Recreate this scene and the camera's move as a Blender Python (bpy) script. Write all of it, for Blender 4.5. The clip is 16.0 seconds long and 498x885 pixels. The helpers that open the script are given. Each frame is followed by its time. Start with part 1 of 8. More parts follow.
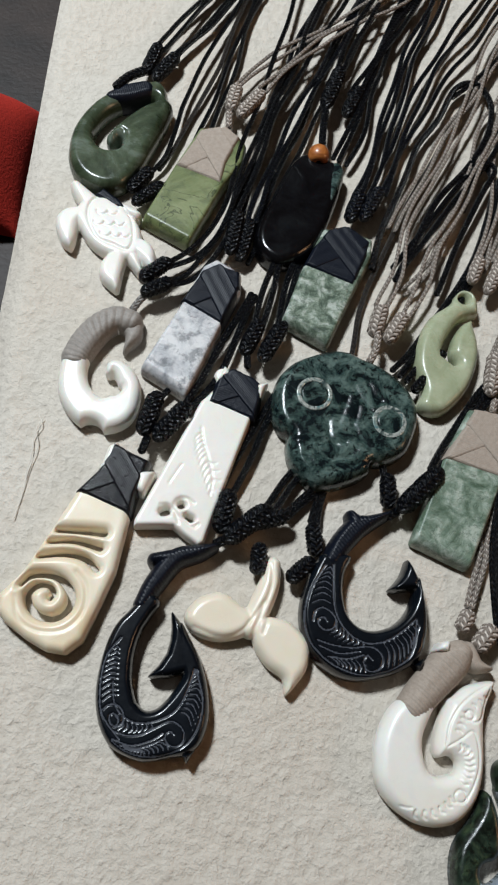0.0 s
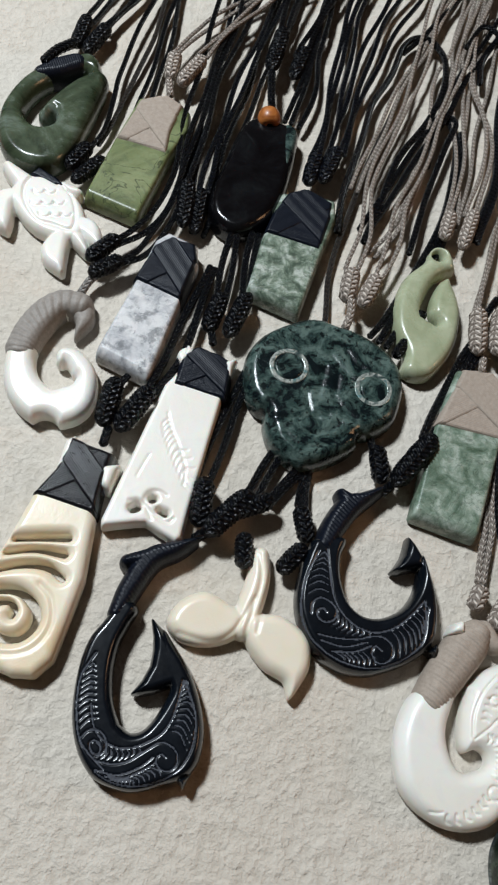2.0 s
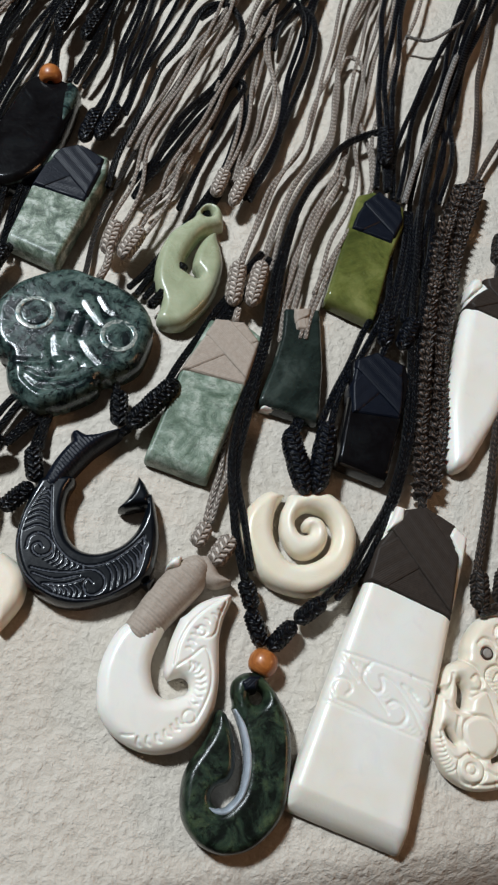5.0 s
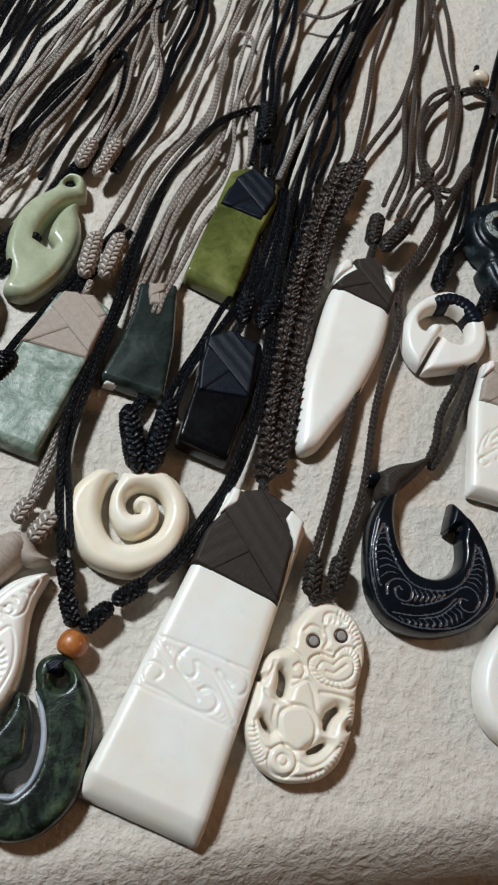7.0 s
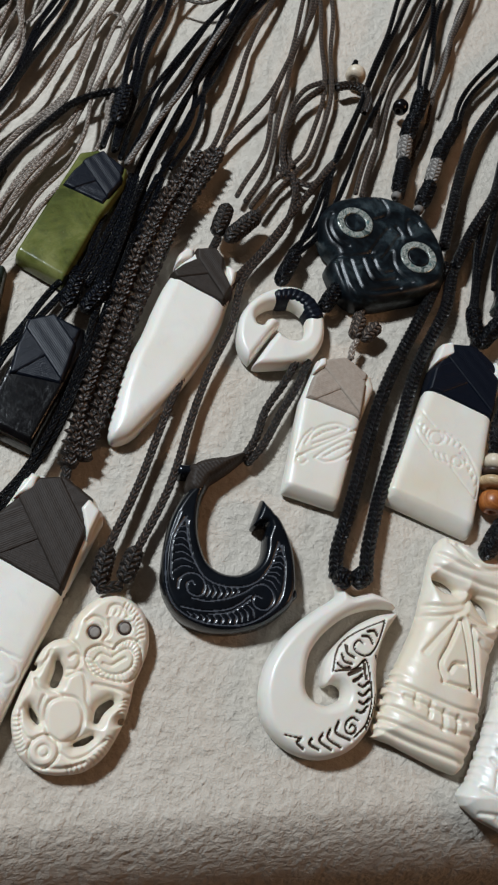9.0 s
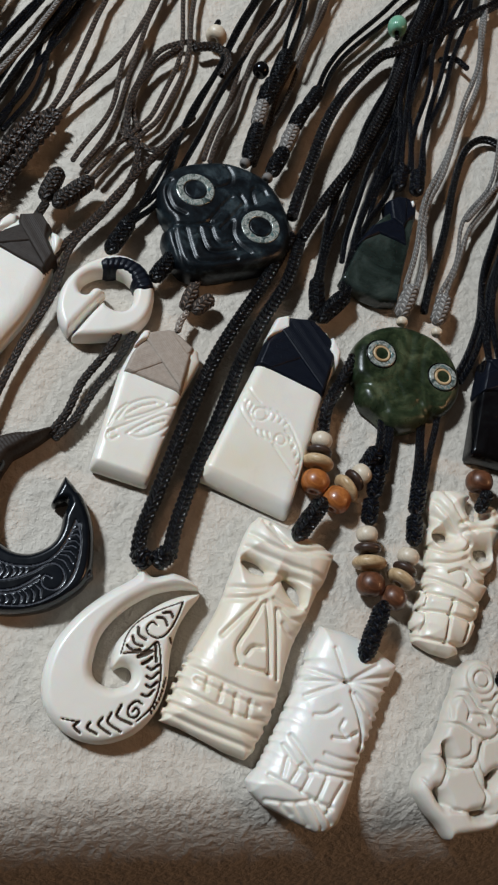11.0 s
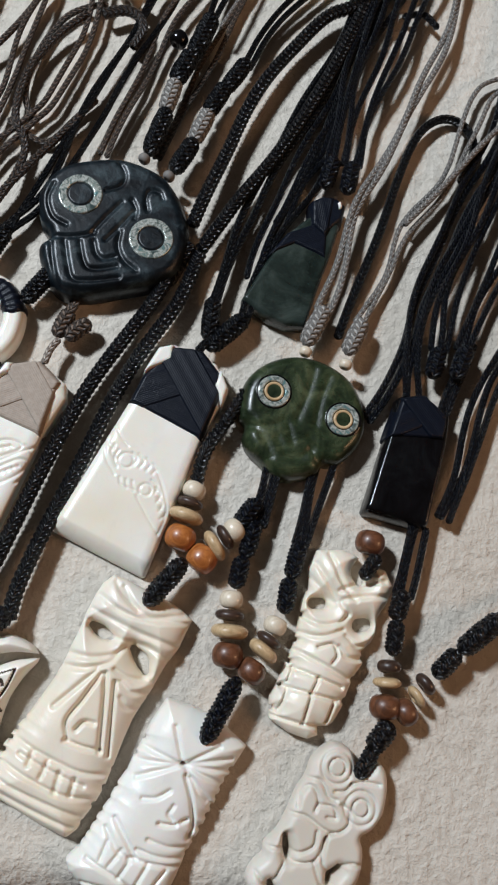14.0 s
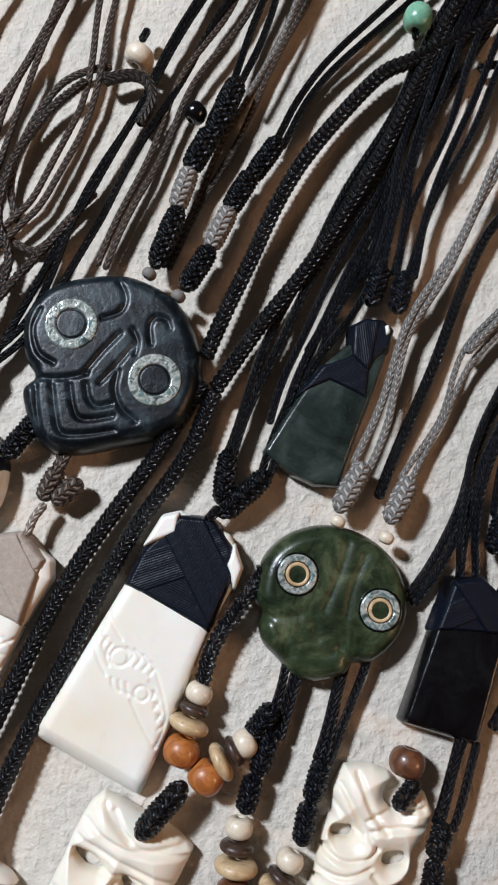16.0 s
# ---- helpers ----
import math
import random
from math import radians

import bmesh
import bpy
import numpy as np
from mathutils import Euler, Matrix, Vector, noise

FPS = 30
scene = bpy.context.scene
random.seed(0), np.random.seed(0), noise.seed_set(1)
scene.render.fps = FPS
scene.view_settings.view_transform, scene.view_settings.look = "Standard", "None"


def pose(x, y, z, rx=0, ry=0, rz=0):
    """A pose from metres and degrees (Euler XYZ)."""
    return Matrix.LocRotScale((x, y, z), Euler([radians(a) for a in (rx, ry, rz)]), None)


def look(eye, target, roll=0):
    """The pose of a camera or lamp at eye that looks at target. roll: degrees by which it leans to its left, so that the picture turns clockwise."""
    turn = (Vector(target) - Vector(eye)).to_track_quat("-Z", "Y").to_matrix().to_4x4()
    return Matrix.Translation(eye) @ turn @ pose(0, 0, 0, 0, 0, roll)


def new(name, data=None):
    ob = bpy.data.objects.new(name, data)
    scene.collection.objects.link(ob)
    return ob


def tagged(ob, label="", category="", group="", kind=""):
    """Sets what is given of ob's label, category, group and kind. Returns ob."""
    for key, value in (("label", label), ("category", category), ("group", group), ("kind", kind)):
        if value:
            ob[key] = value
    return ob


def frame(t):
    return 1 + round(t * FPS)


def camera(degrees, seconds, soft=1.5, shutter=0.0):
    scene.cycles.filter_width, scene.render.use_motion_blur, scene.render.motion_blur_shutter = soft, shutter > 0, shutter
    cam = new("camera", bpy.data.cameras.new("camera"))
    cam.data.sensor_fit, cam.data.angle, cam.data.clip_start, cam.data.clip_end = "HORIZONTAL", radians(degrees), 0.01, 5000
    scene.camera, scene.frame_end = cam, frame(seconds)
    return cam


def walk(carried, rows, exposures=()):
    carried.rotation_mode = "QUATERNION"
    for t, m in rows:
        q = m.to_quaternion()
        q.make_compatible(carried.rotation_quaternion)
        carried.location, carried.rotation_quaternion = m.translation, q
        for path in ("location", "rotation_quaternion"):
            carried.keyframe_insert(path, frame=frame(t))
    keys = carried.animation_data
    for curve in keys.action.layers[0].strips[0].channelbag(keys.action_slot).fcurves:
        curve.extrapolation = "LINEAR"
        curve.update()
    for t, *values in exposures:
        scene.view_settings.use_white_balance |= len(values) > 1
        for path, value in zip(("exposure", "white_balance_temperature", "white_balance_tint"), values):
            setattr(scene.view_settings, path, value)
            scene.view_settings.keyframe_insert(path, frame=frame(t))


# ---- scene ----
cam = camera(36.773, 16.0, soft=2.2)
PATH = [
    (0, (-0.14202, -0.05679, 0.20539), (-0.13048, 5e-05, 0.06706), 15.6),
    (0.5, (-0.14883, -0.05385, 0.19113), (-0.13576, 0.00677, 0.05455), 13.43),
    (1, (-0.14841, -0.05501, 0.18906), (-0.13212, 0.00698, 0.05345), 14.5),
    (1.5, (-0.14634, -0.05779, 0.18641), (-0.13106, 0.00196, 0.04967), 13.24),
    (2, (-0.14099, -0.05844, 0.18184), (-0.12361, 0.00225, 0.04577), 14.68),
    (2.5, (-0.13003, -0.06026, 0.18217), (-0.11217, 0.00012, 0.04603), 15.21),
    (3, (-0.12012, -0.05993, 0.18672), (-0.10307, 0.00056, 0.05053), 14.36),
    (3.5, (-0.11625, -0.06295, 0.18677), (-0.09584, -0.00263, 0.05096), 17.4),
    (4, (-0.10251, -0.06787, 0.18813), (-0.07955, -0.00765, 0.05268), 18.64),
    (4.2, (-0.09875, -0.07049, 0.18833), (-0.07461, -0.01057, 0.05296), 19.61),
    (6.3, (-0.04913, -0.08164, 0.18376), (-0.02893, -0.02089, 0.0481), 17.68),
    (6.5, (-0.04621, -0.08236, 0.18338), (-0.02486, -0.02221, 0.04763), 18.75),
    (7, (-0.03738, -0.08188, 0.18464), (-0.01392, -0.02157, 0.04932), 20.86),
    (7.5, (-0.02642, -0.08215, 0.18707), (-0.00271, -0.0224, 0.05154), 21.5),
    (8, (-0.01224, -0.0839, 0.18778), (0.01339, -0.02502, 0.05222), 24.33),
    (8.5, (-0.00205, -0.08277, 0.18946), (0.02434, -0.02389, 0.05405), 25.21),
    (9, (0.00945, -0.08227, 0.18986), (0.03551, -0.02333, 0.05441), 25.88),
    (9.5, (0.0191, -0.08129, 0.19005), (0.04476, -0.02376, 0.05392), 26.86),
    (10, (0.03022, -0.08155, 0.18969), (0.05935, -0.02534, 0.0537), 30.23),
    (10.2, (0.03466, -0.08116, 0.18996), (0.0658, -0.02609, 0.05395), 31.92),
    (12.3, (0.09399, -0.07792, 0.20024), (0.11446, -0.02321, 0.06209), 22.9),
    (12.5, (0.09629, -0.07601, 0.20131), (0.11648, -0.02217, 0.06276), 22.86),
    (13, (0.1019, -0.06702, 0.20106), (0.1187, -0.0159, 0.06105), 21.46),
    (13.5, (0.11276, -0.05438, 0.20204), (0.12869, -0.00757, 0.06043), 22.15),
    (14, (0.11307, -0.03584, 0.19478), (0.12679, 0.00052, 0.0499), 25.97),
    (14.5, (0.11559, -0.01041, 0.19298), (0.1231, 0.01307, 0.04502), 24.27),
    (15, (0.1186, 0.0067, 0.17975), (0.12489, 0.03035, 0.03176), 21.68),
    (15.5, (0.11935, 0.01983, 0.17252), (0.12429, 0.04158, 0.02419), 19.56),
    (16, (0.11873, 0.02947, 0.17399), (0.12204, 0.05096, 0.02558), 15.46),
]
EXPOSURES = [(0, -0.26, 6380, 10), (4, -0.17, 6350, 10), (7, -0.16, 6300, 10), (10, -0.3, 6250, 10), (12.5, -0.06, 6200, 10), (14, 0.03, 6180, 11), (16, 0.25, 6130, 14)]
walk(cam, [(t, look(eye_at, target, roll)) for t, eye_at, target, roll in PATH], EXPOSURES)

# world and light
world = bpy.data.worlds.new("stall_evening")
scene.world = world
world.use_nodes = True
world.node_tree.nodes["Background"].inputs[0].default_value = (1.0, 0.7, 0.5, 1)
world.node_tree.nodes["Background"].inputs[1].default_value = 0.036


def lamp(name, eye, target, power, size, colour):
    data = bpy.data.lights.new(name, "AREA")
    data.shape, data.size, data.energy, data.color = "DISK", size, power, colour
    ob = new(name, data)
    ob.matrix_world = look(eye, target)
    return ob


lamp("stall_lamp", (-0.48, 0.42, 0.82), (0, 0.02, 0), 13.4, 0.13, (0.875, 0.95, 1.0))
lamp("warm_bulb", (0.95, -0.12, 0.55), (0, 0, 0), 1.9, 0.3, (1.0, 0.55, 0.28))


# ---- materials ----
class Mat:
    """A node material built up step by step."""

    def __init__(self, name, rough=0.5, metal=0.0, coat=0.0, spec=0.5, sub=0.0):
        self.m = bpy.data.materials.new(name)
        self.m.use_nodes = True
        self.t = self.m.node_tree
        self.b = self.t.nodes["Principled BSDF"]
        for key, v in (("Roughness", rough), ("Metallic", metal), ("Coat Weight", coat), ("Specular IOR Level", spec), ("Subsurface Weight", sub)):
            self.b.inputs[key].default_value = v
        self.b.inputs["Subsurface Scale"].default_value = 0.002
        self.height = None

    def node(self, kind, **kw):
        n = self.t.nodes.new(kind)
        for k, v in kw.items():
            n.inputs[k].default_value = v
        return n

    def link(self, a, b):
        self.t.links.new(a, b)

    def coords(self):
        if "tc" not in self.t.nodes:
            self.t.nodes.new("ShaderNodeTexCoord").name = "tc"
        return self.t.nodes["tc"]

    def noise(self, per_mm, detail=4, rough=0.6, distort=0.0, stretch=(1, 1, 1)):
        n = self.node("ShaderNodeTexNoise", Scale=per_mm * 1000, Detail=detail, Roughness=rough, Distortion=distort)
        mp = self.node("ShaderNodeMapping", Scale=stretch)
        self.link(self.coords().outputs["Object"], mp.inputs[0])
        self.link(mp.outputs[0], n.inputs["Vector"])
        return n.outputs["Fac"]

    def ramp(self, fac, *stops):
        n = self.node("ShaderNodeValToRGB")
        els = n.color_ramp.elements
        while len(els) < len(stops):
            els.new(0.5)
        for e, (p, c) in zip(els, stops):
            e.position, e.color = p, (*c, 1)
        self.link(fac, n.inputs[0])
        return n.outputs["Color"]

    def mix(self, fac, a, b):
        n = self.t.nodes.new("ShaderNodeMix")
        n.data_type = "RGBA"
        for v, s in ((fac, 0), (a, 6), (b, 7)):
            if isinstance(v, (int, float)):
                n.inputs[s].default_value = v
            elif isinstance(v, tuple):
                n.inputs[s].default_value = (*v, 1)
            else:
                self.link(v, n.inputs[s])
        return n.outputs[2]

    def math(self, op, a, b=0.0):
        n = self.t.nodes.new("ShaderNodeMath")
        n.operation = op
        for i, v in enumerate((a, b)):
            if isinstance(v, (int, float)):
                n.inputs[i].default_value = v
            else:
                self.link(v, n.inputs[i])
        return n.outputs[0]

    def colour(self, c):
        if isinstance(c, tuple):
            self.b.inputs["Base Color"].default_value = (*c, 1)
        else:
            self.link(c, self.b.inputs["Base Color"])
        return self

    def rough(self, fac, lo, hi):
        n = self.node("ShaderNodeMapRange")
        n.inputs["To Min"].default_value, n.inputs["To Max"].default_value = lo, hi
        self.link(fac, n.inputs[0])
        self.link(n.outputs[0], self.b.inputs["Roughness"])
        return self

    def bump(self, fac, mm, strength=1.0):
        n = self.node("ShaderNodeBump", Strength=strength, Distance=mm / 1000)
        self.link(fac, n.inputs["Height"])
        if self.height is not None:
            self.link(self.height, n.inputs["Normal"])
        self.height = n.outputs[0]
        self.link(self.height, self.b.inputs["Normal"])
        return self


def bone(name, pale, warm, rough=0.32):
    k = Mat(name, rough, coat=0.05, sub=0.15)
    big, fine = k.noise(0.035, 3), k.noise(0.35, 5, 0.65, 0.4, (1, 0.35, 1))
    c = k.mix(k.ramp(big, (0.35, (0, 0, 0)), (0.7, (1, 1, 1))), pale, warm)
    c = k.mix(k.ramp(fine, (0.6, (0, 0, 0)), (0.85, (0.35, 0.35, 0.35))), c, tuple(v * 0.72 for v in warm))
    blot = k.noise(0.11, 5, 0.62, 0.8)
    c = k.mix(k.ramp(blot, (0.54, (0, 0, 0)), (0.72, (0.4, 0.4, 0.4))), c, tuple(v * 0.86 for v in pale[:2]) + (pale[2] * 0.9,))
    k.colour(c).rough(fine, rough - 0.08, rough + 0.14).bump(fine, 0.06).bump(blot, 0.12)
    return k.m


def stone(name, dark, mid, pale, scale=0.12, rough=0.2, distort=0.6, veins=0.0, cut=(0.36, 0.5, 0.66), spec=0.5, coat=0.05, spots=0.0, flecks=0.35):
    """Polished stone: clouds of three tones, dark spots with sharp rims, fine flecks and thin dark veins."""
    k = Mat(name, rough, coat=coat, spec=spec, sub=0.03)
    n1, n2, n3 = k.noise(scale, 9, 0.68, distort), k.noise(scale * 4, 5, 0.6, 0.6), k.noise(scale * 2.2, 6, 0.66, 0.3)
    c = k.ramp(n1, (cut[0], dark), (cut[1], mid), (cut[2], pale))
    c = k.mix(k.ramp(n2, (0.52, (0, 0, 0)), (0.68, (0.5, 0.5, 0.5))), c, dark)
    c = k.mix(k.ramp(k.noise(scale * 9, 4, 0.7), (0.58, (0, 0, 0)), (0.74, (flecks, flecks, flecks))), c, pale)
    if spots:
        c = k.mix(k.ramp(n3, (0.54, (0, 0, 0)), (0.61, (spots, spots, spots))), c, tuple(x * 0.7 for x in dark))
    if veins:
        v = k.noise(scale * 0.8, 3, 0.5, 3.0)
        line = k.ramp(k.math("ABSOLUTE", k.math("SUBTRACT", v, 0.5)), (0.0, (veins, veins, veins)), (0.018, (0, 0, 0)))
        c = k.mix(line, c, tuple(x * 0.3 for x in dark))
    k.colour(c).rough(n2, rough - 0.05, rough + 0.12).bump(n2, 0.07).bump(n1, 0.15)
    return k.m


def braid(name, dark, pale, rough=0.5, pitch=1.7, spec=0.5, depth=0.5):
    """Plaited cord: strands that cross in a herring-bone along the length (UV: x runs in mm, y once round)."""
    k = Mat(name, rough, spec=spec)
    sep = k.node("ShaderNodeSeparateXYZ")
    k.link(k.coords().outputs["UV"], sep.inputs[0])
    u, v = k.math("MULTIPLY", sep.outputs[0], 1 / pitch), k.math("MULTIPLY", sep.outputs[1], 4.0)
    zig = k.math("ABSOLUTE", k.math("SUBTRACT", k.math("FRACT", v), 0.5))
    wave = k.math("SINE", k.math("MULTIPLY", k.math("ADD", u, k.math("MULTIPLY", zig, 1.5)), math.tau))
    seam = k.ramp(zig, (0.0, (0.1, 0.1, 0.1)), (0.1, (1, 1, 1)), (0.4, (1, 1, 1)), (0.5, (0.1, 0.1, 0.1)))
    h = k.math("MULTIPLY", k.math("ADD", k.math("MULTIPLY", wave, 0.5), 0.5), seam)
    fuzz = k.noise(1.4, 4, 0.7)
    # glints painted pale on the strand crests, shade painted dark in the seams between
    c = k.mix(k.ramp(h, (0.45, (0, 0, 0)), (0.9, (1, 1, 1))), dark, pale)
    c = k.mix(k.math("MULTIPLY", k.noise(0.05, 3), 0.5), c, dark)
    k.colour(c).bump(h, depth).bump(fuzz, 0.1)
    return k.m


def thread(name, dark, pale, rough=0.55):
    k = Mat(name, rough, spec=0.25)
    n = k.noise(0.9, 5, 0.7, 0.3)
    k.colour(k.mix(n, dark, pale)).bump(n, 0.12)
    return k.m


def wood(name, dark, pale):
    k = Mat(name, 0.35, coat=0.3)
    n = k.noise(0.25, 5, 0.6, 1.2, (1, 1, 4))
    k.colour(k.ramp(n, (0.35, dark), (0.65, pale))).rough(n, 0.28, 0.5).bump(n, 0.05)
    return k.m


BONE = bone("polished_bone", (0.86, 0.84, 0.78), (0.8, 0.72, 0.57))
IVORY = bone("ivory_bone", (0.85, 0.785, 0.67), (0.79, 0.69, 0.53))
BONE_WHITE = bone("white_bone", (0.86, 0.835, 0.775), (0.81, 0.76, 0.66))
BONE_CREAM = bone("cream_bone", (0.86, 0.8, 0.66), (0.73, 0.56, 0.33))
HORN = Mat("black_horn", 0.22, coat=0.1, spec=0.45)
HORN.colour(HORN.ramp(HORN.noise(0.12, 4), (0.3, (0.0016, 0.0027, 0.0045)), (0.8, (0.0048, 0.0078, 0.0125)))).rough(HORN.noise(0.5, 4), 0.18, 0.32)
HORN = HORN.m
HORN_CUT = thread("scratched_horn", (0.035, 0.039, 0.05), (0.09, 0.096, 0.112), 0.6)
JADE = stone("olive_greenstone", (0.06, 0.075, 0.03), (0.15, 0.18, 0.075), (0.25, 0.28, 0.14), 0.06, 0.3, veins=0.8)
JADE_BLUE = stone("blue_green_stone", (0.014, 0.022, 0.01), (0.065, 0.085, 0.05), (0.2, 0.24, 0.2), 0.04)
JADE_BRIGHT = stone("bright_greenstone", (0.05, 0.06, 0.014), (0.11, 0.125, 0.03), (0.19, 0.2, 0.065), 0.06)
JADE_PALE = stone("pale_greenstone", (0.27, 0.30, 0.18), (0.36, 0.39, 0.25), (0.46, 0.48, 0.34), 0.05, 0.25)
JADE_DARK = stone("dark_greenstone", (0.006, 0.01, 0.0085), (0.017, 0.026, 0.022), (0.045, 0.06, 0.052), 0.07)
JADE_MOSS = stone("mossy_greenstone", (0.003, 0.006, 0.004), (0.022, 0.038, 0.024), (0.06, 0.085, 0.04), 0.17, 0.26, cut=(0.42, 0.52, 0.68), spots=0.85, flecks=0.12)
JADE_FACE = stone("clouded_greenstone", (0.006, 0.012, 0.005), (0.025, 0.038, 0.017), (0.085, 0.10, 0.05), 0.12, 0.26, coat=0.05)
SPECKLED = stone("speckled_green_stone", (0.003, 0.007, 0.0085), (0.03, 0.054, 0.048), (0.1, 0.145, 0.128), 0.17, 0.16, 0.6, cut=(0.42, 0.49, 0.6), spots=0.9, flecks=0.15)
MARBLED = stone("marbled_green_stone", (0.05, 0.075, 0.05), (0.18, 0.23, 0.17), (0.46, 0.5, 0.44), 0.22, 0.34, 0.5, cut=(0.4, 0.5, 0.62), spots=0.5)
GREY_GREEN = stone("grey_green_stone", (0.07, 0.11, 0.07), (0.18, 0.24, 0.18), (0.4, 0.45, 0.38), 0.13, 0.34, 0.7, 0.5, cut=(0.38, 0.5, 0.62), spots=0.25)
GREY_WHITE = stone("white_grey_stone", (0.11, 0.115, 0.125), (0.43, 0.43, 0.44), (0.64, 0.63, 0.62), 0.09, 0.4, 0.4, cut=(0.3, 0.42, 0.54), spots=0.6, flecks=0.1)
GREY_BLUE = stone("blue_grey_stone_edge", (0.2, 0.23, 0.26), (0.33, 0.37, 0.41), (0.45, 0.48, 0.52), 0.12, 0.3)
GREY_DARK = stone("dark_grey_stone_edge", (0.04, 0.05, 0.055), (0.1, 0.12, 0.125), (0.2, 0.22, 0.23), 0.15, 0.3)
OBSIDIAN = stone("black_stone", (0.0015, 0.0015, 0.002), (0.003, 0.003, 0.004), (0.007, 0.008, 0.009), 0.1, 0.14)
SLATE = stone("blue_black_stone", (0.0015, 0.0026, 0.004), (0.0065, 0.011, 0.0145), (0.045, 0.063, 0.07), 0.16, 0.3, 0.5, spec=0.35, coat=0.0, cut=(0.4, 0.52, 0.68), flecks=0.3)
# cords: first tone holds the shade between strands, second the glint on their crests
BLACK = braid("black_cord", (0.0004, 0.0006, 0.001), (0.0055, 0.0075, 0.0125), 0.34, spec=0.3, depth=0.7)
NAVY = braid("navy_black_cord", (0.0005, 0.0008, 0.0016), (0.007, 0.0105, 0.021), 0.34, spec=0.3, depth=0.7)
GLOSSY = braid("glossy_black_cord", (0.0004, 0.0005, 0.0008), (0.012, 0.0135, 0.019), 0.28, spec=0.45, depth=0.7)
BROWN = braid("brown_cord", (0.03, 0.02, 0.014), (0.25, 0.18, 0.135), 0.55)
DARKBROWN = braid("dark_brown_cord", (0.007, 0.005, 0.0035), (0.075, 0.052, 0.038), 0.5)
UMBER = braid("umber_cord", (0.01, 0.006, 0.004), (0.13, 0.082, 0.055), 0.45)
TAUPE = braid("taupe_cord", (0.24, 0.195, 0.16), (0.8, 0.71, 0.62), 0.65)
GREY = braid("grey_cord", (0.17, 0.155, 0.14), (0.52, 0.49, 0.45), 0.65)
T_BLACK = thread("black_waxed_thread", (0.001, 0.0018, 0.0042), (0.006, 0.0092, 0.0185), 0.38)
T_GLOSS = thread("black_glossy_thread", (0.003, 0.003, 0.004), (0.012, 0.012, 0.015), 0.18)
T_BROWN = thread("brown_waxed_thread", (0.012, 0.008, 0.006), (0.05, 0.038, 0.03))
T_TAUPE = thread("taupe_waxed_thread", (0.24, 0.19, 0.15), (0.5, 0.42, 0.35), 0.6)
T_GREY = thread("grey_waxed_thread", (0.16, 0.14, 0.12), (0.42, 0.38, 0.34), 0.5)
ORANGE = wood("orange_wood", (0.25, 0.07, 0.015), (0.48, 0.17, 0.04))
BROWNWOOD = wood("brown_wood", (0.06, 0.022, 0.01), (0.17, 0.065, 0.03))
DARKWOOD = wood("dark_wood", (0.02, 0.01, 0.007), (0.07, 0.04, 0.028))
TANWOOD = wood("tan_wood", (0.4, 0.26, 0.13), (0.62, 0.45, 0.26))
CREAMWOOD = wood("cream_wood", (0.58, 0.47, 0.34), (0.75, 0.66, 0.52))
GREENBEAD = stone("mint_bead", (0.12, 0.3, 0.2), (0.2, 0.42, 0.28), (0.3, 0.5, 0.36), 0.2, 0.15)
PAUA = Mat("paua_shell", 0.18, metal=0.3, coat=0.6)
sheen = PAUA.ramp(PAUA.noise(0.28, 4, 0.6, 1.5), (0.32, (0.05, 0.08, 0.08)), (0.42, (0.2, 0.24, 0.22)), (0.5, (0.6, 0.62, 0.57)), (0.58, (0.3, 0.34, 0.3)), (0.66, (0.08, 0.22, 0.24)), (0.72, (0.5, 0.46, 0.4)))
PAUA.colour(PAUA.mix(PAUA.ramp(PAUA.noise(1.6, 4, 0.7), (0.5, (0, 0, 0)), (0.64, (0.6, 0.6, 0.6))), sheen, (0.05, 0.055, 0.045))).bump(PAUA.noise(0.5, 3), 0.25)
PAUA = PAUA.m


# ---- shapes: flat outlines with a carved upper face, all in millimetres ----
def spline(pts, closed=False, n=8):
    """Catmull-Rom through points of any width."""
    p = np.array(pts, float)
    if len(p) < 3:
        return p[0] + (p[-1] - p[0]) * np.linspace(0, 1, n + 1)[:, None]
    p = np.vstack([p[-1:], p, p[:2]]) if closed else np.vstack([2 * p[0] - p[1], p, 2 * p[-1] - p[-2]])
    u = np.linspace(0, 1, n, endpoint=False)[:, None]
    out = []
    for a, b, c, d in zip(p, p[1:], p[2:], p[3:]):
        out.append(0.5 * (2 * b + (c - a) * u + (2 * a - 5 * b + 4 * c - d) * u ** 2 + (3 * b - a - 3 * c + d) * u ** 3))
    if not closed:
        out.append(p[-2:-1])
    return np.vstack(out)


class Shape:
    """A distance field in the plane: positive inside, in mm."""

    def __init__(self, f, lo, hi):
        self.f, self.lo, self.hi = f, np.array(lo), np.array(hi)

    def __call__(self, P):
        return self.f(P)

    def __add__(self, o):
        return Shape(lambda P: np.maximum(self(P), o(P)), np.minimum(self.lo, o.lo), np.maximum(self.hi, o.hi))

    def __sub__(self, o):
        return Shape(lambda P: np.minimum(self(P), -o(P)), self.lo, self.hi)

    def __and__(self, o):
        return Shape(lambda P: np.minimum(self(P), o(P)), self.lo, self.hi)

    def grow(self, mm):
        return Shape(lambda P: self(P) + mm, self.lo - mm, self.hi + mm)


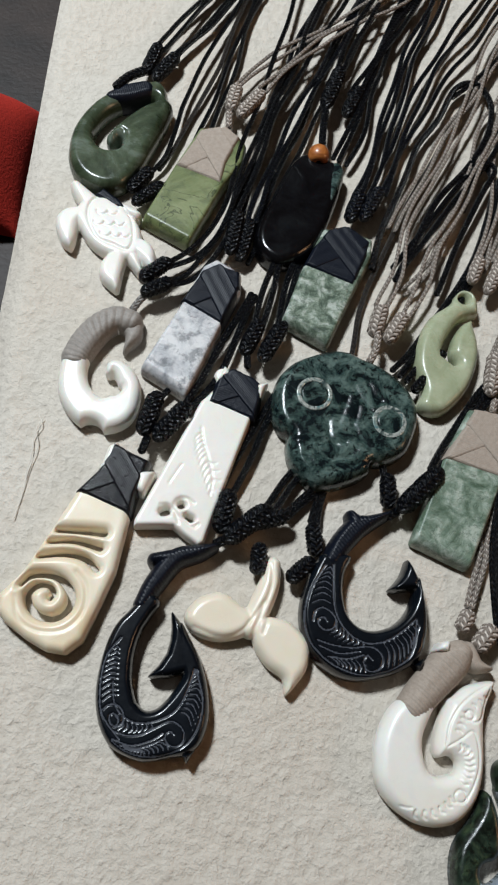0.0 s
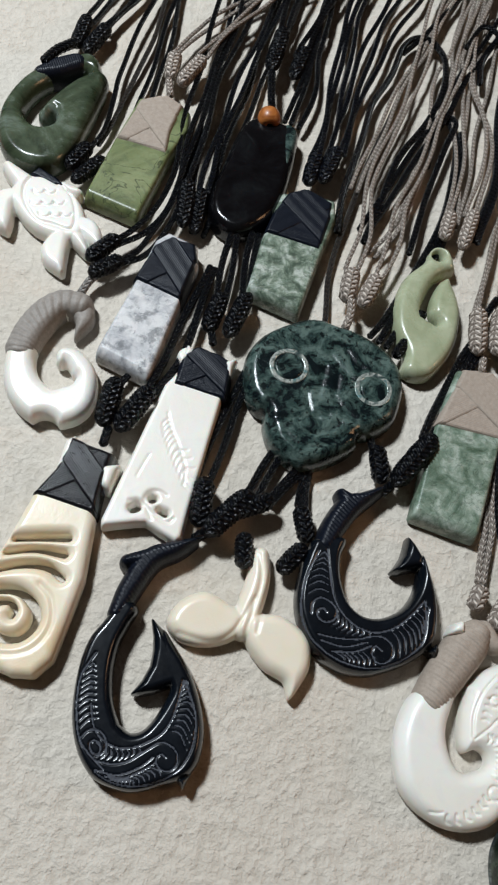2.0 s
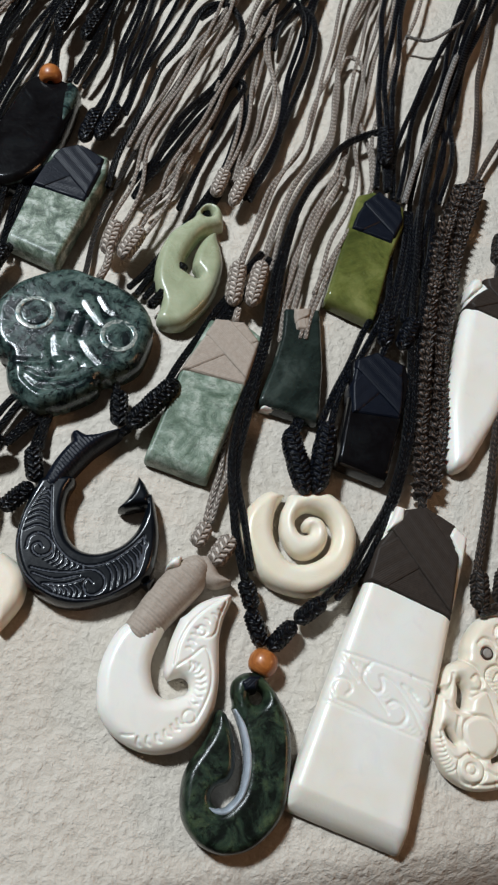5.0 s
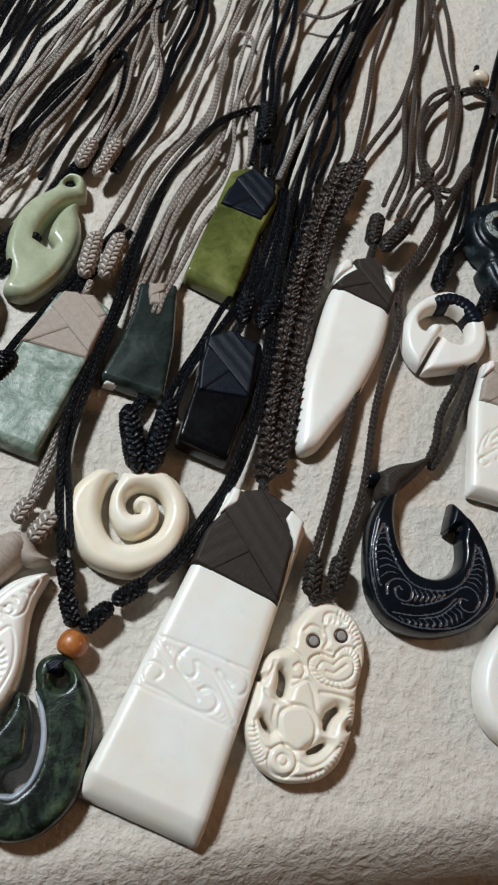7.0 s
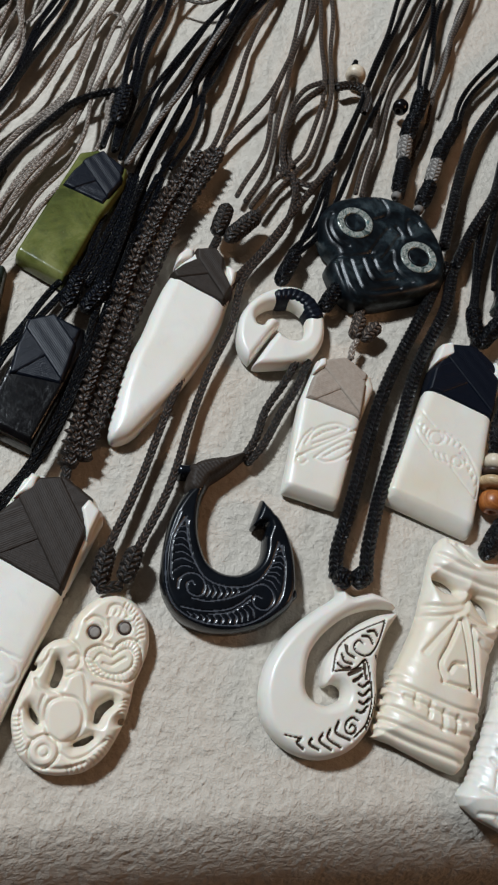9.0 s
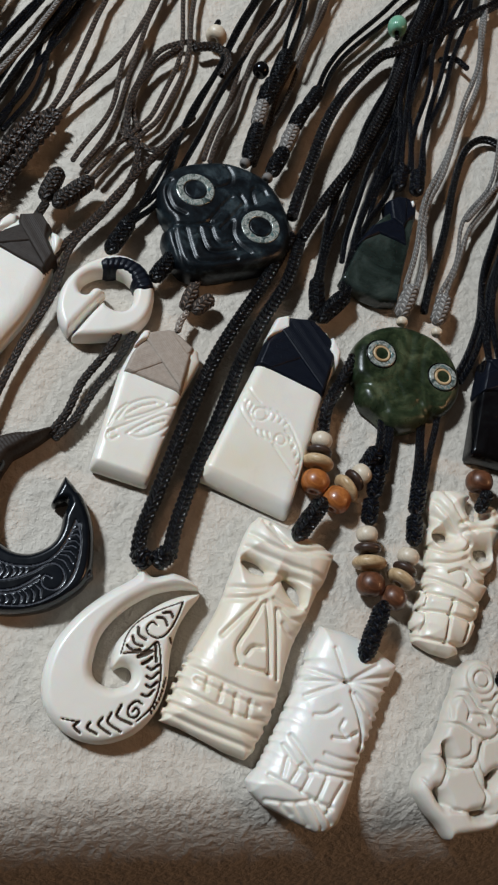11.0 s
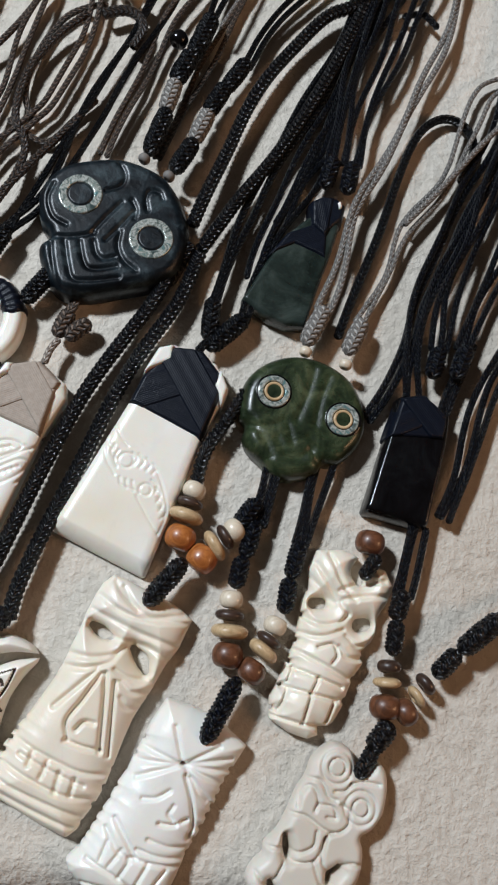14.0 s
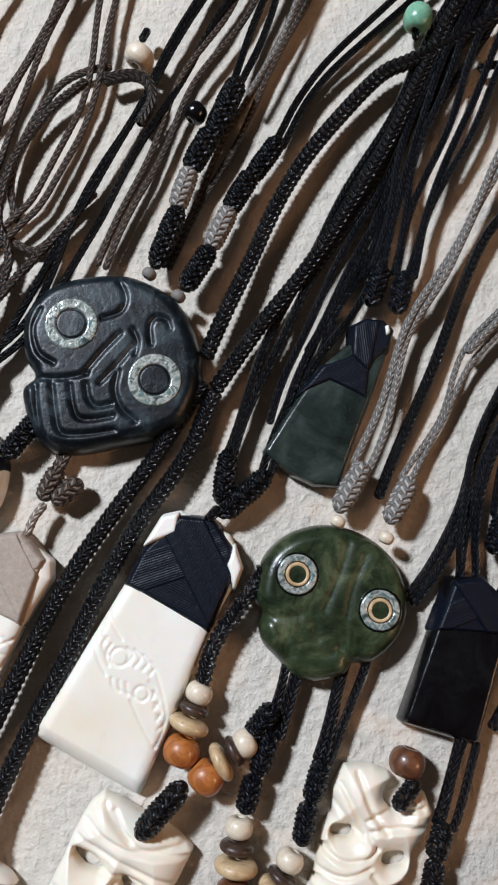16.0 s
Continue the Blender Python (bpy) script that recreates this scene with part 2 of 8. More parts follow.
def stroke(pts, n=6, raw=False):
    """A line of changing width: points of x, y, radius."""
    q = np.array(pts, float) if raw else spline(pts, n=n)

    def f(P):
        best = np.full(len(P), -1e9)
        for a, b in zip(q, q[1:]):
            e = b[:2] - a[:2]
            t = np.clip(((P - a[:2]) @ e) / max(e @ e, 1e-9), 0, 1)
            best = np.maximum(best, a[2] + (b[2] - a[2]) * t - np.hypot(*(P - a[:2] - t[:, None] * e).T))
        return best
    r = q[:, 2].max()
    return Shape(f, q[:, :2].min(0) - r, q[:, :2].max(0) + r)


def outline(pts, smooth=False, soft=0.0):
    """A closed outline; soft rounds its corners."""
    q = spline(pts, True, 5) if smooth else np.array(pts, float)

    def f(P):
        d, inside = np.full(len(P), 1e9), np.zeros(len(P), bool)
        for a, b in zip(q, np.roll(q, -1, 0)):
            e = b - a
            t = np.clip(((P - a) @ e) / max(e @ e, 1e-9), 0, 1)
            d = np.minimum(d, np.hypot(*(P - a - t[:, None] * e).T))
            if a[1] != b[1]:
                inside ^= ((a[1] > P[:, 1]) != (b[1] > P[:, 1])) & (P[:, 0] < e[0] * (P[:, 1] - a[1]) / e[1] + a[0])
        return np.where(inside, d, -d)
    if soft:
        c = q.mean(0)
        q = c + (q - c) * (1 - soft / np.hypot(*(q - c).T))[:, None]
        base = Shape(f, q.min(0) - soft, q.max(0) + soft)
        return Shape(lambda P: base(P) + soft, base.lo, base.hi)
    return Shape(f, q.min(0), q.max(0))


def disc(c, r):
    c = np.array(c[:2], float)
    return Shape(lambda P: r - np.hypot(*(P - c).T), c - r, c + r)


def spiral(c, r0, r1, a0, turns, w0, w1=None):
    """A stroke that winds in from radius r0 to r1 round c; a0 in degrees, negative turns run clockwise."""
    k = np.linspace(0, 1, max(10, int(abs(turns) * 22)))
    a, r = radians(a0) + k * turns * math.tau, r0 + (r1 - r0) * k
    w = w0 + ((w0 if w1 is None else w1) - w0) * k
    return stroke(np.stack([c[0] + r * np.cos(a), c[1] + r * np.sin(a), w], 1), raw=True)


def ribs(a, b, n, bow=0.6, w=0.16):
    """Bowed nicks that span from one line to another."""
    p, q = (spline([v[:2] for v in s], n=24) for s in (a, b))
    out = None
    for k in np.linspace(0.02, 0.98, n):
        i, j = int(k * (len(p) - 2)), int(k * (len(q) - 2))
        d = p[i + 1] - p[i]
        m = (p[i] + q[j]) / 2 - d / max(np.hypot(*d), 1e-6) * bow
        s = stroke([(*p[i], w * 0.6), (*m, w), (*q[j], w * 0.6)])
        out = s if out is None else out + s
    return out


def along(pts, count, length, angle, w=0.3, start=0.0, end=1.0, curl=0.5):
    """Short curved nicks set along a line, each at an angle to it."""
    q = spline([p[:2] for p in pts], n=20)
    out = None
    for k in np.linspace(start, end, count):
        i = min(int(k * (len(q) - 2)), len(q) - 2)
        d = q[i + 1] - q[i]
        a = math.atan2(d[1], d[0]) + radians(angle)
        p0 = q[i]
        p1 = p0 + 0.5 * length * np.array([math.cos(a), math.sin(a)])
        p2 = p1 + 0.5 * length * np.array([math.cos(a + curl), math.sin(a + curl)])
        s = stroke([(*p0, w), (*p1, w), (*p2, w * 0.5)], n=4)
        out = s if out is None else out + s
    return out


def mesh_object(name, V, F, mat, parent, label="", smooth=True, uv=None):
    me = bpy.data.meshes.new(name)
    V = np.asarray(V, float) / 1000
    me.from_pydata(V.tolist(), [], F.tolist() if isinstance(F, np.ndarray) else F)
    me.polygons.foreach_set("use_smooth", [smooth] * len(me.polygons))
    if uv is not None:
        layer = me.uv_layers.new(name="UVMap")
        layer.data.foreach_set("uv", np.asarray(uv, float).ravel())
    for m in mat if isinstance(mat, list) else [mat]:
        me.materials.append(m)
    ob = new(name, me)
    ob.parent = parent
    if label:
        tagged(ob, label)
    return ob


def carved(name, shape, mat, parent, T=4.0, edge=1.2, side=0.3, cuts=(), z0=0.0, res=0.45, extra=None, label="", cut_mat=None):
    """A solid of the shape's outline: upper face T mm high, rounded over edge mm to side * T at the rim, with cuts (shape, depth, softness)."""
    lo, hi = shape.lo - res, shape.hi + res
    nx, ny = (int((hi[i] - lo[i]) / res) + 2 for i in (0, 1))
    gx, gy = np.meshgrid(lo[0] + res * np.arange(nx), lo[1] + res * np.arange(ny), indexing="ij")
    P = np.stack([gx.ravel(), gy.ravel()], 1)
    D = shape(P)
    ins = (D > 0).reshape(nx, ny)
    K = ins[:-1, :-1] | ins[1:, :-1] | ins[:-1, 1:] | ins[1:, 1:]
    idx = np.arange(nx * ny).reshape(nx, ny)
    q = np.stack([idx[:-1, :-1], idx[1:, :-1], idx[1:, 1:], idx[:-1, 1:]], -1)[K]
    used = np.unique(q)
    rim = used[D[used] <= 0]
    h = 0.02
    for _ in range(3):
        p = P[rim]
        d = shape(p)
        g = np.stack([shape(p + [h, 0]) - shape(p - [h, 0]), shape(p + [0, h]) - shape(p - [0, h])], 1) / (2 * h)
        n2 = np.maximum((g ** 2).sum(1), 0.3)
        P[rim] = p - np.clip(d / n2, -res * 1.5, res * 1.5)[:, None] * g
    p, d = P[used], np.maximum(shape(P[used]), 0)
    k = np.clip(d / edge, 0, 1)
    z = T * (side + (1 - side) * np.sqrt(1 - (1 - k) ** 2))
    if extra:
        z = extra(p, d, z)
    mark = np.zeros(len(p))
    for cut, depth, soft in cuts:
        c = np.clip((cut(p) + soft) / (2 * soft), 0, 1)
        z = z - depth * c * c * (3 - 2 * c)
        mark = np.maximum(mark, c)
    z = np.maximum(z, 0.15)
    remap = np.full(nx * ny, -1)
    remap[used] = np.arange(len(used))
    top = remap[q]
    # side walls along the rim
    pad = np.pad(K, 1)
    sides = []
    for di, dj, a, b in ((0, -1, (0, 0), (1, 0)), (1, 0, (1, 0), (1, 1)), (0, 1, (1, 1), (0, 1)), (-1, 0, (0, 1), (0, 0))):
        nb = pad[1 + di:1 + di + K.shape[0], 1 + dj:1 + dj + K.shape[1]]
        I, J = np.nonzero(K & ~nb)
        sides.append(np.stack([remap[idx[I + a[0], J + a[1]]], remap[idx[I + b[0], J + b[1]]]], 1))
    e = np.vstack(sides)
    ring = np.unique(e)
    low = np.full(len(used), -1)
    low[ring] = len(used) + np.arange(len(ring))
    wall = np.stack([e[:, 1], e[:, 0], low[e[:, 0]], low[e[:, 1]]], 1)
    V = np.vstack([np.column_stack([p, z + z0]), np.column_stack([p[ring], np.full(len(ring), z0)])])
    F = np.vstack([top, wall])
    ob = mesh_object(name, V, F, [mat, cut_mat] if cut_mat else mat, parent, label)
    if cut_mat:
        f = np.zeros(len(F), int)
        f[:len(top)] = mark[top].mean(1) > 0.5
        ob.data.polygons.foreach_set("material_index", f)
    return ob


def lashing(parent, mat, pts, T, angle, z0=0.0, pitch=0.52, label="", soft=0.6, ridge=0.085, crossed=False):
    """A head wound in thread: turns that run at an angle (degrees), and where crossed two slanting bands laid over them."""
    a = radians(angle)
    u, v = np.array([math.cos(a), math.sin(a)]), np.array([-math.sin(a), math.cos(a)])
    q = np.array([p[:2] for p in pts], float)
    U, H = q @ u, q @ v
    u0, h0, w, h = U.min(), H.min(), np.ptp(U), np.ptp(H)
    base = outline(pts, soft=soft)

    def turns(s):
        return ridge * (np.abs(np.cos(math.pi * s / pitch)) - 0.5) + 0.04 * np.sin(s * 1.9)

    wound = carved("binding", base, mat, parent, T, 1.6, 0.15, (), z0, 0.14, lambda p, d, z: z + turns(p @ v + 0.04 * (p @ u)), label)
    if crossed:
        for lo, hi, half, lift in ((0.16, 1.0, 0.17, 0.3), (1.02, 0.3, 0.2, 0.6)):
            p0, p1 = u * u0 + v * (h0 + lo * h), u * (u0 + w) + v * (h0 + hi * h)
            d = (p1 - p0) / np.linalg.norm(p1 - p0)
            nrm = np.array([-d[1], d[0]])
            p0, p1 = p0 - 2 * d, p1 + 2 * d

            def over(p, dist, z, p0=p0, nrm=nrm, lift=lift):
                k = np.clip(base(p) / 1.6, 0, 1)
                return T * (0.15 + 0.85 * np.sqrt(1 - (1 - k) ** 2)) + lift * np.clip(dist / 0.4, 0, 1) ** 0.5 + turns((p - p0) @ nrm)
            carved("binding_band", stroke([(*p0, half * h), (*p1, half * h)]) & base.grow(0.12), mat, wound, T, 0.4, 0.9, (), z0, 0.14, over)
    return wound


def tube(name, pts, r, mat, parent, label="", segs=8, step=0.55, twist=0.0, plies=2, lump=0.1, period=1.7, cap=True):
    """A cord through points (x, y, z) in mm. twist: depth of the plies' grooves; lump: knots along it, one each period."""
    q = spline(pts, n=12)
    L = np.concatenate([[0], np.cumsum(np.linalg.norm(np.diff(q, axis=0), axis=1))])
    n = max(3, int(L[-1] / step) + 1)
    s = np.linspace(0, L[-1], n)
    q = np.stack([np.interp(s, L, q[:, i]) for i in range(3)], 1)
    t = np.gradient(q, axis=0)
    t /= np.linalg.norm(t, axis=1)[:, None]
    side = np.cross(t, [0, 0, 1.0])
    side /= np.maximum(np.linalg.norm(side, axis=1), 1e-6)[:, None]
    up = np.cross(side, t)
    a = np.linspace(0, math.tau, segs + 1)[:-1]
    rr = np.full((n, segs), float(r))
    if twist:
        rr *= 1 - twist + twist * 2 * np.abs(np.cos(plies / 2 * (a[None] - s[:, None] * math.tau / period / plies * 2)))
    if lump:
        rr *= 1 + lump * (np.abs(np.sin(math.pi * s / period))[:, None] - 0.5)
    if cap:
        rr[0] *= 0.55
        rr[-1] *= 0.55
    V = q[:, None] + rr[..., None] * (np.cos(a)[None, :, None] * side[:, None] + np.sin(a)[None, :, None] * up[:, None])
    i, j = np.meshgrid(np.arange(n - 1), np.arange(segs), indexing="ij")
    jn = (j + 1) % segs
    F = np.stack([i * segs + j, i * segs + jn, (i + 1) * segs + jn, (i + 1) * segs + j], -1).reshape(-1, 4)
    u0, u1, v0, v1 = s[i], s[i + 1], j / segs, (j + 1) / segs
    uv = np.stack([np.stack([u0, v0], -1), np.stack([u0, v1], -1), np.stack([u1, v1], -1), np.stack([u1, v0], -1)], 2)
    return mesh_object(name, V.reshape(-1, 3), F, mat, parent, label, uv=uv.reshape(-1, 2))


RNG = random.Random(4)


def cord(parent, mat, pts, r=0.85, count=1, gap=1.9, layer=0, up=True, **kw):
    """count strands side by side along a line on the cloth; up carries them on past its far end."""
    q = np.array([(p[0], p[1]) for p in pts], float)
    if up:
        d = q[-1] - q[-2]
        d = d / np.linalg.norm(d)
        k = 0
        while q[-1][1] < 290 and k < 12:
            d = d + np.array([0.1, 0.16])
            d /= np.linalg.norm(d)
            q = np.vstack([q, q[-1] + 26 * d])
            k += 1
    q = spline(q, n=3)
    t = np.gradient(q, axis=0)
    nrm = np.stack([t[:, 1], -t[:, 0]], 1) / np.linalg.norm(t, axis=1)[:, None]
    run = np.concatenate([[0], np.cumsum(np.linalg.norm(np.diff(q, axis=0), axis=1))])
    for c in range(count):
        ph, drift = RNG.random() * 6, RNG.uniform(-1, 1)
        off = (c - (count - 1) / 2) * gap
        w = off + (0.5 * np.sin(ph + run / 7.0) + 0.6 * np.sin(2.3 * ph + run / 17.0)) * (1.0 if count > 1 else 0.4)
        if up:
            w = w + np.clip(run - 18, 0, None) * 0.035 * drift + np.clip(run - 18, 0, 60) / 60 * off * 0.35
        z = r + 0.1 + layer * 1.5 + 0.9 * np.abs(np.sin(ph + run / 13.0))
        p = q + nrm * w[:, None]
        tube("cord", np.column_stack([p, z]), r * (0.92 if up else 1.0), mat, parent, **kw)


def knot(parent, mat, pts, r=2.0, layer=0, label=""):
    """A barrel knot: cord coiled round itself between two points."""
    r *= 1.15
    a, b = (np.array(p[:2], float) for p in (pts[0], pts[-1]))
    L = np.linalg.norm(b - a)
    n, segs = max(14, int(L / 0.22)), 16
    s = np.linspace(0, 1, n)
    prof = np.clip(np.minimum(s, 1 - s) / 0.16, 0, 1) ** 0.45 * (0.88 + 0.12 * np.sin(math.pi * s))
    ang = np.linspace(0, math.tau, segs + 1)[:-1]
    pitch = 1.05
    g = np.abs(np.sin(math.pi * (s[:, None] * L / pitch + ang[None] / math.tau)))
    h = np.abs(np.sin(2.5 * ang[None] - s[:, None] * L * 0.5))
    rr = r * prof[:, None] * (0.8 + 0.17 * g + 0.09 * h)
    d = (b - a) / L
    nrm = np.array([d[1], -d[0]])
    z = r * 0.92 + layer * 1.5
    V = np.zeros((n, segs, 3))
    V[..., :2] = (a + s[:, None] * (b - a))[:, None] + (rr * np.cos(ang))[..., None] * nrm
    V[..., 2] = z + rr * np.sin(ang)
    i, j = np.meshgrid(np.arange(n - 1), np.arange(segs), indexing="ij")
    jn = (j + 1) % segs
    F = np.stack([i * segs + j, i * segs + jn, (i + 1) * segs + jn, (i + 1) * segs + j], -1).reshape(-1, 4)
    uv = np.stack([np.stack([s[i + x] * L, (j + y) / segs], -1) for x, y in ((0, 0), (0, 1), (1, 1), (1, 0))], 2)
    return mesh_object("knot", V.reshape(-1, 3), F, mat, parent, label, uv=uv.reshape(-1, 2))


def bead(parent, mat, p, flat=1.0, axis=0.0, z=None, label=""):
    """A turned bead with a drilled hole; p is x, y, radius; flat: its length along the hole over its width; axis in degrees."""
    x, y, r = p
    n, m = 20, 14
    hole = 0.28
    b = np.linspace(0, math.pi, m)
    rad = r * (hole + (1 - hole) * np.sin(b) ** 0.75)
    ax = -np.cos(b) * r * flat * 0.92
    a = np.linspace(0, math.tau, n + 1)[:-1]
    V = np.zeros((m, n, 3))
    V[..., 0], V[..., 1], V[..., 2] = ax[:, None], rad[:, None] * np.cos(a), rad[:, None] * np.sin(a)
    i, j = np.meshgrid(np.arange(m), np.arange(n), indexing="ij")
    i2, j2 = (i + 1) % m, (j + 1) % n
    F = np.stack([i * n + j, i * n + j2, i2 * n + j2, i2 * n + j], -1).reshape(-1, 4)
    ob = mesh_object("bead", V.reshape(-1, 3), F, mat, parent, label)
    ob.matrix_local = pose(x / 1000, y / 1000, (r if z is None else z) / 1000, 0, 0, axis)
    return ob


def necklace(name, label):
    ob = new(name)
    ob.empty_display_size = 0.005
    return tagged(ob, label, "necklace", "pendant necklaces on the cloth")


def eye(parent, c, r, z, core, inner=0.5):
    """A ring of shell let into a carved face, with a dark middle."""
    z = z + 0.35
    part = carved("shell_ring", disc(c, r) - disc(c, r * (inner + 0.02)), PAUA, parent, 0.7, 0.3, 0.4, (), z, 0.2, label="iridescent shell ring")
    carved("ring_groove", disc(c, r * 1.13), OBSIDIAN, parent, 0.3, 0.25, 0.3, (), z, 0.3)
    carved("eye_centre", disc(c, r * inner), core, parent, 0.7, 0.5, 0.3, (), z, 0.2)
    return part


def ring(c, r, w=0.25):
    """A circular groove."""
    return spiral(c, r, r, 0, 1, w)


def bevel(p0, p1, depth, width):
    """Slopes a pendant down to a blade edge that runs from p0 to p1 (inside lies on the left of that way)."""
    a, b = np.array(p0[:2], float), np.array(p1[:2], float)
    d = (b - a) / np.linalg.norm(b - a)
    nrm = np.array([-d[1], d[0]])

    def f(p, dist, z):
        k = np.clip(1 - np.abs((p - a) @ nrm) / width, 0, 1)
        return z - depth * k ** 1.3
    return f
# ---- the cloth and what lies round it ----
def fleece():
    k = Mat("cream_fleece", 0.9, spec=0.15)
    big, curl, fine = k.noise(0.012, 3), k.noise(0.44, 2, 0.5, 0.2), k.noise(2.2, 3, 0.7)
    c = k.mix(k.ramp(big, (0.35, (0, 0, 0)), (0.7, (1, 1, 1))), (0.625, 0.56, 0.475), (0.675, 0.62, 0.54))
    # shade in the hollows between curls is put into the colour
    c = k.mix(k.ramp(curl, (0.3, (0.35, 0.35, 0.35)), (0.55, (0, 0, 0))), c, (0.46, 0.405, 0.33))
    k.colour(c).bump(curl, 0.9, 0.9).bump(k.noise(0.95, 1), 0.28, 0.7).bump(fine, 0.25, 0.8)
    k.b.inputs["Sheen Weight"].default_value = 0.25
    return k.m


def cloth():
    x, y = np.meshgrid(np.arange(-206, 300, 1.5), np.arange(-121, 312, 1.5), indexing="ij")
    z = np.zeros(x.shape)
    for i in range(x.shape[0]):
        for j in range(x.shape[1]):
            v = Vector((x[i, j] * 0.022, y[i, j] * 0.022, 0))
            w = Vector((x[i, j] * 0.3, y[i, j] * 0.3, 3.0))
            z[i, j] = 0.7 * noise.noise(v) + 0.32 * noise.noise(w)
    z -= 0.9
    edge = FRONT + 3 * np.sin(x / 60)
    z -= np.clip(edge - y, 0, None) ** 1.7 * 0.13
    # the left side falls away over the table's edge
    side = LEFT + 2 * np.sin(y / 45) + np.clip(60 - y, 0, None) * 0.1
    z -= np.minimum(np.clip(side - x, 0, None) ** 1.7 * 0.16, 45)
    n, m = x.shape
    idx = np.arange(n * m).reshape(n, m)
    F = np.stack([idx[:-1, :-1], idx[1:, :-1], idx[1:, 1:], idx[:-1, 1:]], -1).reshape(-1, 4)
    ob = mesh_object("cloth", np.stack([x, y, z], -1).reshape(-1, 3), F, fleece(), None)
    return tagged(ob, "cream fleece cloth spread over the stall table", "cloth", kind="structure")


FRONT, LEFT = -94.0, -199.0
cloth()

# dark table under it, and a red cloth beside it
k = Mat("dark_table", 0.6)
k.colour(k.ramp(k.noise(0.03, 5), (0.3, (0.012, 0.008, 0.006)), (0.7, (0.04, 0.026, 0.02)))).bump(k.noise(0.4, 4), 0.3)
bm = bmesh.new()
bmesh.ops.create_cube(bm, size=1.0)
bmesh.ops.scale(bm, vec=(1.6, 1.2, 0.03), verts=bm.verts)
bmesh.ops.bevel(bm, geom=bm.edges[:], offset=0.004, segments=2, affect="EDGES")
me = bpy.data.meshes.new("table")
bm.to_mesh(me)
me.materials.append(k.m)
table = tagged(new("table", me), "dark wooden stall table under the cloth", "table", kind="structure")
table.location = (0, 0.1, -0.075)
for lx in (-0.74, 0.74):
    for ly in (-0.44, 0.64):
        bm = bmesh.new()
        bmesh.ops.create_cube(bm, size=1.0)
        bmesh.ops.scale(bm, vec=(0.05, 0.05, 0.66), verts=bm.verts)
        bmesh.ops.bevel(bm, geom=bm.edges[:], offset=0.004, segments=2, affect="EDGES")
        me = bpy.data.meshes.new("leg")
        bm.to_mesh(me)
        me.materials.append(table.data.materials[0])
        leg = new("leg", me)
        leg.parent = table
        leg.location = (lx, ly - 0.1, -0.345)
k = Mat("dark_paving", 0.8)
k.colour(k.ramp(k.noise(0.004, 6), (0.3, (0.03, 0.027, 0.024)), (0.7, (0.07, 0.062, 0.055)))).bump(k.noise(0.1, 5), 1.0)
bm = bmesh.new()
bmesh.ops.create_grid(bm, x_segments=20, y_segments=20, size=5.0)
me = bpy.data.meshes.new("ground")
bm.to_mesh(me)
me.materials.append(k.m)
ground = tagged(new("ground", me), "dark paved ground under the stall", "ground", kind="structure")
ground.location = (0, 0, -0.75)
k = Mat("red_cotton", 0.85)
k.colour(k.mix(k.noise(0.08, 4), (0.35, 0.012, 0.006), (0.6, 0.03, 0.012))).bump(k.noise(0.9, 3), 0.3)
RED = k.m


def bundle():
    """A folded piece of cloth that has slid down beside the table's edge."""
    u, v = np.meshgrid(np.linspace(0, 1, 60), np.linspace(0, 1, 60), indexing="ij")
    x, y = -297 + 78 * u, 133 + 67 * v
    z = -58 + 45 * np.sin(math.pi * u) ** 0.6 * np.sin(math.pi * v) ** 0.5 + 4 * np.sin(9 * u + 5 * v) * np.sin(math.pi * u)
    idx = np.arange(3600).reshape(60, 60)
    F = np.stack([idx[:-1, :-1], idx[1:, :-1], idx[1:, 1:], idx[:-1, 1:]], -1).reshape(-1, 4)
    return tagged(mesh_object("folded_cloth", np.stack([x, y, z], -1).reshape(-1, 3), F, RED, None), "folded red cotton cloth on the dark table", "cloth")


bundle()

# ---- the necklaces, from the first corner of the cloth to the last ----
def toki(name, label, body, mat, lash, lash_mat, ang, T=5.0, blade=None, cuts=(), crossed=True, cut_mat=None, soft=1.0, edge=1.2, side=0.45, raw=None, res=0.45):
    """An adze-shaped pendant with its head bound in thread."""
    k = necklace(name, label)
    sh = raw or outline(body, soft=soft)
    carved("blade", sh, mat, k, T, edge, side, cuts, 0.2, res, bevel(*blade) if blade else None, cut_mat=cut_mat)
    lashing(k, lash_mat, lash, T + 0.7, ang, 0.1, label="wound thread binding", crossed=crossed)
    return k


# green koru hook
k = necklace("koru_hook_necklace", "blue-green stone koru hook bound in black thread on black cord")
sh = outline([(-191.5, 126.5), (-191.2, 134.2), (-189.0, 141.3), (-185.1, 148.3), (-179.9, 153.5), (-174.5, 157.0), (-169.0, 159.5), (-164.6, 160.5), (-161.4, 157.7), (-160.0, 152.6), (-158.4, 149.7), (-159.6, 143.1), (-163.1, 132.1), (-166.5, 122.2), (-170.6, 114.0), (-175.7, 111.0), (-182.4, 112.0), (-187.3, 115.7), (-190.4, 120.9)], True)
sh = sh - stroke([(-165.3, 151.5, 0.45), (-170.2, 148.9, 1.33), (-175.3, 144.8, 2.40), (-179.3, 139.6, 2.58), (-181.8, 133.7, 2.12), (-179.6, 129.5, 1.68), (-176.2, 129.4, 1.26), (-174.8, 132.4, 0.64)])
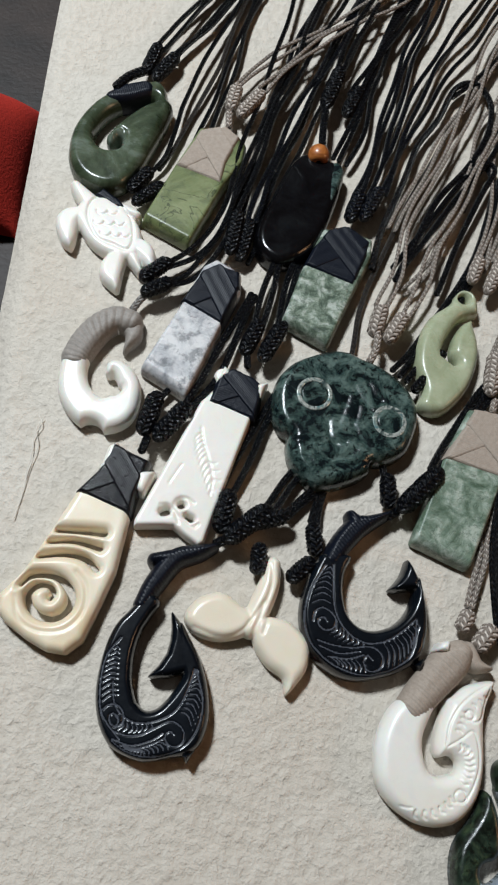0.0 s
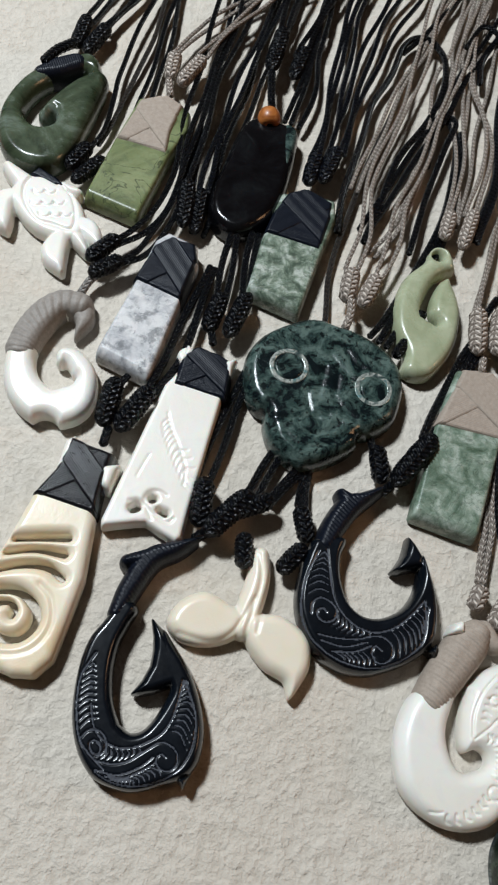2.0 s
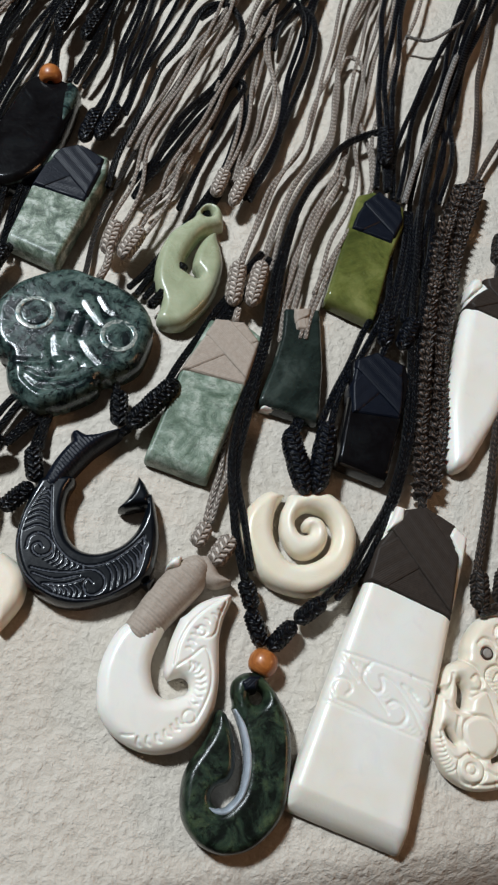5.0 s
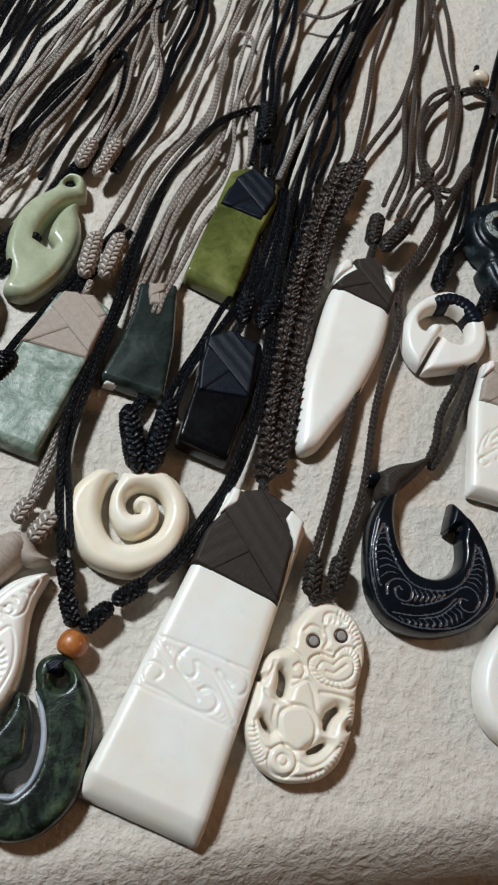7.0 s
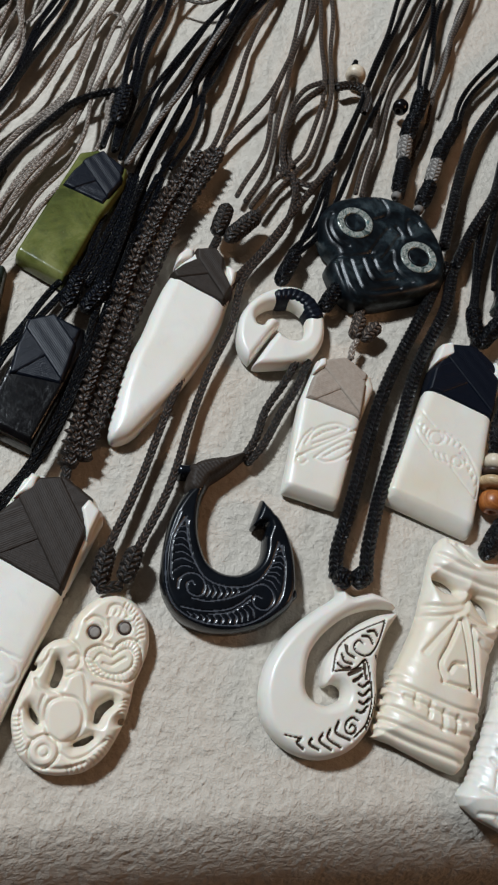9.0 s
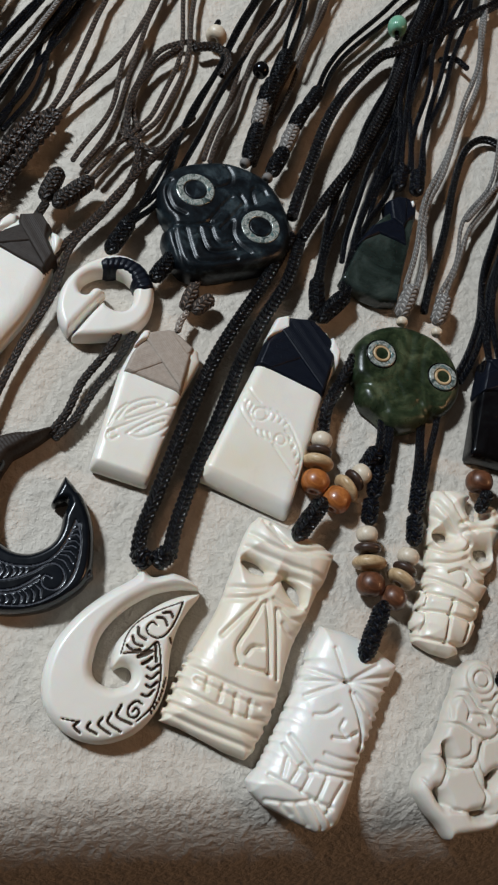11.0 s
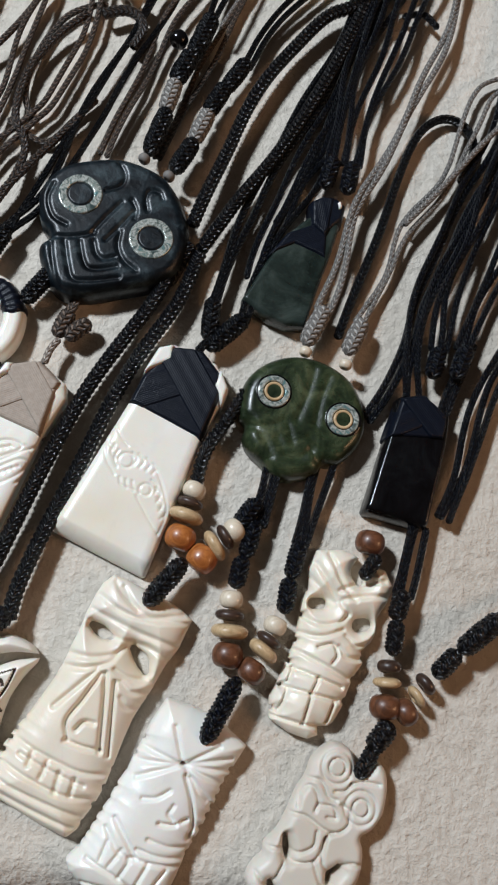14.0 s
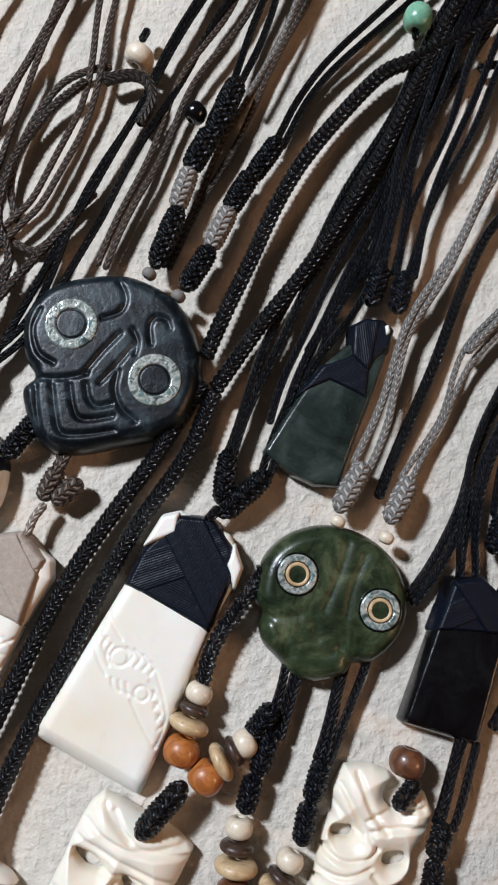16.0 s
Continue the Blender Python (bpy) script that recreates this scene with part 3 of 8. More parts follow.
carved("hook", sh, JADE_BLUE, k, 6.5, 3.2, 0.25, [(stroke([(-175.1, 129.9, 0.42), (-177.0, 130.7, 0.42), (-178.3, 132.9, 0.42), (-177.4, 135.5, 0.42), (-175.3, 136.2, 0.42), (-173.3, 134.9, 0.42)]), 0.5, 0.6)], 0.2, 0.36)
carved("binding", stroke([(-179.3, 149.9, 3.30), (-174.3, 152.5, 4.44), (-168.8, 155.2, 4.26)]), T_BLACK, k, 7.2, 3.0, 0.2, (), 0.1, 0.18, lambda p, d, z: z + 0.15 * np.abs(np.sin((p[:, 0] * 0.95 + p[:, 1] * 0.3) * 4.4)), "black thread binding")
cord(k, BLACK, [(-179.0, 152.5), (-174.7, 158.5), (-168.4, 163.2)], 1.6, 1, layer=3, up=False)
knot(k, BLACK, [(-169.7, 164.2), (-165.9, 179.9)], 2.2, 1)
knot(k, BLACK, [(-166.5, 161.8), (-158.9, 176.0)], 2.2, 1)
cord(k, BLACK, [(-166.2, 178.1), (-161.8, 187.0), (-156.7, 196.3)], 0.95, 2, 2.2, 1)
cord(k, BLACK, [(-159.2, 175.4), (-154.5, 184.2), (-147.7, 196.5)], 0.95, 2, 2.2, 1)

# turtle
k = necklace("turtle_necklace", "small white bone turtle with scale carving on black cord")
sh = stroke([(-178.6, 101.5, 7.34), (-172.6, 95.3, 8.51), (-167.7, 89.6, 4.66)]) + stroke([(-179.4, 103.9, 3.7), (-184.8, 109.6, 2.62), (-187.1, 112.4, 1.88)]) + stroke([(-183.0, 102.2, 2.21), (-187.7, 98.5, 3.81), (-186.9, 91.8, 2.5), (-185.7, 88.5, 0.71)]) \
    + stroke([(-167.5, 91.5, 2.53), (-162.7, 89.8, 3.43), (-159.6, 84.5, 1.61)]) + stroke([(-169.8, 87.3, 2.5), (-171.9, 81.1, 3.85), (-169.5, 74.6, 1.03)]) + stroke([(-170.5, 104.3, 2.61), (-166.2, 102.9, 1.86)]) + stroke([(-165.6, 86.4, 2.14), (-162.8, 81.6, 1.06)])
shell = outline([(-181.6, 100.5), (-179.9, 107.1), (-174.0, 107.4), (-168.2, 101.5), (-166.2, 93.7), (-167.3, 88.4), (-172.3, 89.9), (-177.7, 92.2)], True)
cuts = [(Shape(lambda P: 0.35 - np.abs(shell(P)), shell.lo, shell.hi), 0.7, 0.3)]
cuts += [(spiral(c, 1.7, 1.7, 190, 0.45, 0.22), 0.55, 0.25) for c in [(-177.2, 102.4), (-173.8, 102.6), (-177.7, 98.1), (-174.4, 98.2), (-171.1, 98.4), (-175.0, 94.0), (-171.7, 94.1), (-168.9, 94.2)]]
carved("turtle", sh, BONE_WHITE, k, 4.6, 2.2, 0.3, cuts, 0.2, 0.35)
lashing(k, T_BLACK, [(-180.9, 108.9), (-178.2, 112.1), (-171.5, 107.5), (-169.3, 104.3), (-173.0, 104.2)], 4.6, 30, 0.1)
knot(k, BLACK, [(-169.6, 111.7), (-163.0, 122.1)], 2.2, 1)
knot(k, BLACK, [(-168.1, 106.8), (-158.3, 116.8)], 2.0, 1)
cord(k, BLACK, [(-163.7, 121.1), (-159.0, 129.4), (-156.4, 143.8), (-154.7, 154.2), (-148.0, 175.7), (-141.7, 194.1)], 0.9, 1, layer=1)
cord(k, DARKBROWN, [(-161.3, 123.6), (-157.2, 132.7), (-152.7, 145.3), (-147.6, 159.4), (-141.8, 176.8), (-137.7, 196.0)], 0.9, 1, layer=0)
cord(k, BLACK, [(-158.7, 115.8), (-153.2, 124.0), (-149.3, 133.1), (-145.3, 149.7), (-141.8, 168.5), (-137.3, 194.5)], 0.9, 2, 2.4, 0)

# olive toki with taupe binding
k = toki("toki_necklace", "olive green stone toki with taupe thread binding on taupe cord", [(-147.9, 141.9), (-139.2, 142.4), (-132.1, 136.9), (-132.8, 129.3), (-138.6, 117.8), (-149.0, 92.9), (-163.9, 100.4), (-155.8, 123.9)], JADE,
         [(-148.2, 140.4), (-139.2, 143.5), (-133.9, 139.0), (-138.1, 126.3), (-139.6, 117.7), (-155.6, 123.4), (-152.2, 131.3)], T_TAUPE, -14, 5, (*[(-163.9, 100.4), (-149.0, 92.9)], 2.0, 2.5))
knot(k, TAUPE, [(-138.6, 150.1), (-136.5, 162.9)], 2.2, 2)
knot(k, TAUPE, [(-135.6, 147.8), (-126.9, 161.5)], 2.2, 2)
cord(k, TAUPE, [(-137.9, 142.5), (-138.6, 150.7)], 1.2, 1, layer=2, up=False)
cord(k, TAUPE, [(-136.5, 162.4), (-129.1, 172.8), (-120.2, 183.7), (-107.0, 195.8)], 0.72, 2, 2.2, 2)
cord(k, TAUPE, [(-127.5, 160.9), (-118.2, 175.4), (-106.4, 189.0), (-94.3, 200.0)], 0.72, 2, 2.2, 3)

# white hook with wound shank
k = necklace("wound_hook_necklace", "white bone curl hook with grey wound shank on black cord")
sh = stroke([(-165.4, 63.6, 3.68), (-171.0, 62.2, 3.98), (-176.1, 55.9, 4.22), (-178.6, 46.0, 3.94), (-177.0, 37.3, 4.77), (-171.0, 31.5, 5.16), (-164.4, 32.7, 5.2), (-161.5, 40.1, 3.45), (-163.8, 45.3, 2.87), (-166.9, 46.9, 2.23), (-167.8, 45.1, 1.43)]) - disc((-171.3, 24.4), 4.2)
sh = sh - stroke([(-168.5, 41.8, 1.57), (-166.6, 39.2, 1.87), (-164.5, 39.9, 0.78)])
carved("hook", sh, BONE_WHITE, k, 5.2, 2.6, 0.3, (), 0.2)
wind = stroke([(-163.8, 63.1, 4.02), (-168.3, 63.6, 4.17), (-172.8, 60.3, 4.45), (-176.4, 54.7, 4.53), (-178.6, 49.2, 4.29)])
q = (-168.0, 46.2)
carved("winding", wind, T_GREY, k, 5.8, 3.0, 0.2, (), 0.1, 0.25, lambda p, d, z: z + 0.3 * np.abs(np.sin(np.arctan2(p[:, 1] - q[1], p[:, 0] - q[0]) * 22)), "grey thread wound round the shank")
carved("point", stroke([(-164.5, 63.7, 3.69), (-162.3, 59.0, 2.65), (-164.4, 53.1, 0.65)]), T_GREY, k, 4.6, 2, 0.3)
cord(k, GREY, [(-164.0, 66.9), (-161.8, 70.9), (-159.5, 73.7)], 1.2, 1, layer=1, up=False)
knot(k, BLACK, [(-162.3, 76.8), (-153.3, 85.6)], 2.2, 2)
knot(k, BLACK, [(-161.6, 72.0), (-151.9, 77.9)], 2.1, 2)
cord(k, BLACK, [(-154.8, 83.7), (-147.3, 89.6), (-141.4, 97.9), (-136.5, 111.5), (-132.3, 128.1), (-126.9, 148.4), (-120.1, 175.8), (-116.3, 196.4)], 0.95, 2, 2.2, 2)
cord(k, BLACK, [(-153.0, 77.1), (-147.3, 80.5), (-143.1, 87.2), (-138.8, 95.9), (-133.7, 110.5), (-128.5, 130.7), (-121.9, 156.5), (-114.0, 179.1), (-107.0, 197.3)], 0.95, 2, 2.2, 2)

# grey-white toki
k = toki("grey_stone_necklace", "white and grey mottled stone toki bound in black thread", [(-142.3, 85.2), (-138.6, 87.8), (-130.9, 83.5), (-130.7, 77.3), (-135.6, 63.8), (-145.3, 38.7), (-158.6, 46.3), (-148.9, 69.8)], GREY_WHITE,
         [(-143.6, 82.6), (-138.1, 86.1), (-130.9, 83.5), (-130.3, 77.3), (-135.9, 63.0), (-149.2, 70.4)], T_BLACK, -18, 5.5, (*[(-158.6, 46.3), (-145.3, 38.7)], 2.0, 2.5))
knot(k, BLACK, [(-135.1, 89.6), (-133.0, 108.2)], 2.3, 2)
knot(k, BLACK, [(-131.7, 88.7), (-128.5, 106.2)], 2.0, 1)
cord(k, NAVY, [(-133.0, 108.2), (-130.2, 123.4), (-126.8, 140.7), (-120.5, 167.4), (-113.2, 196.7)], 0.95, 2, 2.2, 1)
cord(k, NAVY, [(-129.1, 105.0), (-124.0, 123.7), (-116.0, 146.5), (-107.4, 171.2), (-97.5, 198.1)], 0.95, 2, 2.2, 1)
cord(k, BLACK, [(-130.4, 89.8), (-122.4, 116.8), (-111.8, 146.8), (-104.8, 165.9), (-94.6, 195.4)], 0.95, 2, 2.2, 0)

# bone toki with pierced foot
holes = stroke([(-148.0, 3.0, 1.01), (-147.2, 3.4, 1.16)]) + disc((-143.2, 5.5), 1.03) + stroke([(-141.5, 2.3, 0.58), (-140.1, 1.5, 0.73)])
sh = (outline([(-139.8, 38.2), (-155.7, -0.1), (-155.7, -1.5), (-148.1, -0.9), (-145.0, -0.9), (-141.3, -3.6), (-137.6, -5.9), (-136.5, -5.2), (-134.0, 3.4), (-130.0, 16.7), (-125.2, 33.8), (-124.3, 41.1), (-133.9, 44.6)], soft=0.6) + stroke([(-134.0, 46.7, 2.94), (-125.3, 43.2, 2.6)])) - holes
cuts = [(stroke([(-139.9, 6.0, 0.35), (-141.6, 7.2, 0.35), (-143.9, 7.2, 0.35), (-145.2, 5.4, 0.35), (-144.5, 3.0, 0.35), (-142.7, 0.9, 0.34), (-139.6, -0.9, 0.34), (-138.2, -0.0, 0.34)]), 0.6, 0.4), (stroke([(-149.0, 4.9, 0.29), (-146.8, 5.1, 0.29), (-145.1, 3.3, 0.29), (-143.5, 0.0, 0.29)]), 0.5, 0.4), (stroke([(-139.4, 29.1, 0.25), (-138.5, 24.9, 0.25), (-136.7, 20.0, 0.25), (-135.0, 13.7, 0.24), (-135.5, 9.0, 0.24)]), 0.3, 0.25), (stroke([(-147.2, 11.4, 0.21), (-145.6, 14.5, 0.21), (-144.1, 17.2, 0.21)]), 0.2, 0.25)]
cuts += [(along([(-139.3, 27.4), (-137.6, 20.9), (-134.7, 12.9)], 10, 3.4, -60, 0.22), 0.28, 0.25), (along([(-136.4, 18.4), (-134.4, 12.1), (-135.7, 8.7)], 6, 2.4, 60, 0.2), 0.24, 0.25)]
k = toki("pierced_bone_necklace", "white bone toki with pierced foot and black thread binding", None, BONE_WHITE, [(-135.9, 46.6), (-131.4, 49.6), (-125.1, 47.5), (-121.3, 44.1), (-123.8, 32.3), (-138.2, 37.4), (-136.9, 42.2)], T_BLACK, -15, 4.6, cuts=cuts, raw=sh, res=0.35)
carved("tip", outline([(-136.6, 43.8), (-133.8, 50.7), (-131.2, 46.7)]), BONE_WHITE, k, 6.2, 1.6, 0.4)
carved("tip", outline([(-124.6, 44.6), (-120.1, 46.0), (-123.0, 37.9)]), BONE_WHITE, k, 6.2, 1.6, 0.4)
knot(k, BLACK, [(-128.7, 53.7), (-123.7, 66.6)], 2.3, 2)
knot(k, BLACK, [(-123.3, 52.0), (-116.4, 66.8)], 2.3, 2)
cord(k, BLACK, [(-127.0, 49.5), (-127.3, 54.1)], 1.1, 1, layer=2, up=False)
cord(k, BLACK, [(-124.8, 64.6), (-122.6, 77.6), (-119.7, 90.2)], 1.0, 2, 2.2, 1, up=False)
cord(k, BLACK, [(-117.1, 65.8), (-115.0, 79.9), (-113.1, 90.4)], 1.0, 2, 2.2, 1, up=False)

# cream toki with fretwork
fret = stroke([(-175.9, -4.3, 0.57), (-169.6, -4.2, 0.72), (-163.3, -4.3, 0.86)]) + stroke([(-177.7, -7.7, 0.42), (-170.8, -7.0, 0.71), (-164.0, -8.4, 0.85)]) + stroke([(-179.8, -11.9, 0.42), (-173.2, -10.7, 0.70), (-167.6, -11.5, 0.84), (-164.2, -14.3, 0.70)])
fret = fret + stroke([(-183.3, -19.6, 0.54), (-181.1, -17.2, 0.82), (-176.8, -16.6, 0.82), (-172.9, -17.7, 0.96), (-170.1, -21.1, 1.09), (-170.2, -24.9, 1.07), (-173.0, -27.6, 0.93), (-176.8, -27.6, 0.93), (-179.9, -25.6, 0.93), (-181.1, -22.2, 0.94), (-179.2, -19.6, 0.95), (-176.1, -19.4, 0.68), (-174.6, -21.2, 0.68), (-175.2, -22.8, 0.54)])
plate = outline([(-170.9, 8.1), (-176.7, -3.6), (-183.6, -16.6), (-188.7, -23.8), (-188.3, -27.0), (-185.8, -29.6), (-179.7, -33.7), (-174.2, -36.2), (-169.6, -36.6), (-165.9, -33.6), (-162.9, -26.3), (-159.1, -14.0), (-157.6, 1.4), (-157.7, 5.1)], soft=1.4) - fret
cuts = [(stroke([(-184.1, -23.0, 0.26), (-181.9, -28.9, 0.26), (-176.4, -31.4, 0.26), (-169.9, -30.4, 0.26), (-166.1, -25.4, 0.27), (-166.3, -19.3, 0.27), (-169.2, -15.7, 0.27)]), 0.4, 0.9)]
k = toki("fretwork_toki_necklace", "cream bone toki with pierced spiral and glossy black binding", None, BONE_CREAM,
         [(-163.6, 22.2), (-152.7, 17.4), (-155.6, 6.8), (-156.9, 0.5), (-172.6, 6.6), (-167.6, 13.3)], T_GLOSS, -18, 5.0, cuts=cuts, raw=plate, res=0.35, edge=2.2)
carved("tip", outline([(-167.0, 13.3), (-165.0, 21.2), (-162.6, 22.5), (-162.7, 14.5)], soft=0.4), BONE_WHITE, k, 6.3, 1.6, 0.4)
carved("tip", outline([(-156.1, 14.2), (-151.2, 14.5), (-153.9, 7.1), (-156.3, 8.3)], soft=0.4), BONE_WHITE, k, 6.3, 1.6, 0.4)
knot(k, BLACK, [(-156.3, 24.5), (-152.7, 39.0)], 2.5, 2)
knot(k, BLACK, [(-152.7, 23.3), (-143.2, 36.3)], 2.5, 2)
cord(k, BLACK, [(-155.9, 19.3), (-154.3, 25.0)], 1.2, 1, layer=2, up=False)
cord(k, BLACK, [(-143.8, 35.6), (-137.8, 46.6), (-132.4, 61.6), (-126.5, 77.5)], 1.1, 2, 2.3, 1, up=False)
cord(k, BLACK, [(-153.6, 37.6), (-147.2, 46.5), (-142.5, 55.7)], 1.0, 1, layer=0, up=False)


def carved_hook(name, label, t_shape, barb, cuts, lash, lash_pts, mat=HORN, foot=None, T=6.0):
    k = necklace(name, label)
    sh = t_shape + barb
    if foot:
        sh = sh + foot
    carved("hook", sh, mat, k, T, 1.9, 0.3, cuts, 0.2, 0.24, cut_mat=HORN_CUT if mat is HORN else None)
    carved("winding", lash_pts, lash, k, T + 0.3, 2.4, 0.2, (), 0.1, 0.25, lambda p, d, z: z + 0.28 * np.abs(np.sin((p[:, 0] * 0.75 + p[:, 1] * 0.66) * 3.4)), "thread wound round the shank")
    return k


# large black hook
body = outline([(-149.9, -19.4), (-154.9, -25.0), (-157.4, -28.2), (-159.3, -33.2), (-160.4, -39.7), (-160.6, -45.2), (-159.7, -50.5), (-157.8, -55.0), (-154.6, -58.5)] + [(-148.7, -60.8), (-144.5, -60.8), (-140.9, -59.9), (-137.3, -59.2), (-134.2, -57.5), (-132.5, -54.8), (-131.5, -50.4), (-131.7, -45.6), (-133.0, -39.9), (-135.1, -34.8), (-137.9, -30.2), (-140.5, -26.5), (-141.3, -31.4), (-140.8, -36.5), (-139.1, -39.9), (-140.3, -42.8), (-142.6, -46.1), (-145.0, -48.4), (-147.7, -48.9), (-149.8, -47.3)] + [(-150.3, -46.6), (-151.6, -42.6), (-151.9, -38.4), (-151.6, -34.2), (-150.4, -29.5), (-148.4, -25.6), (-146.4, -21.6)], True)
barb = outline([(-143.0, -24.0), (-141.2, -25.9), (-138.7, -29.4), (-136.7, -34.3), (-136.7, -39.1), (-139.5, -39.8), (-143.0, -40.9), (-146.2, -41.2), (-147.7, -40.9), (-145.4, -38.3), (-143.6, -34.9), (-142.7, -31.1), (-142.6, -27.7)], soft=0.3)
cuts = [(stroke([(-155.6, -31.8, 0.19), (-158.4, -36.1, 0.19), (-159.3, -40.5, 0.18), (-159.2, -45.4, 0.18), (-158.5, -49.6, 0.18), (-156.6, -52.6, 0.18), (-153.1, -56.2, 0.17)]), 0.45, 0.16),
        (stroke([(-158.2, -49.6, 0.18), (-156.7, -48.2, 0.18), (-154.5, -48.3, 0.18), (-152.9, -50.0, 0.18), (-152.9, -52.1, 0.18), (-154.4, -53.3, 0.18), (-155.9, -52.3, 0.18), (-156.2, -50.8, 0.18), (-155.2, -50.2, 0.18), (-154.2, -51.2, 0.18)]), 0.45, 0.16),
        (ribs([(-157.1, -34.7), (-158.9, -39.3), (-159.2, -43.6), (-158.5, -48.2)], [(-155.6, -34.5), (-155.3, -38.1), (-155.2, -42.2), (-154.5, -46.1)], 10, 0.7), 0.4, 0.14)]
cuts += [(stroke(p), 0.32, 0.15) for p in ([(-155.1, -56.4, 0.15), (-151.9, -58.5, 0.15), (-147.7, -59.6, 0.15), (-143.0, -59.4, 0.15), (-138.9, -57.9, 0.15), (-136.0, -55.5, 0.15), (-134.0, -51.6, 0.16), (-133.4, -46.9, 0.16), (-134.2, -42.7, 0.16), (-136.0, -38.3, 0.16)], [(-136.0, -38.3, 0.16), (-137.0, -42.2, 0.16), (-138.4, -46.1, 0.16), (-140.4, -49.0, 0.16), (-142.9, -50.6, 0.16), (-147.0, -52.0, 0.15), (-150.7, -51.8, 0.15), (-154.2, -49.6, 0.15), (-155.7, -46.6, 0.16), (-156.3, -42.5, 0.16)], [(-155.3, -54.1, 0.15), (-151.6, -55.1, 0.15), (-148.1, -54.7, 0.15), (-144.6, -52.9, 0.15), (-141.3, -51.3, 0.16), (-139.0, -52.0, 0.16), (-137.5, -53.8, 0.15), (-137.8, -56.0, 0.15), (-139.5, -57.1, 0.15), (-141.4, -56.4, 0.15), (-142.1, -54.7, 0.15), (-141.1, -53.6, 0.15), (-140.0, -54.3, 0.15)], [(-155.1, -56.0, 0.15), (-150.3, -57.3, 0.15), (-145.6, -56.0, 0.15), (-142.6, -54.0, 0.15)], [(-152.9, -57.4, 0.15), (-149.0, -57.9, 0.15), (-145.0, -56.6, 0.15), (-142.3, -55.3, 0.15)])]
cuts += [(ribs([(-136.2, -39.8), (-137.6, -44.4), (-139.5, -49.3)], [(-135.1, -39.8), (-133.6, -46.3), (-135.7, -53.6)], 10, 1.3), 0.32, 0.15), (ribs([(-152.0, -58.0), (-147.9, -57.7), (-143.4, -55.8)], [(-150.1, -59.1), (-146.0, -59.5), (-140.4, -58.1)], 10, -0.8), 0.32, 0.15), (ribs([(-154.2, -50.2), (-150.1, -52.1), (-145.6, -52.0)], [(-155.3, -53.6), (-150.5, -54.4), (-146.2, -53.7)], 8, -0.9), 0.32, 0.15)]
k = carved_hook("black_hook_necklace", "large black carved fish hook with dark thread wound shank", body, barb, cuts, T_BLACK,
                stroke([(-151.3, -22.6, 2.34), (-148.3, -16.6, 2.93), (-143.5, -9.9, 3.0), (-137.2, -7.5, 2.35), (-132.9, -5.7, 1.26)]) + stroke([(-143.5, -9.6, 2.73), (-149.1, -10.4, 2.04)]), foot=outline([(-134.2, -57.5), (-136.3, -61.0), (-138.2, -58.7)]))
knot(k, BLACK, [(-130.7, -4.7), (-118.1, 6.6)], 2.6, 2)
knot(k, BLACK, [(-123.7, 1.2), (-112.6, 4.7)], 2.2, 2)
knot(k, BLACK, [(-132.1, -2.1), (-129.8, 11.3)], 2.5, 1)
cord(k, BLACK, [(-133.2, -5.7), (-129.2, -3.2)], 1.4, 1, layer=1, up=False)
cord(k, BLACK, [(-119.4, 5.8), (-113.6, 14.4), (-107.8, 21.0)], 1.0, 2, 2.0, 0, up=False)
cord(k, BLACK, [(-113.5, 5.0), (-108.6, 11.2), (-101.9, 17.7)], 1.0, 2, 2.0, 0, up=False)
cord(k, BLACK, [(-130.4, 10.5), (-126.1, 22.6), (-121.3, 34.4), (-115.6, 45.1)], 1.0, 2, 2.1, 0, up=False)

# whale tail
k = necklace("whale_tail_necklace", "cream bone whale tail pendant on black knotted cord")
sh = stroke([(-116.5, -9.2, 2.24), (-117.4, -15.0, 3.02), (-120.2, -22.6, 3.21), (-121.8, -26.7, 2.9)]) + outline([(-139.9, -25.2), (-136.7, -19.8), (-130.4, -17.6), (-125.3, -20.4), (-120.7, -24.0), (-122.9, -28.6), (-129.5, -30.7), (-136.2, -29.5)], True) \
    + outline([(-121.0, -24.0), (-115.4, -23.4), (-110.6, -24.9), (-106.1, -29.7), (-106.2, -35.7), (-108.6, -39.9), (-111.9, -43.3), (-112.9, -39.3), (-117.6, -36.0), (-121.3, -30.0)], True)
cuts = [(stroke([(-117.0, -9.2, 0.28), (-117.0, -15.7, 0.41), (-119.6, -23.3, 0.4), (-121.3, -29.3, 0.26), (-118.3, -36.0, 0.26), (-113.2, -40.6, 0.13)]), 0.9, 0.7), (stroke([(-118.7, -19.9, 0.27), (-123.9, -27.3, 0.26), (-129.5, -29.8, 0.26), (-137.3, -27.6, 0.13)]), 0.7, 0.7), (stroke([(-114.0, -12.9, 0.28), (-116.6, -21.3, 0.27), (-118.7, -28.1, 0.26)]), 0.6, 0.6)]
carved("tail", sh, IVORY, k, 5.0, 3.0, 0.25, cuts, 0.2, 0.4)
knot(k, BLACK, [(-121.2, -12.8), (-120.4, -3.3)], 2.1, 1)
knot(k, BLACK, [(-112.7, -13.8), (-105.3, -6.9)], 2.1, 1)
knot(k, BLACK, [(-104.9, -6.5), (-105.9, 3.7)], 2.1, 1)
cord(k, BLACK, [(-105.4, 3.4), (-104.5, 8.8), (-102.8, 14.4)], 1.0, 2, 2.1, 0, up=False)

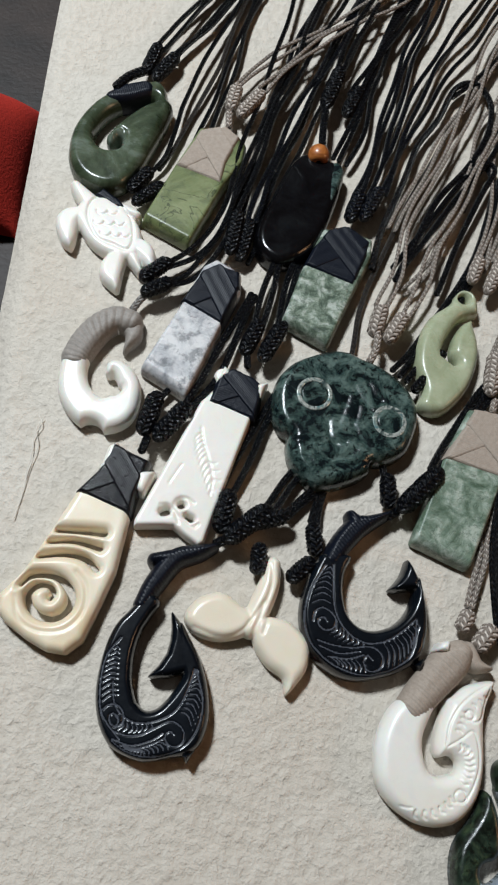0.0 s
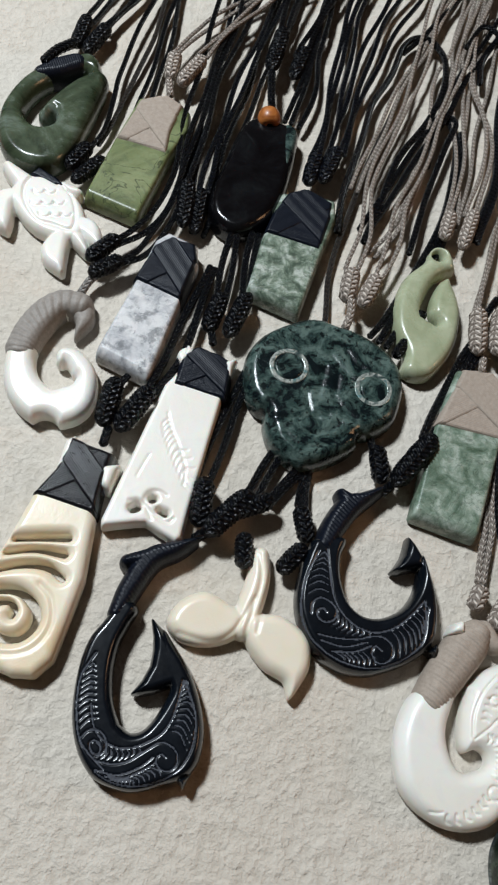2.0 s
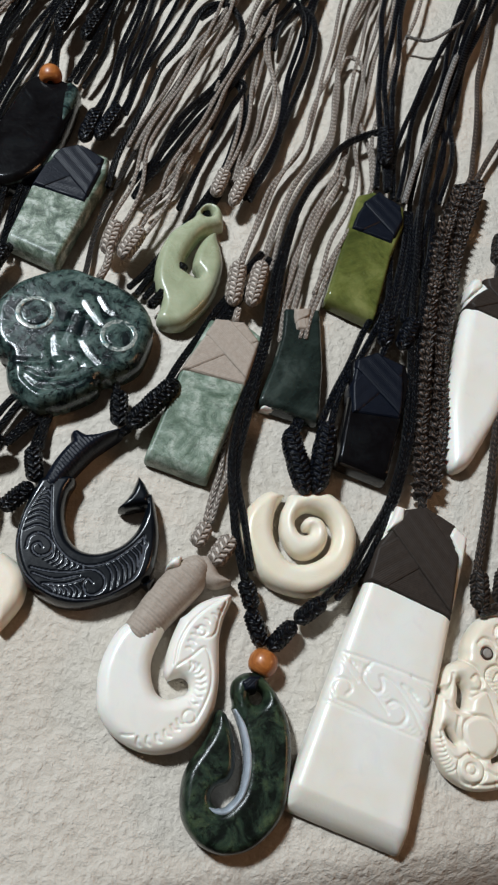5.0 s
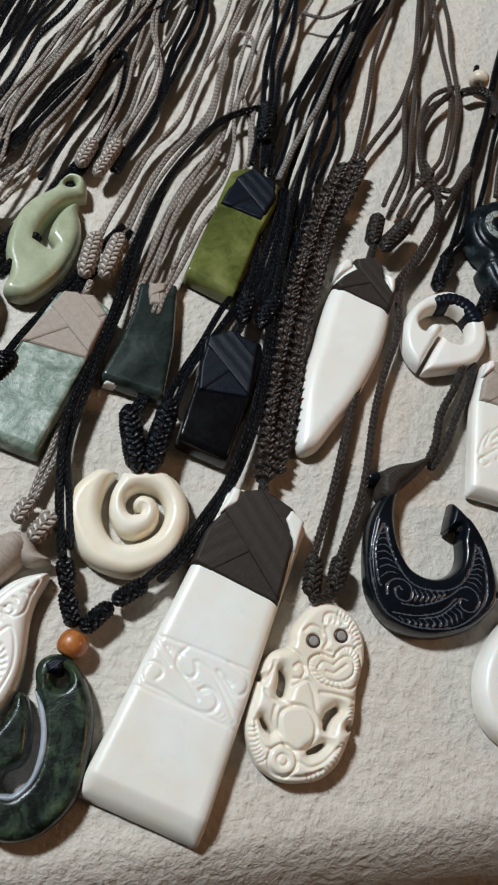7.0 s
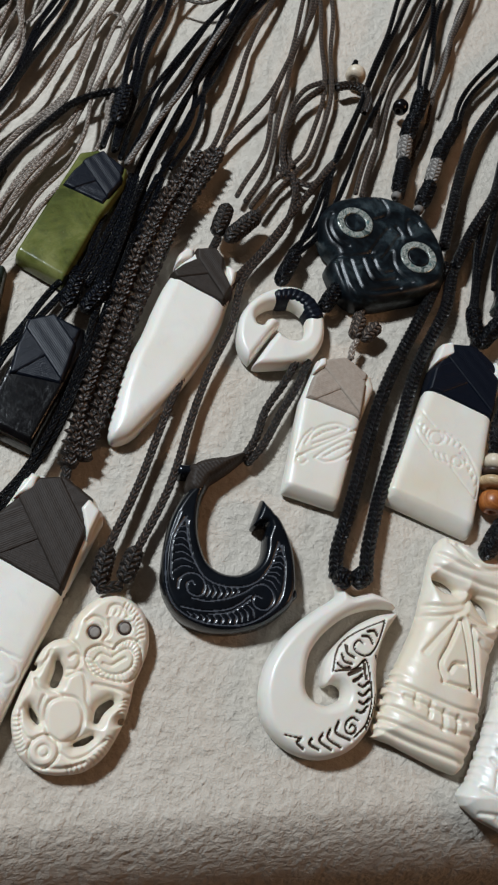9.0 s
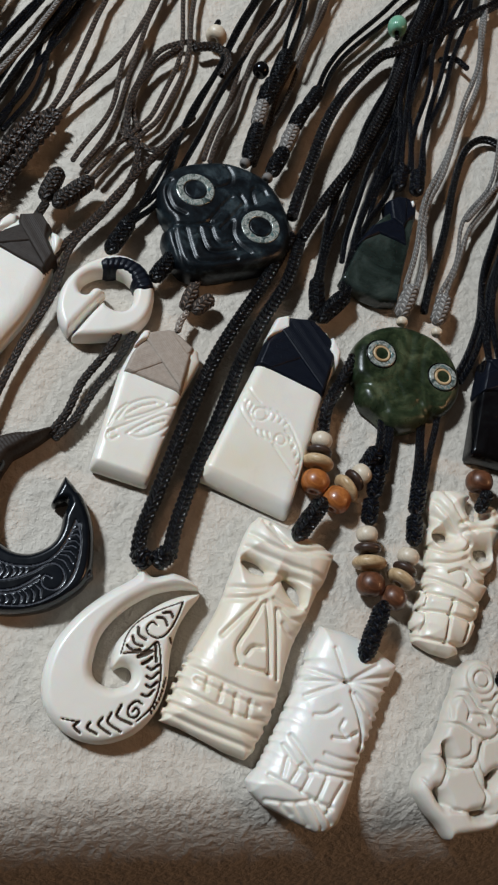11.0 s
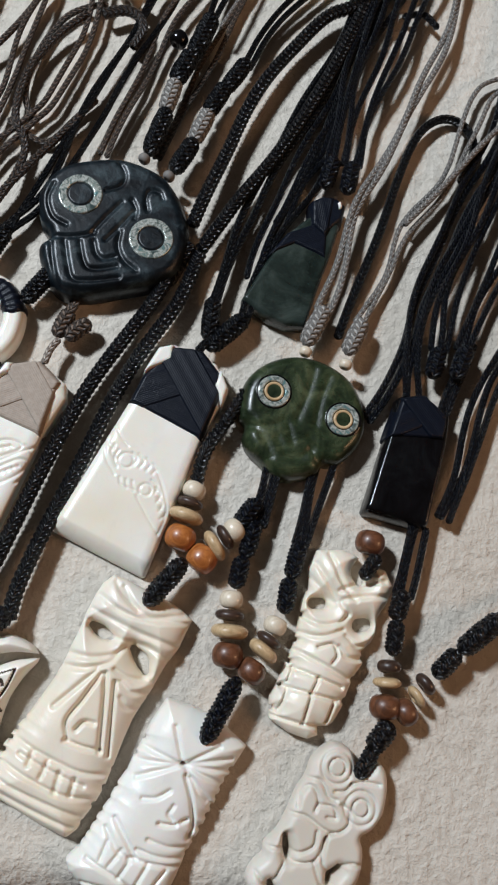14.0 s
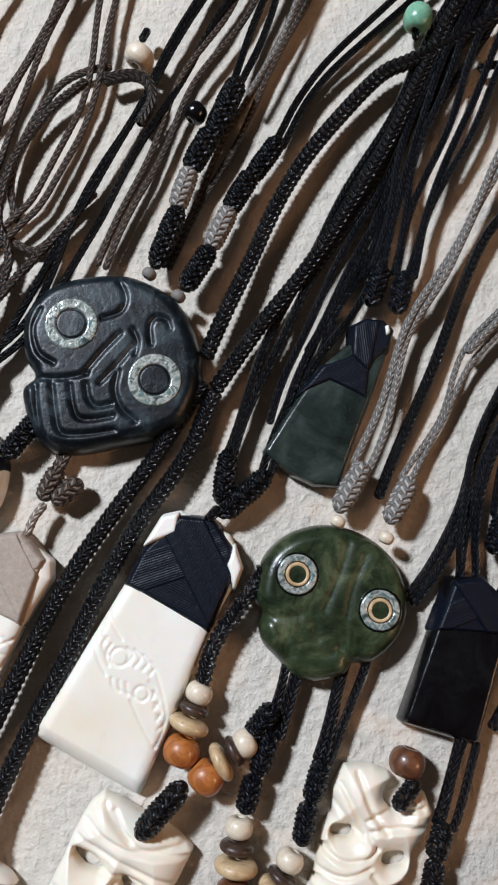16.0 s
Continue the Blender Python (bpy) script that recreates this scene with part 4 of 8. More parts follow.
# black stone with bead
k = necklace("black_stone_necklace", "black polished stone pendant with amber bead on black cord")
carved("stone", outline([(-114.3, 133.5), (-106.4, 135.0), (-98.1, 129.5), (-100.8, 113.2), (-107.5, 96.0), (-118.4, 88.5), (-125.9, 93.1), (-126.8, 102.9), (-120.5, 119.2)], True), OBSIDIAN, k, 6.5, 3.0, 0.3, [(stroke([(-115.0, 127.1, 0.21), (-112.7, 122.9, 0.2)]), 0.3, 0.3)], 0.2)
carved("inclusion", outline([(-102.2, 132.2), (-97.3, 129.6), (-100.1, 117.9), (-103.2, 110.8), (-104.0, 120.1)], True), SPECKLED, k, 6.75, 2.2, 0.3, (), 0.2)
bead(k, ORANGE, (-106.9, 133.7, 3.72), 0.95, 90, 6.5, "amber wooden bead")
knot(k, BLACK, [(-105.5, 154.5), (-99.1, 176.1)], 2.4, 3)
knot(k, BLACK, [(-97.2, 155.6), (-91.4, 171.0)], 2.2, 1)
cord(k, BLACK, [(-105.7, 134.0), (-105.5, 143.1), (-104.7, 155.1)], 1.3, 1, layer=3, up=False)
cord(k, BLACK, [(-99.9, 174.0), (-96.1, 186.4), (-91.1, 200.3)], 1.0, 2, 2.2, 3)
cord(k, BLACK, [(-99.2, 134.9), (-91.9, 153.3), (-88.5, 169.9), (-82.5, 190.5)], 1.0, 3, 2.2, 1)
cord(k, BLACK, [(-94.0, 163.9), (-85.2, 184.4), (-77.2, 201.5)], 1.0, 2, 2.2, 2)

# marbled toki
k = toki("marbled_toki_necklace", "green and white marbled stone toki bound in black thread", [(-104.2, 104.4), (-96.0, 105.2), (-88.0, 101.9), (-88.3, 95.3), (-94.3, 80.5), (-102.8, 60.7), (-116.7, 67.8), (-111.1, 88.4)], MARBLED,
         [(-103.0, 104.0), (-95.9, 106.5), (-88.5, 100.6), (-89.4, 95.2), (-94.5, 82.2), (-111.1, 88.4), (-107.7, 97.1)], T_BLACK, -14, 5.5, (*[(-116.7, 67.8), (-102.8, 60.7)], 1.5, 2.5))
knot(k, NAVY, [(-96.2, 107.7), (-91.6, 121.9)], 2.2, 2)
knot(k, NAVY, [(-91.7, 109.0), (-84.7, 124.0)], 2.2, 2)
cord(k, NAVY, [(-92.1, 120.7), (-85.9, 138.2), (-80.7, 156.8), (-73.3, 182.5), (-66.4, 202.5)], 0.95, 3, 2.1, 1)
cord(k, NAVY, [(-85.1, 123.0), (-78.6, 141.2), (-71.8, 160.1), (-62.4, 183.4), (-51.1, 203.9)], 0.95, 3, 2.1, 1)

# large speckled face
k = necklace("owl_face_necklace", "large speckled dark green stone face with shell ring eyes")
sh = outline([(-118.6, 44.6), (-116.8, 49.0), (-112.8, 53.5), (-107.1, 56.6), (-100.6, 58.8), (-95.6, 58.7), (-91.6, 56.9), (-87.6, 55.5), (-83.6, 53.3), (-79.7, 50.3), (-76.7, 46.6), (-74.7, 42.1), (-74.7, 36.7), (-76.3, 31.3), (-78.4, 27.0), (-81.7, 24.3), (-85.8, 22.6), (-88.6, 22.2), (-89.8, 19.4), (-93.0, 17.0), (-97.7, 14.9), (-102.2, 13.6), (-106.0, 13.4), (-110.3, 16.8), (-113.3, 20.9), (-114.3, 25.9), (-114.2, 28.9), (-116.3, 30.4), (-118.4, 34.5), (-119.0, 39.6)], True)
cuts = [(stroke(p), 0.5, 1.3) for p in ([(-94.7, 45.4, 0.42), (-92.4, 41.5, 0.42), (-89.9, 38.4, 0.42)], [(-90.5, 47.1, 0.43), (-88.7, 43.5, 0.42), (-86.7, 41.6, 0.42)], [(-96.6, 42.2, 0.42), (-98.2, 37.2, 0.41), (-99.5, 33.4, 0.41)], [(-93.3, 39.4, 0.33), (-94.4, 34.5, 0.33)], [(-102.5, 33.7, 0.41), (-102.0, 28.6, 0.40), (-99.8, 25.9, 0.40)], [(-112.3, 25.6, 0.47), (-110.6, 19.7, 0.46), (-106.3, 15.4, 0.46), (-103.7, 13.9, 0.46)], [(-108.4, 23.9, 0.39), (-103.7, 21.8, 0.39), (-97.7, 22.6, 0.39), (-94.2, 25.3, 0.40)], [(-109.1, 22.0, 0.39), (-105.3, 18.6, 0.39), (-99.4, 18.5, 0.39), (-91.4, 22.0, 0.40)], [(-114.0, 27.2, 0.47), (-109.6, 26.6, 0.47), (-103.5, 26.6, 0.48), (-97.5, 27.3, 0.48)], [(-95.6, 33.8, 0.41), (-92.8, 28.7, 0.40), (-88.5, 24.3, 0.40), (-83.9, 23.7, 0.40)])]
face = carved("face", sh, SPECKLED, k, 7.5, 3.6, 0.25, cuts, 0.2, 0.34)
eye(face, (-106.8, 41.9), 5.47, 6.9, SPECKLED, 0.72)
eye(face, (-84.2, 35.1), 5.30, 6.7, SPECKLED, 0.68)
knot(k, TAUPE, [(-88.3, 64.5), (-84.9, 76.7)], 2.3, 2)
knot(k, TAUPE, [(-84.0, 63.0), (-77.5, 74.4)], 2.3, 2)
cord(k, TAUPE, [(-90.3, 54.8), (-88.2, 59.6), (-87.2, 64.9)], 1.2, 1, layer=3, up=False)
cord(k, TAUPE, [(-85.4, 75.6), (-79.8, 90.6), (-75.9, 108.6), (-67.3, 129.3), (-55.1, 153.2), (-45.7, 181.8), (-36.7, 205.3)], 0.72, 2, 2.0, 2)
cord(k, TAUPE, [(-78.0, 73.6), (-70.4, 88.7), (-65.5, 102.9), (-54.3, 125.1), (-40.3, 156.9), (-27.5, 186.2)], 0.72, 2, 2.0, 2)
cord(k, DARKBROWN, [(-94.8, 56.6), (-89.0, 84.9), (-75.9, 121.5), (-63.6, 150.0), (-53.4, 172.6)], 0.9, 1, layer=0)
cord(k, BLACK, [(-79.9, 87.3), (-74.3, 100.7), (-65.5, 120.9), (-53.2, 138.9), (-44.1, 155.3), (-41.0, 169.3), (-43.7, 178.5), (-49.8, 180.3), (-56.2, 174.6), (-62.2, 160.8), (-69.9, 146.9), (-74.4, 133.9), (-83.8, 109.4), (-88.3, 91.3)], 1.1, 1, layer=1, up=False)
cord(k, BLACK, [(-56.5, 172.3), (-47.9, 181.6), (-31.9, 201.0)], 1.0, 1, layer=1)
cord(k, BLACK, [(-81.9, 55.0), (-75.0, 62.9), (-61.6, 83.3), (-50.0, 106.3), (-43.7, 130.6), (-44.3, 141.3), (-47.7, 140.0), (-55.1, 120.2)], 1.0, 1, layer=0, up=False)
cord(k, BLACK, [(-78.8, 52.7), (-66.0, 71.1), (-53.8, 92.6), (-44.2, 120.7), (-42.6, 137.0)], 1.0, 2, 2.1, 0, up=False)
cord(k, BLACK, [(-75.3, 47.6), (-70.1, 55.2), (-65.5, 63.1)], 1.6, 1, layer=1, up=False)

# pale green hook
k = necklace("pale_hook_necklace", "pale green stone curl hook on taupe and black cord")
sh = outline([(-60.6, 83.8), (-57.5, 87.0), (-53.2, 85.3), (-52.5, 78.7), (-54.7, 75.3), (-53.5, 68.0), (-53.9, 60.8), (-57.8, 50.5), (-65.0, 42.3), (-70.2, 41.0), (-73.7, 43.6), (-72.4, 49.4), (-74.2, 57.1), (-73.1, 66.2), (-69.0, 75.0), (-62.1, 81.0)], True)
sh = sh - stroke([(-51.5, 77.8, 0.73), (-58.0, 75.0, 0.72), (-62.1, 69.1, 0.89), (-64.0, 62.8, 1.39), (-61.5, 59.3, 0.86)]) - disc((-57.3, 83.3), 1.6)
carved("hook", sh, JADE_PALE, k, 5.2, 2.8, 0.3, (), 0.2)
knot(k, TAUPE, [(-55.2, 88.4), (-50.8, 100.0)], 2.0, 2)
knot(k, TAUPE, [(-50.1, 85.0), (-42.9, 100.9)], 2.0, 2)
cord(k, TAUPE, [(-51.7, 99.0), (-47.4, 112.5), (-42.8, 127.8), (-39.7, 149.2), (-35.7, 172.3), (-28.4, 199.1)], 0.72, 2, 2.0, 1)
cord(k, TAUPE, [(-44.3, 98.5), (-35.3, 120.8), (-31.1, 139.2), (-32.7, 161.1), (-25.6, 185.4), (-21.6, 200.0)], 0.8, 2, 2.0, 1)
cord(k, BLACK, [(-66.7, 83.8), (-57.9, 104.7), (-48.3, 127.4), (-42.1, 139.6), (-45.8, 143.3), (-50.0, 140.2)], 1.0, 1, layer=1, up=False)

# second black hook
body = outline([(-102.5, -5.2), (-104.6, -7.4), (-106.6, -11.8), (-108.2, -16.7), (-108.9, -21.6), (-108.5, -25.7), (-107.2, -29.8), (-105.2, -33.2), (-101.9, -35.9), (-98.0, -38.0), (-93.3, -38.8), (-88.5, -38.0), (-83.5, -36.5), (-79.2, -34.4), (-75.9, -31.4), (-74.3, -26.6), (-73.7, -21.0), (-74.2, -15.3), (-75.3, -10.1), (-76.4, -10.9), (-77.4, -15.2), (-79.2, -19.5), (-82.4, -23.0), (-86.1, -24.8), (-89.6, -25.4), (-93.0, -24.5), (-95.6, -21.9), (-96.8, -18.4), (-97.2, -14.1), (-96.5, -9.8), (-95.0, -5.3)], True)
barb = outline([(-78.7, -5.1), (-77.2, -7.1), (-75.5, -10.7), (-76.1, -13.5), (-77.5, -13.6), (-80.2, -14.1), (-82.5, -14.5), (-84.1, -14.0), (-82.3, -12.0), (-80.7, -9.7), (-79.6, -7.5)], soft=0.3)
cuts = [(stroke(p), 0.32, 0.15) for p in ([(-102.5, -9.0, 0.19), (-105.5, -14.0, 0.18), (-107.3, -18.8, 0.18), (-108.0, -23.6, 0.18), (-106.9, -28.3, 0.17), (-104.7, -31.7, 0.17), (-100.8, -34.8, 0.17), (-96.2, -36.7, 0.17), (-91.6, -37.3, 0.17), (-86.8, -36.4, 0.17), (-82.5, -34.3, 0.17), (-79.5, -31.8, 0.18), (-77.8, -27.1, 0.18), (-77.5, -22.3, 0.18)], [(-100.4, -8.6, 0.19), (-100.3, -14.1, 0.18), (-100.0, -19.7, 0.18), (-98.9, -23.2, 0.18), (-97.0, -25.9, 0.18), (-94.4, -28.0, 0.18), (-90.4, -29.2, 0.18), (-85.4, -28.0, 0.18), (-81.0, -25.0, 0.18), (-77.5, -21.9, 0.18)], [(-105.8, -24.3, 0.18), (-105.1, -21.6, 0.18), (-103.0, -20.6, 0.18), (-100.7, -21.8, 0.18), (-99.5, -23.8, 0.18), (-100.3, -25.8, 0.18), (-102.5, -26.4, 0.18), (-104.1, -25.3, 0.18), (-104.2, -23.7, 0.18), (-102.8, -23.1, 0.18), (-102.0, -24.2, 0.18)],
        [(-104.6, -29.1, 0.17), (-100.0, -30.2, 0.17), (-95.2, -30.6, 0.17), (-91.8, -30.1, 0.18), (-89.1, -30.3, 0.18), (-87.1, -32.2, 0.17), (-87.3, -34.8, 0.17), (-89.5, -36.3, 0.17), (-91.5, -35.7, 0.17), (-92.0, -33.6, 0.17), (-91.0, -32.3, 0.17), (-89.8, -33.4, 0.17)], [(-104.0, -30.5, 0.17), (-98.7, -32.2, 0.17), (-93.0, -31.4, 0.17)], [(-101.7, -33.1, 0.17), (-96.3, -33.4, 0.17), (-91.9, -32.2, 0.17)])]
cuts += [(ribs([(-103.0, -10.5), (-105.5, -14.7), (-106.7, -20.2)], [(-100.7, -10.5), (-100.6, -14.8), (-100.5, -20.0)], 7, 1.2), 0.32, 0.15), (ribs([(-99.4, -24.6), (-96.4, -26.6), (-92.0, -28.9)], [(-101.5, -27.3), (-97.9, -29.4), (-93.2, -30.2)], 7, -0.9), 0.32, 0.15), (ribs([(-77.7, -22.7), (-82.5, -26.0), (-87.3, -28.7)], [(-77.9, -26.4), (-80.3, -32.4), (-86.3, -35.6)], 9, 1.2), 0.32, 0.15), (ribs([(-100.8, -33.4), (-96.8, -33.7), (-92.4, -33.4)], [(-98.9, -35.5), (-95.6, -36.4), (-91.5, -36.8)], 7, -0.8), 0.32, 0.15)]
k = carved_hook("black_hook_necklace", "black carved fish hook with thread wound shank on black cord", body, barb, cuts, T_BLACK,
                stroke([(-100.4, -6.7, 2.76), (-97.3, -1.7, 3.26), (-93.3, 3.0, 3.32), (-89.3, 4.9, 2.28), (-84.3, 7.4, 1.23)]) + stroke([(-93.2, 4.0, 2.88), (-94.9, 6.5, 1.68)]), foot=outline([(-78.1, -33.5), (-76.1, -35.6), (-74.7, -31.7)]))
knot(k, BLACK, [(-84.0, 9.2), (-83.9, 20.2)], 2.2, 1)
knot(k, BLACK, [(-81.7, 7.9), (-68.0, 22.4)], 2.6, 2)
cord(k, BLACK, [(-84.4, 6.4), (-80.9, 9.2)], 1.3, 1, layer=1, up=False)
cord(k, BLACK, [(-84.3, 19.3), (-85.4, 26.1)], 1.1, 1, layer=0, up=False)
cord(k, BLACK, [(-69.2, 21.0), (-63.3, 33.2), (-55.9, 46.0), (-47.6, 55.6)], 1.1, 2, 2.3, 1, up=False)
cord(k, BLACK, [(-68.0, 18.1), (-60.5, 32.2), (-54.5, 43.4), (-48.1, 55.2), (-39.7, 67.8)], 1.1, 2, 2.3, 1, up=False)

# grey-green toki
k = toki("grey_green_toki_necklace", "grey-green stone toki with taupe thread binding on taupe cord", [(-57.8, 43.2), (-48.1, 42.1), (-42.7, 37.0), (-43.3, 32.4), (-49.2, 20.9), (-61.6, -6.7), (-77.0, -0.4), (-67.8, 25.0), (-62.6, 34.8)], GREY_GREEN,
         [(-56.8, 43.2), (-48.1, 42.5), (-43.6, 35.2), (-49.2, 20.5), (-67.7, 25.6), (-62.3, 34.8)], T_TAUPE, -16, 5.2, (*[(-77.0, -0.4), (-61.6, -6.7)], 2.0, 2.5))
knot(k, TAUPE, [(-51.7, 47.4), (-48.6, 63.7)], 2.4, 2)
knot(k, TAUPE, [(-46.3, 47.4), (-41.4, 63.9)], 2.4, 2)
cord(k, TAUPE, [(-51.1, 42.3), (-49.8, 47.6)], 1.1, 1, layer=2, up=False)
cord(k, TAUPE, [(-48.6, 62.9), (-43.6, 76.4), (-35.5, 95.1), (-24.9, 111.9), (-19.2, 129.2), (-11.1, 152.1), (-3.4, 175.3)], 0.72, 2, 2.0, 1)
cord(k, TAUPE, [(-42.0, 62.6), (-36.9, 79.2), (-27.6, 98.4), (-14.3, 119.6), (-9.4, 141.3), (-5.0, 155.9), (-0.9, 158.0), (1.9, 152.7), (-0.6, 139.9), (-2.6, 128.9), (-0.7, 113.7), (-2.3, 96.5)], 0.72, 1, layer=1, up=False)
cord(k, TAUPE, [(-40.7, 62.7), (-35.2, 80.5), (-24.0, 101.1), (-13.8, 115.8), (-8.6, 136.0), (-7.0, 155.6), (0.8, 174.5)], 0.72, 2, 2.0, 1)

# white hook with wound shank and scroll carving
k = necklace("white_hook_necklace", "white bone hook with scroll carving and taupe wound shank")
sh = outline([(-78.4, -40.6), (-83.0, -43.4), (-85.9, -47.3), (-87.9, -52.2), (-88.6, -57.0), (-88.3, -62.3), (-86.0, -66.5), (-82.4, -69.6), (-78.2, -71.7), (-73.7, -72.4), (-69.1, -71.6), (-65.5, -69.3), (-62.6, -65.9), (-60.9, -61.8), (-60.0, -57.0), (-59.7, -52.1), (-59.4, -47.1), (-58.2, -42.6), (-55.7, -36.9), (-59.0, -36.7), (-63.9, -38.3), (-67.9, -41.3), (-70.9, -42.1), (-72.6, -38.8)], True)
sh = sh - stroke([(-69.6, -41.3, 0.94), (-72.4, -46.6, 1.19), (-74.3, -51.8, 1.55), (-74.3, -55.8, 1.53), (-72.6, -58.3, 2.03), (-69.3, -57.8, 2.16)])
cuts = [(stroke(p), 0.5, 0.25) for p in ([(-70.2, -53.5, 0.20), (-66.6, -51.5, 0.21), (-63.3, -49.5, 0.21), (-62.0, -53.4, 0.21), (-62.2, -58.2, 0.20), (-63.9, -62.3, 0.20), (-66.1, -65.8, 0.20)], [(-70.5, -53.0, 0.19), (-69.3, -48.1, 0.19), (-66.2, -43.3, 0.20), (-61.6, -39.6, 0.20), (-57.6, -38.1, 0.20), (-59.4, -42.2, 0.20), (-60.6, -46.0, 0.20), (-62.6, -47.3, 0.20), (-64.6, -46.8, 0.20)], [(-82.8, -67.7, 0.17), (-81.5, -68.0, 0.17), (-80.0, -68.0, 0.17)])]
cuts += [(ring((-63.9, -45.6), 1.19, 0.22), 0.5, 0.25), (ring((-67.5, -64.9), 1.47, 0.22), 0.5, 0.25), (along([(-66.7, -52.7), (-64.8, -53.5), (-63.7, -56.3), (-64.0, -59.3), (-65.8, -62.3)], 9, 2.0, -60, 0.3, curl=-0.8), 0.5, 0.25), (along([(-70.2, -65.3), (-72.7, -67.3), (-75.8, -68.5), (-79.3, -68.6)], 6, 2.2, 80, 0.3, curl=1.0), 0.5, 0.25), (along([(-67.7, -49.4), (-66.7, -47.0), (-65.4, -44.8)], 4, 1.8, -70, 0.25, curl=-0.8), 0.45, 0.25), (along([(-63.0, -42.8), (-61.1, -41.6), (-59.6, -40.6)], 3, 1.6, -60, 0.25, curl=-0.8), 0.45, 0.25), (along([(-61.2, -61.2), (-63.2, -65.5), (-65.4, -68.4)], 8, 1.3, 80, 0.22), 0.4, 0.25)]
carved("hook", sh, BONE_WHITE, k, 5.6, 3.2, 0.3, cuts, 0.2, 0.28)
wound = stroke([(-78.1, -44.2, 4.21), (-72.8, -38.0, 4.86), (-67.4, -32.5, 4.98), (-64.5, -29.8, 3.78)])
axis = (-78.1, -44.2), (-64.8, -30.1)
axis = np.array(axis[1]) - np.array(axis[0])
axis = axis / np.hypot(*axis)
carved("winding", wound, T_TAUPE, k, 6.4, 4.2, 0.2, (), 0.1, 0.17, lambda p, d, z: z + 0.26 * np.abs(np.sin((p @ axis) * math.pi / 0.95)) + 0.12 * np.sin(p @ axis * 1.7 + 0.4 * p[:, 0]), "taupe thread wound round the shank")
carved("tip", outline([(-72.1, -29.7), (-70.7, -27.3), (-68.1, -26.8), (-68.5, -30.1)], soft=0.4), BONE_WHITE, k, 6.9, 1.2, 0.4)
carved("tip", stroke([(-62.4, -28.8, 2.53), (-60.5, -32.4, 2.23), (-56.4, -33.3, 0.70)]), T_TAUPE, k, 5.0, 2, 0.3, (), 0.1, 0.2)
knot(k, TAUPE, [(-64.7, -24.2), (-61.2, -18.0)], 2.0, 1)
knot(k, TAUPE, [(-60.7, -29.0), (-54.9, -21.9)], 2.4, 1)
cord(k, TAUPE, [(-60.6, -17.6), (-56.0, -3.8), (-54.8, 4.3), (-50.1, 19.6)], 0.9, 2, 2.2, 0, up=False)

# small dark stone
k = toki("dark_stone_necklace", "small dark green polished stone tied with taupe cord", [(-35.2, 48.2), (-25.5, 48.0), (-26.1, 28.0), (-29.6, 10.6), (-45.7, 16.0), (-40.6, 29.0), (-36.9, 39.5)], JADE_DARK,
         [(-33.6, 48.0), (-27.7, 48.0), (-29.0, 39.4), (-33.5, 39.7)], T_TAUPE, 60, 4.5, (*[(-45.7, 16.0), (-29.6, 10.6)], 1.5, 2.0))
carved("chip", outline([(-45.4, 15.4), (-43.7, 17.5), (-41.7, 16.9), (-40.6, 14.5)]), BONE_WHITE, k, 3.4, 0.8, 0.4)
cord(k, TAUPE, [(-37.7, 36.6), (-33.6, 52.3), (-27.5, 69.3), (-17.0, 90.2), (-9.4, 105.3), (-3.1, 126.2), (6.2, 157.7), (13.5, 178.3)], 0.72, 2, 2.0, 1)
cord(k, TAUPE, [(-30.6, 37.0), (-27.4, 48.8), (-19.0, 70.1), (-9.9, 86.4), (-3.9, 103.5), (-1.5, 118.7), (5.4, 140.7)], 0.72, 2, 2.0, 2)
cord(k, TAUPE, [(-37.0, 44.2), (-30.8, 64.8), (-22.3, 85.1), (-12.2, 102.5)], 0.72, 2, 2.0, 1, up=False)
cord(k, TAUPE, [(-26.6, 52.8), (-17.3, 70.2), (-8.2, 84.3)], 0.72, 1, layer=2, up=False)

# spiral
k = necklace("spiral_necklace", "round cream bone spiral pendant on thick black cord")
sh = outline([(-52.8, -22.6), (-51.2, -14.7), (-45.1, -9.4), (-39.4, -10.4), (-29.4, -9.7), (-23.6, -14.7), (-22.1, -23.0), (-25.8, -32.5), (-34.0, -37.2), (-41.4, -36.7), (-48.2, -32.6)], True)
sh = sh - stroke([(-39.9, -10.8, 0.57), (-42.5, -15.5, 0.85), (-43.1, -21.8, 0.97), (-40.3, -27.3, 1.09), (-35.5, -28.4, 0.68), (-30.7, -25.8, 0.69), (-28.9, -20.9, 0.71), (-30.6, -16.8, 0.71), (-34.6, -15.7, 0.85), (-37.1, -17.8, 0.99), (-36.6, -20.5, 0.84), (-34.8, -20.8, 0.56)])
carved("spiral", sh, BONE_CREAM, k, 5.6, 3.0, 0.3, [(stroke([(-22.9, -17.0, 0.29), (-24.6, -15.2, 0.29), (-27.2, -10.9, 0.15)]), 0.5, 0.5)], 0.2, 0.4)
knot(k, NAVY, [(-35.3, -11.4), (-38.3, 7.9)], 2.7, 2)
knot(k, NAVY, [(-32.7, -11.3), (-26.7, 10.0)], 2.7, 2)
cord(k, NAVY, [(-27.3, 8.9), (-22.7, 21.0), (-17.5, 30.3), (-11.1, 41.1), (-4.2, 50.5)], 1.0, 2, 2.1, 1, up=False)
cord(k, NAVY, [(-38.0, 6.9), (-34.8, 11.7), (-33.1, 18.7)], 1.0, 2, 2.1, 0, up=False)

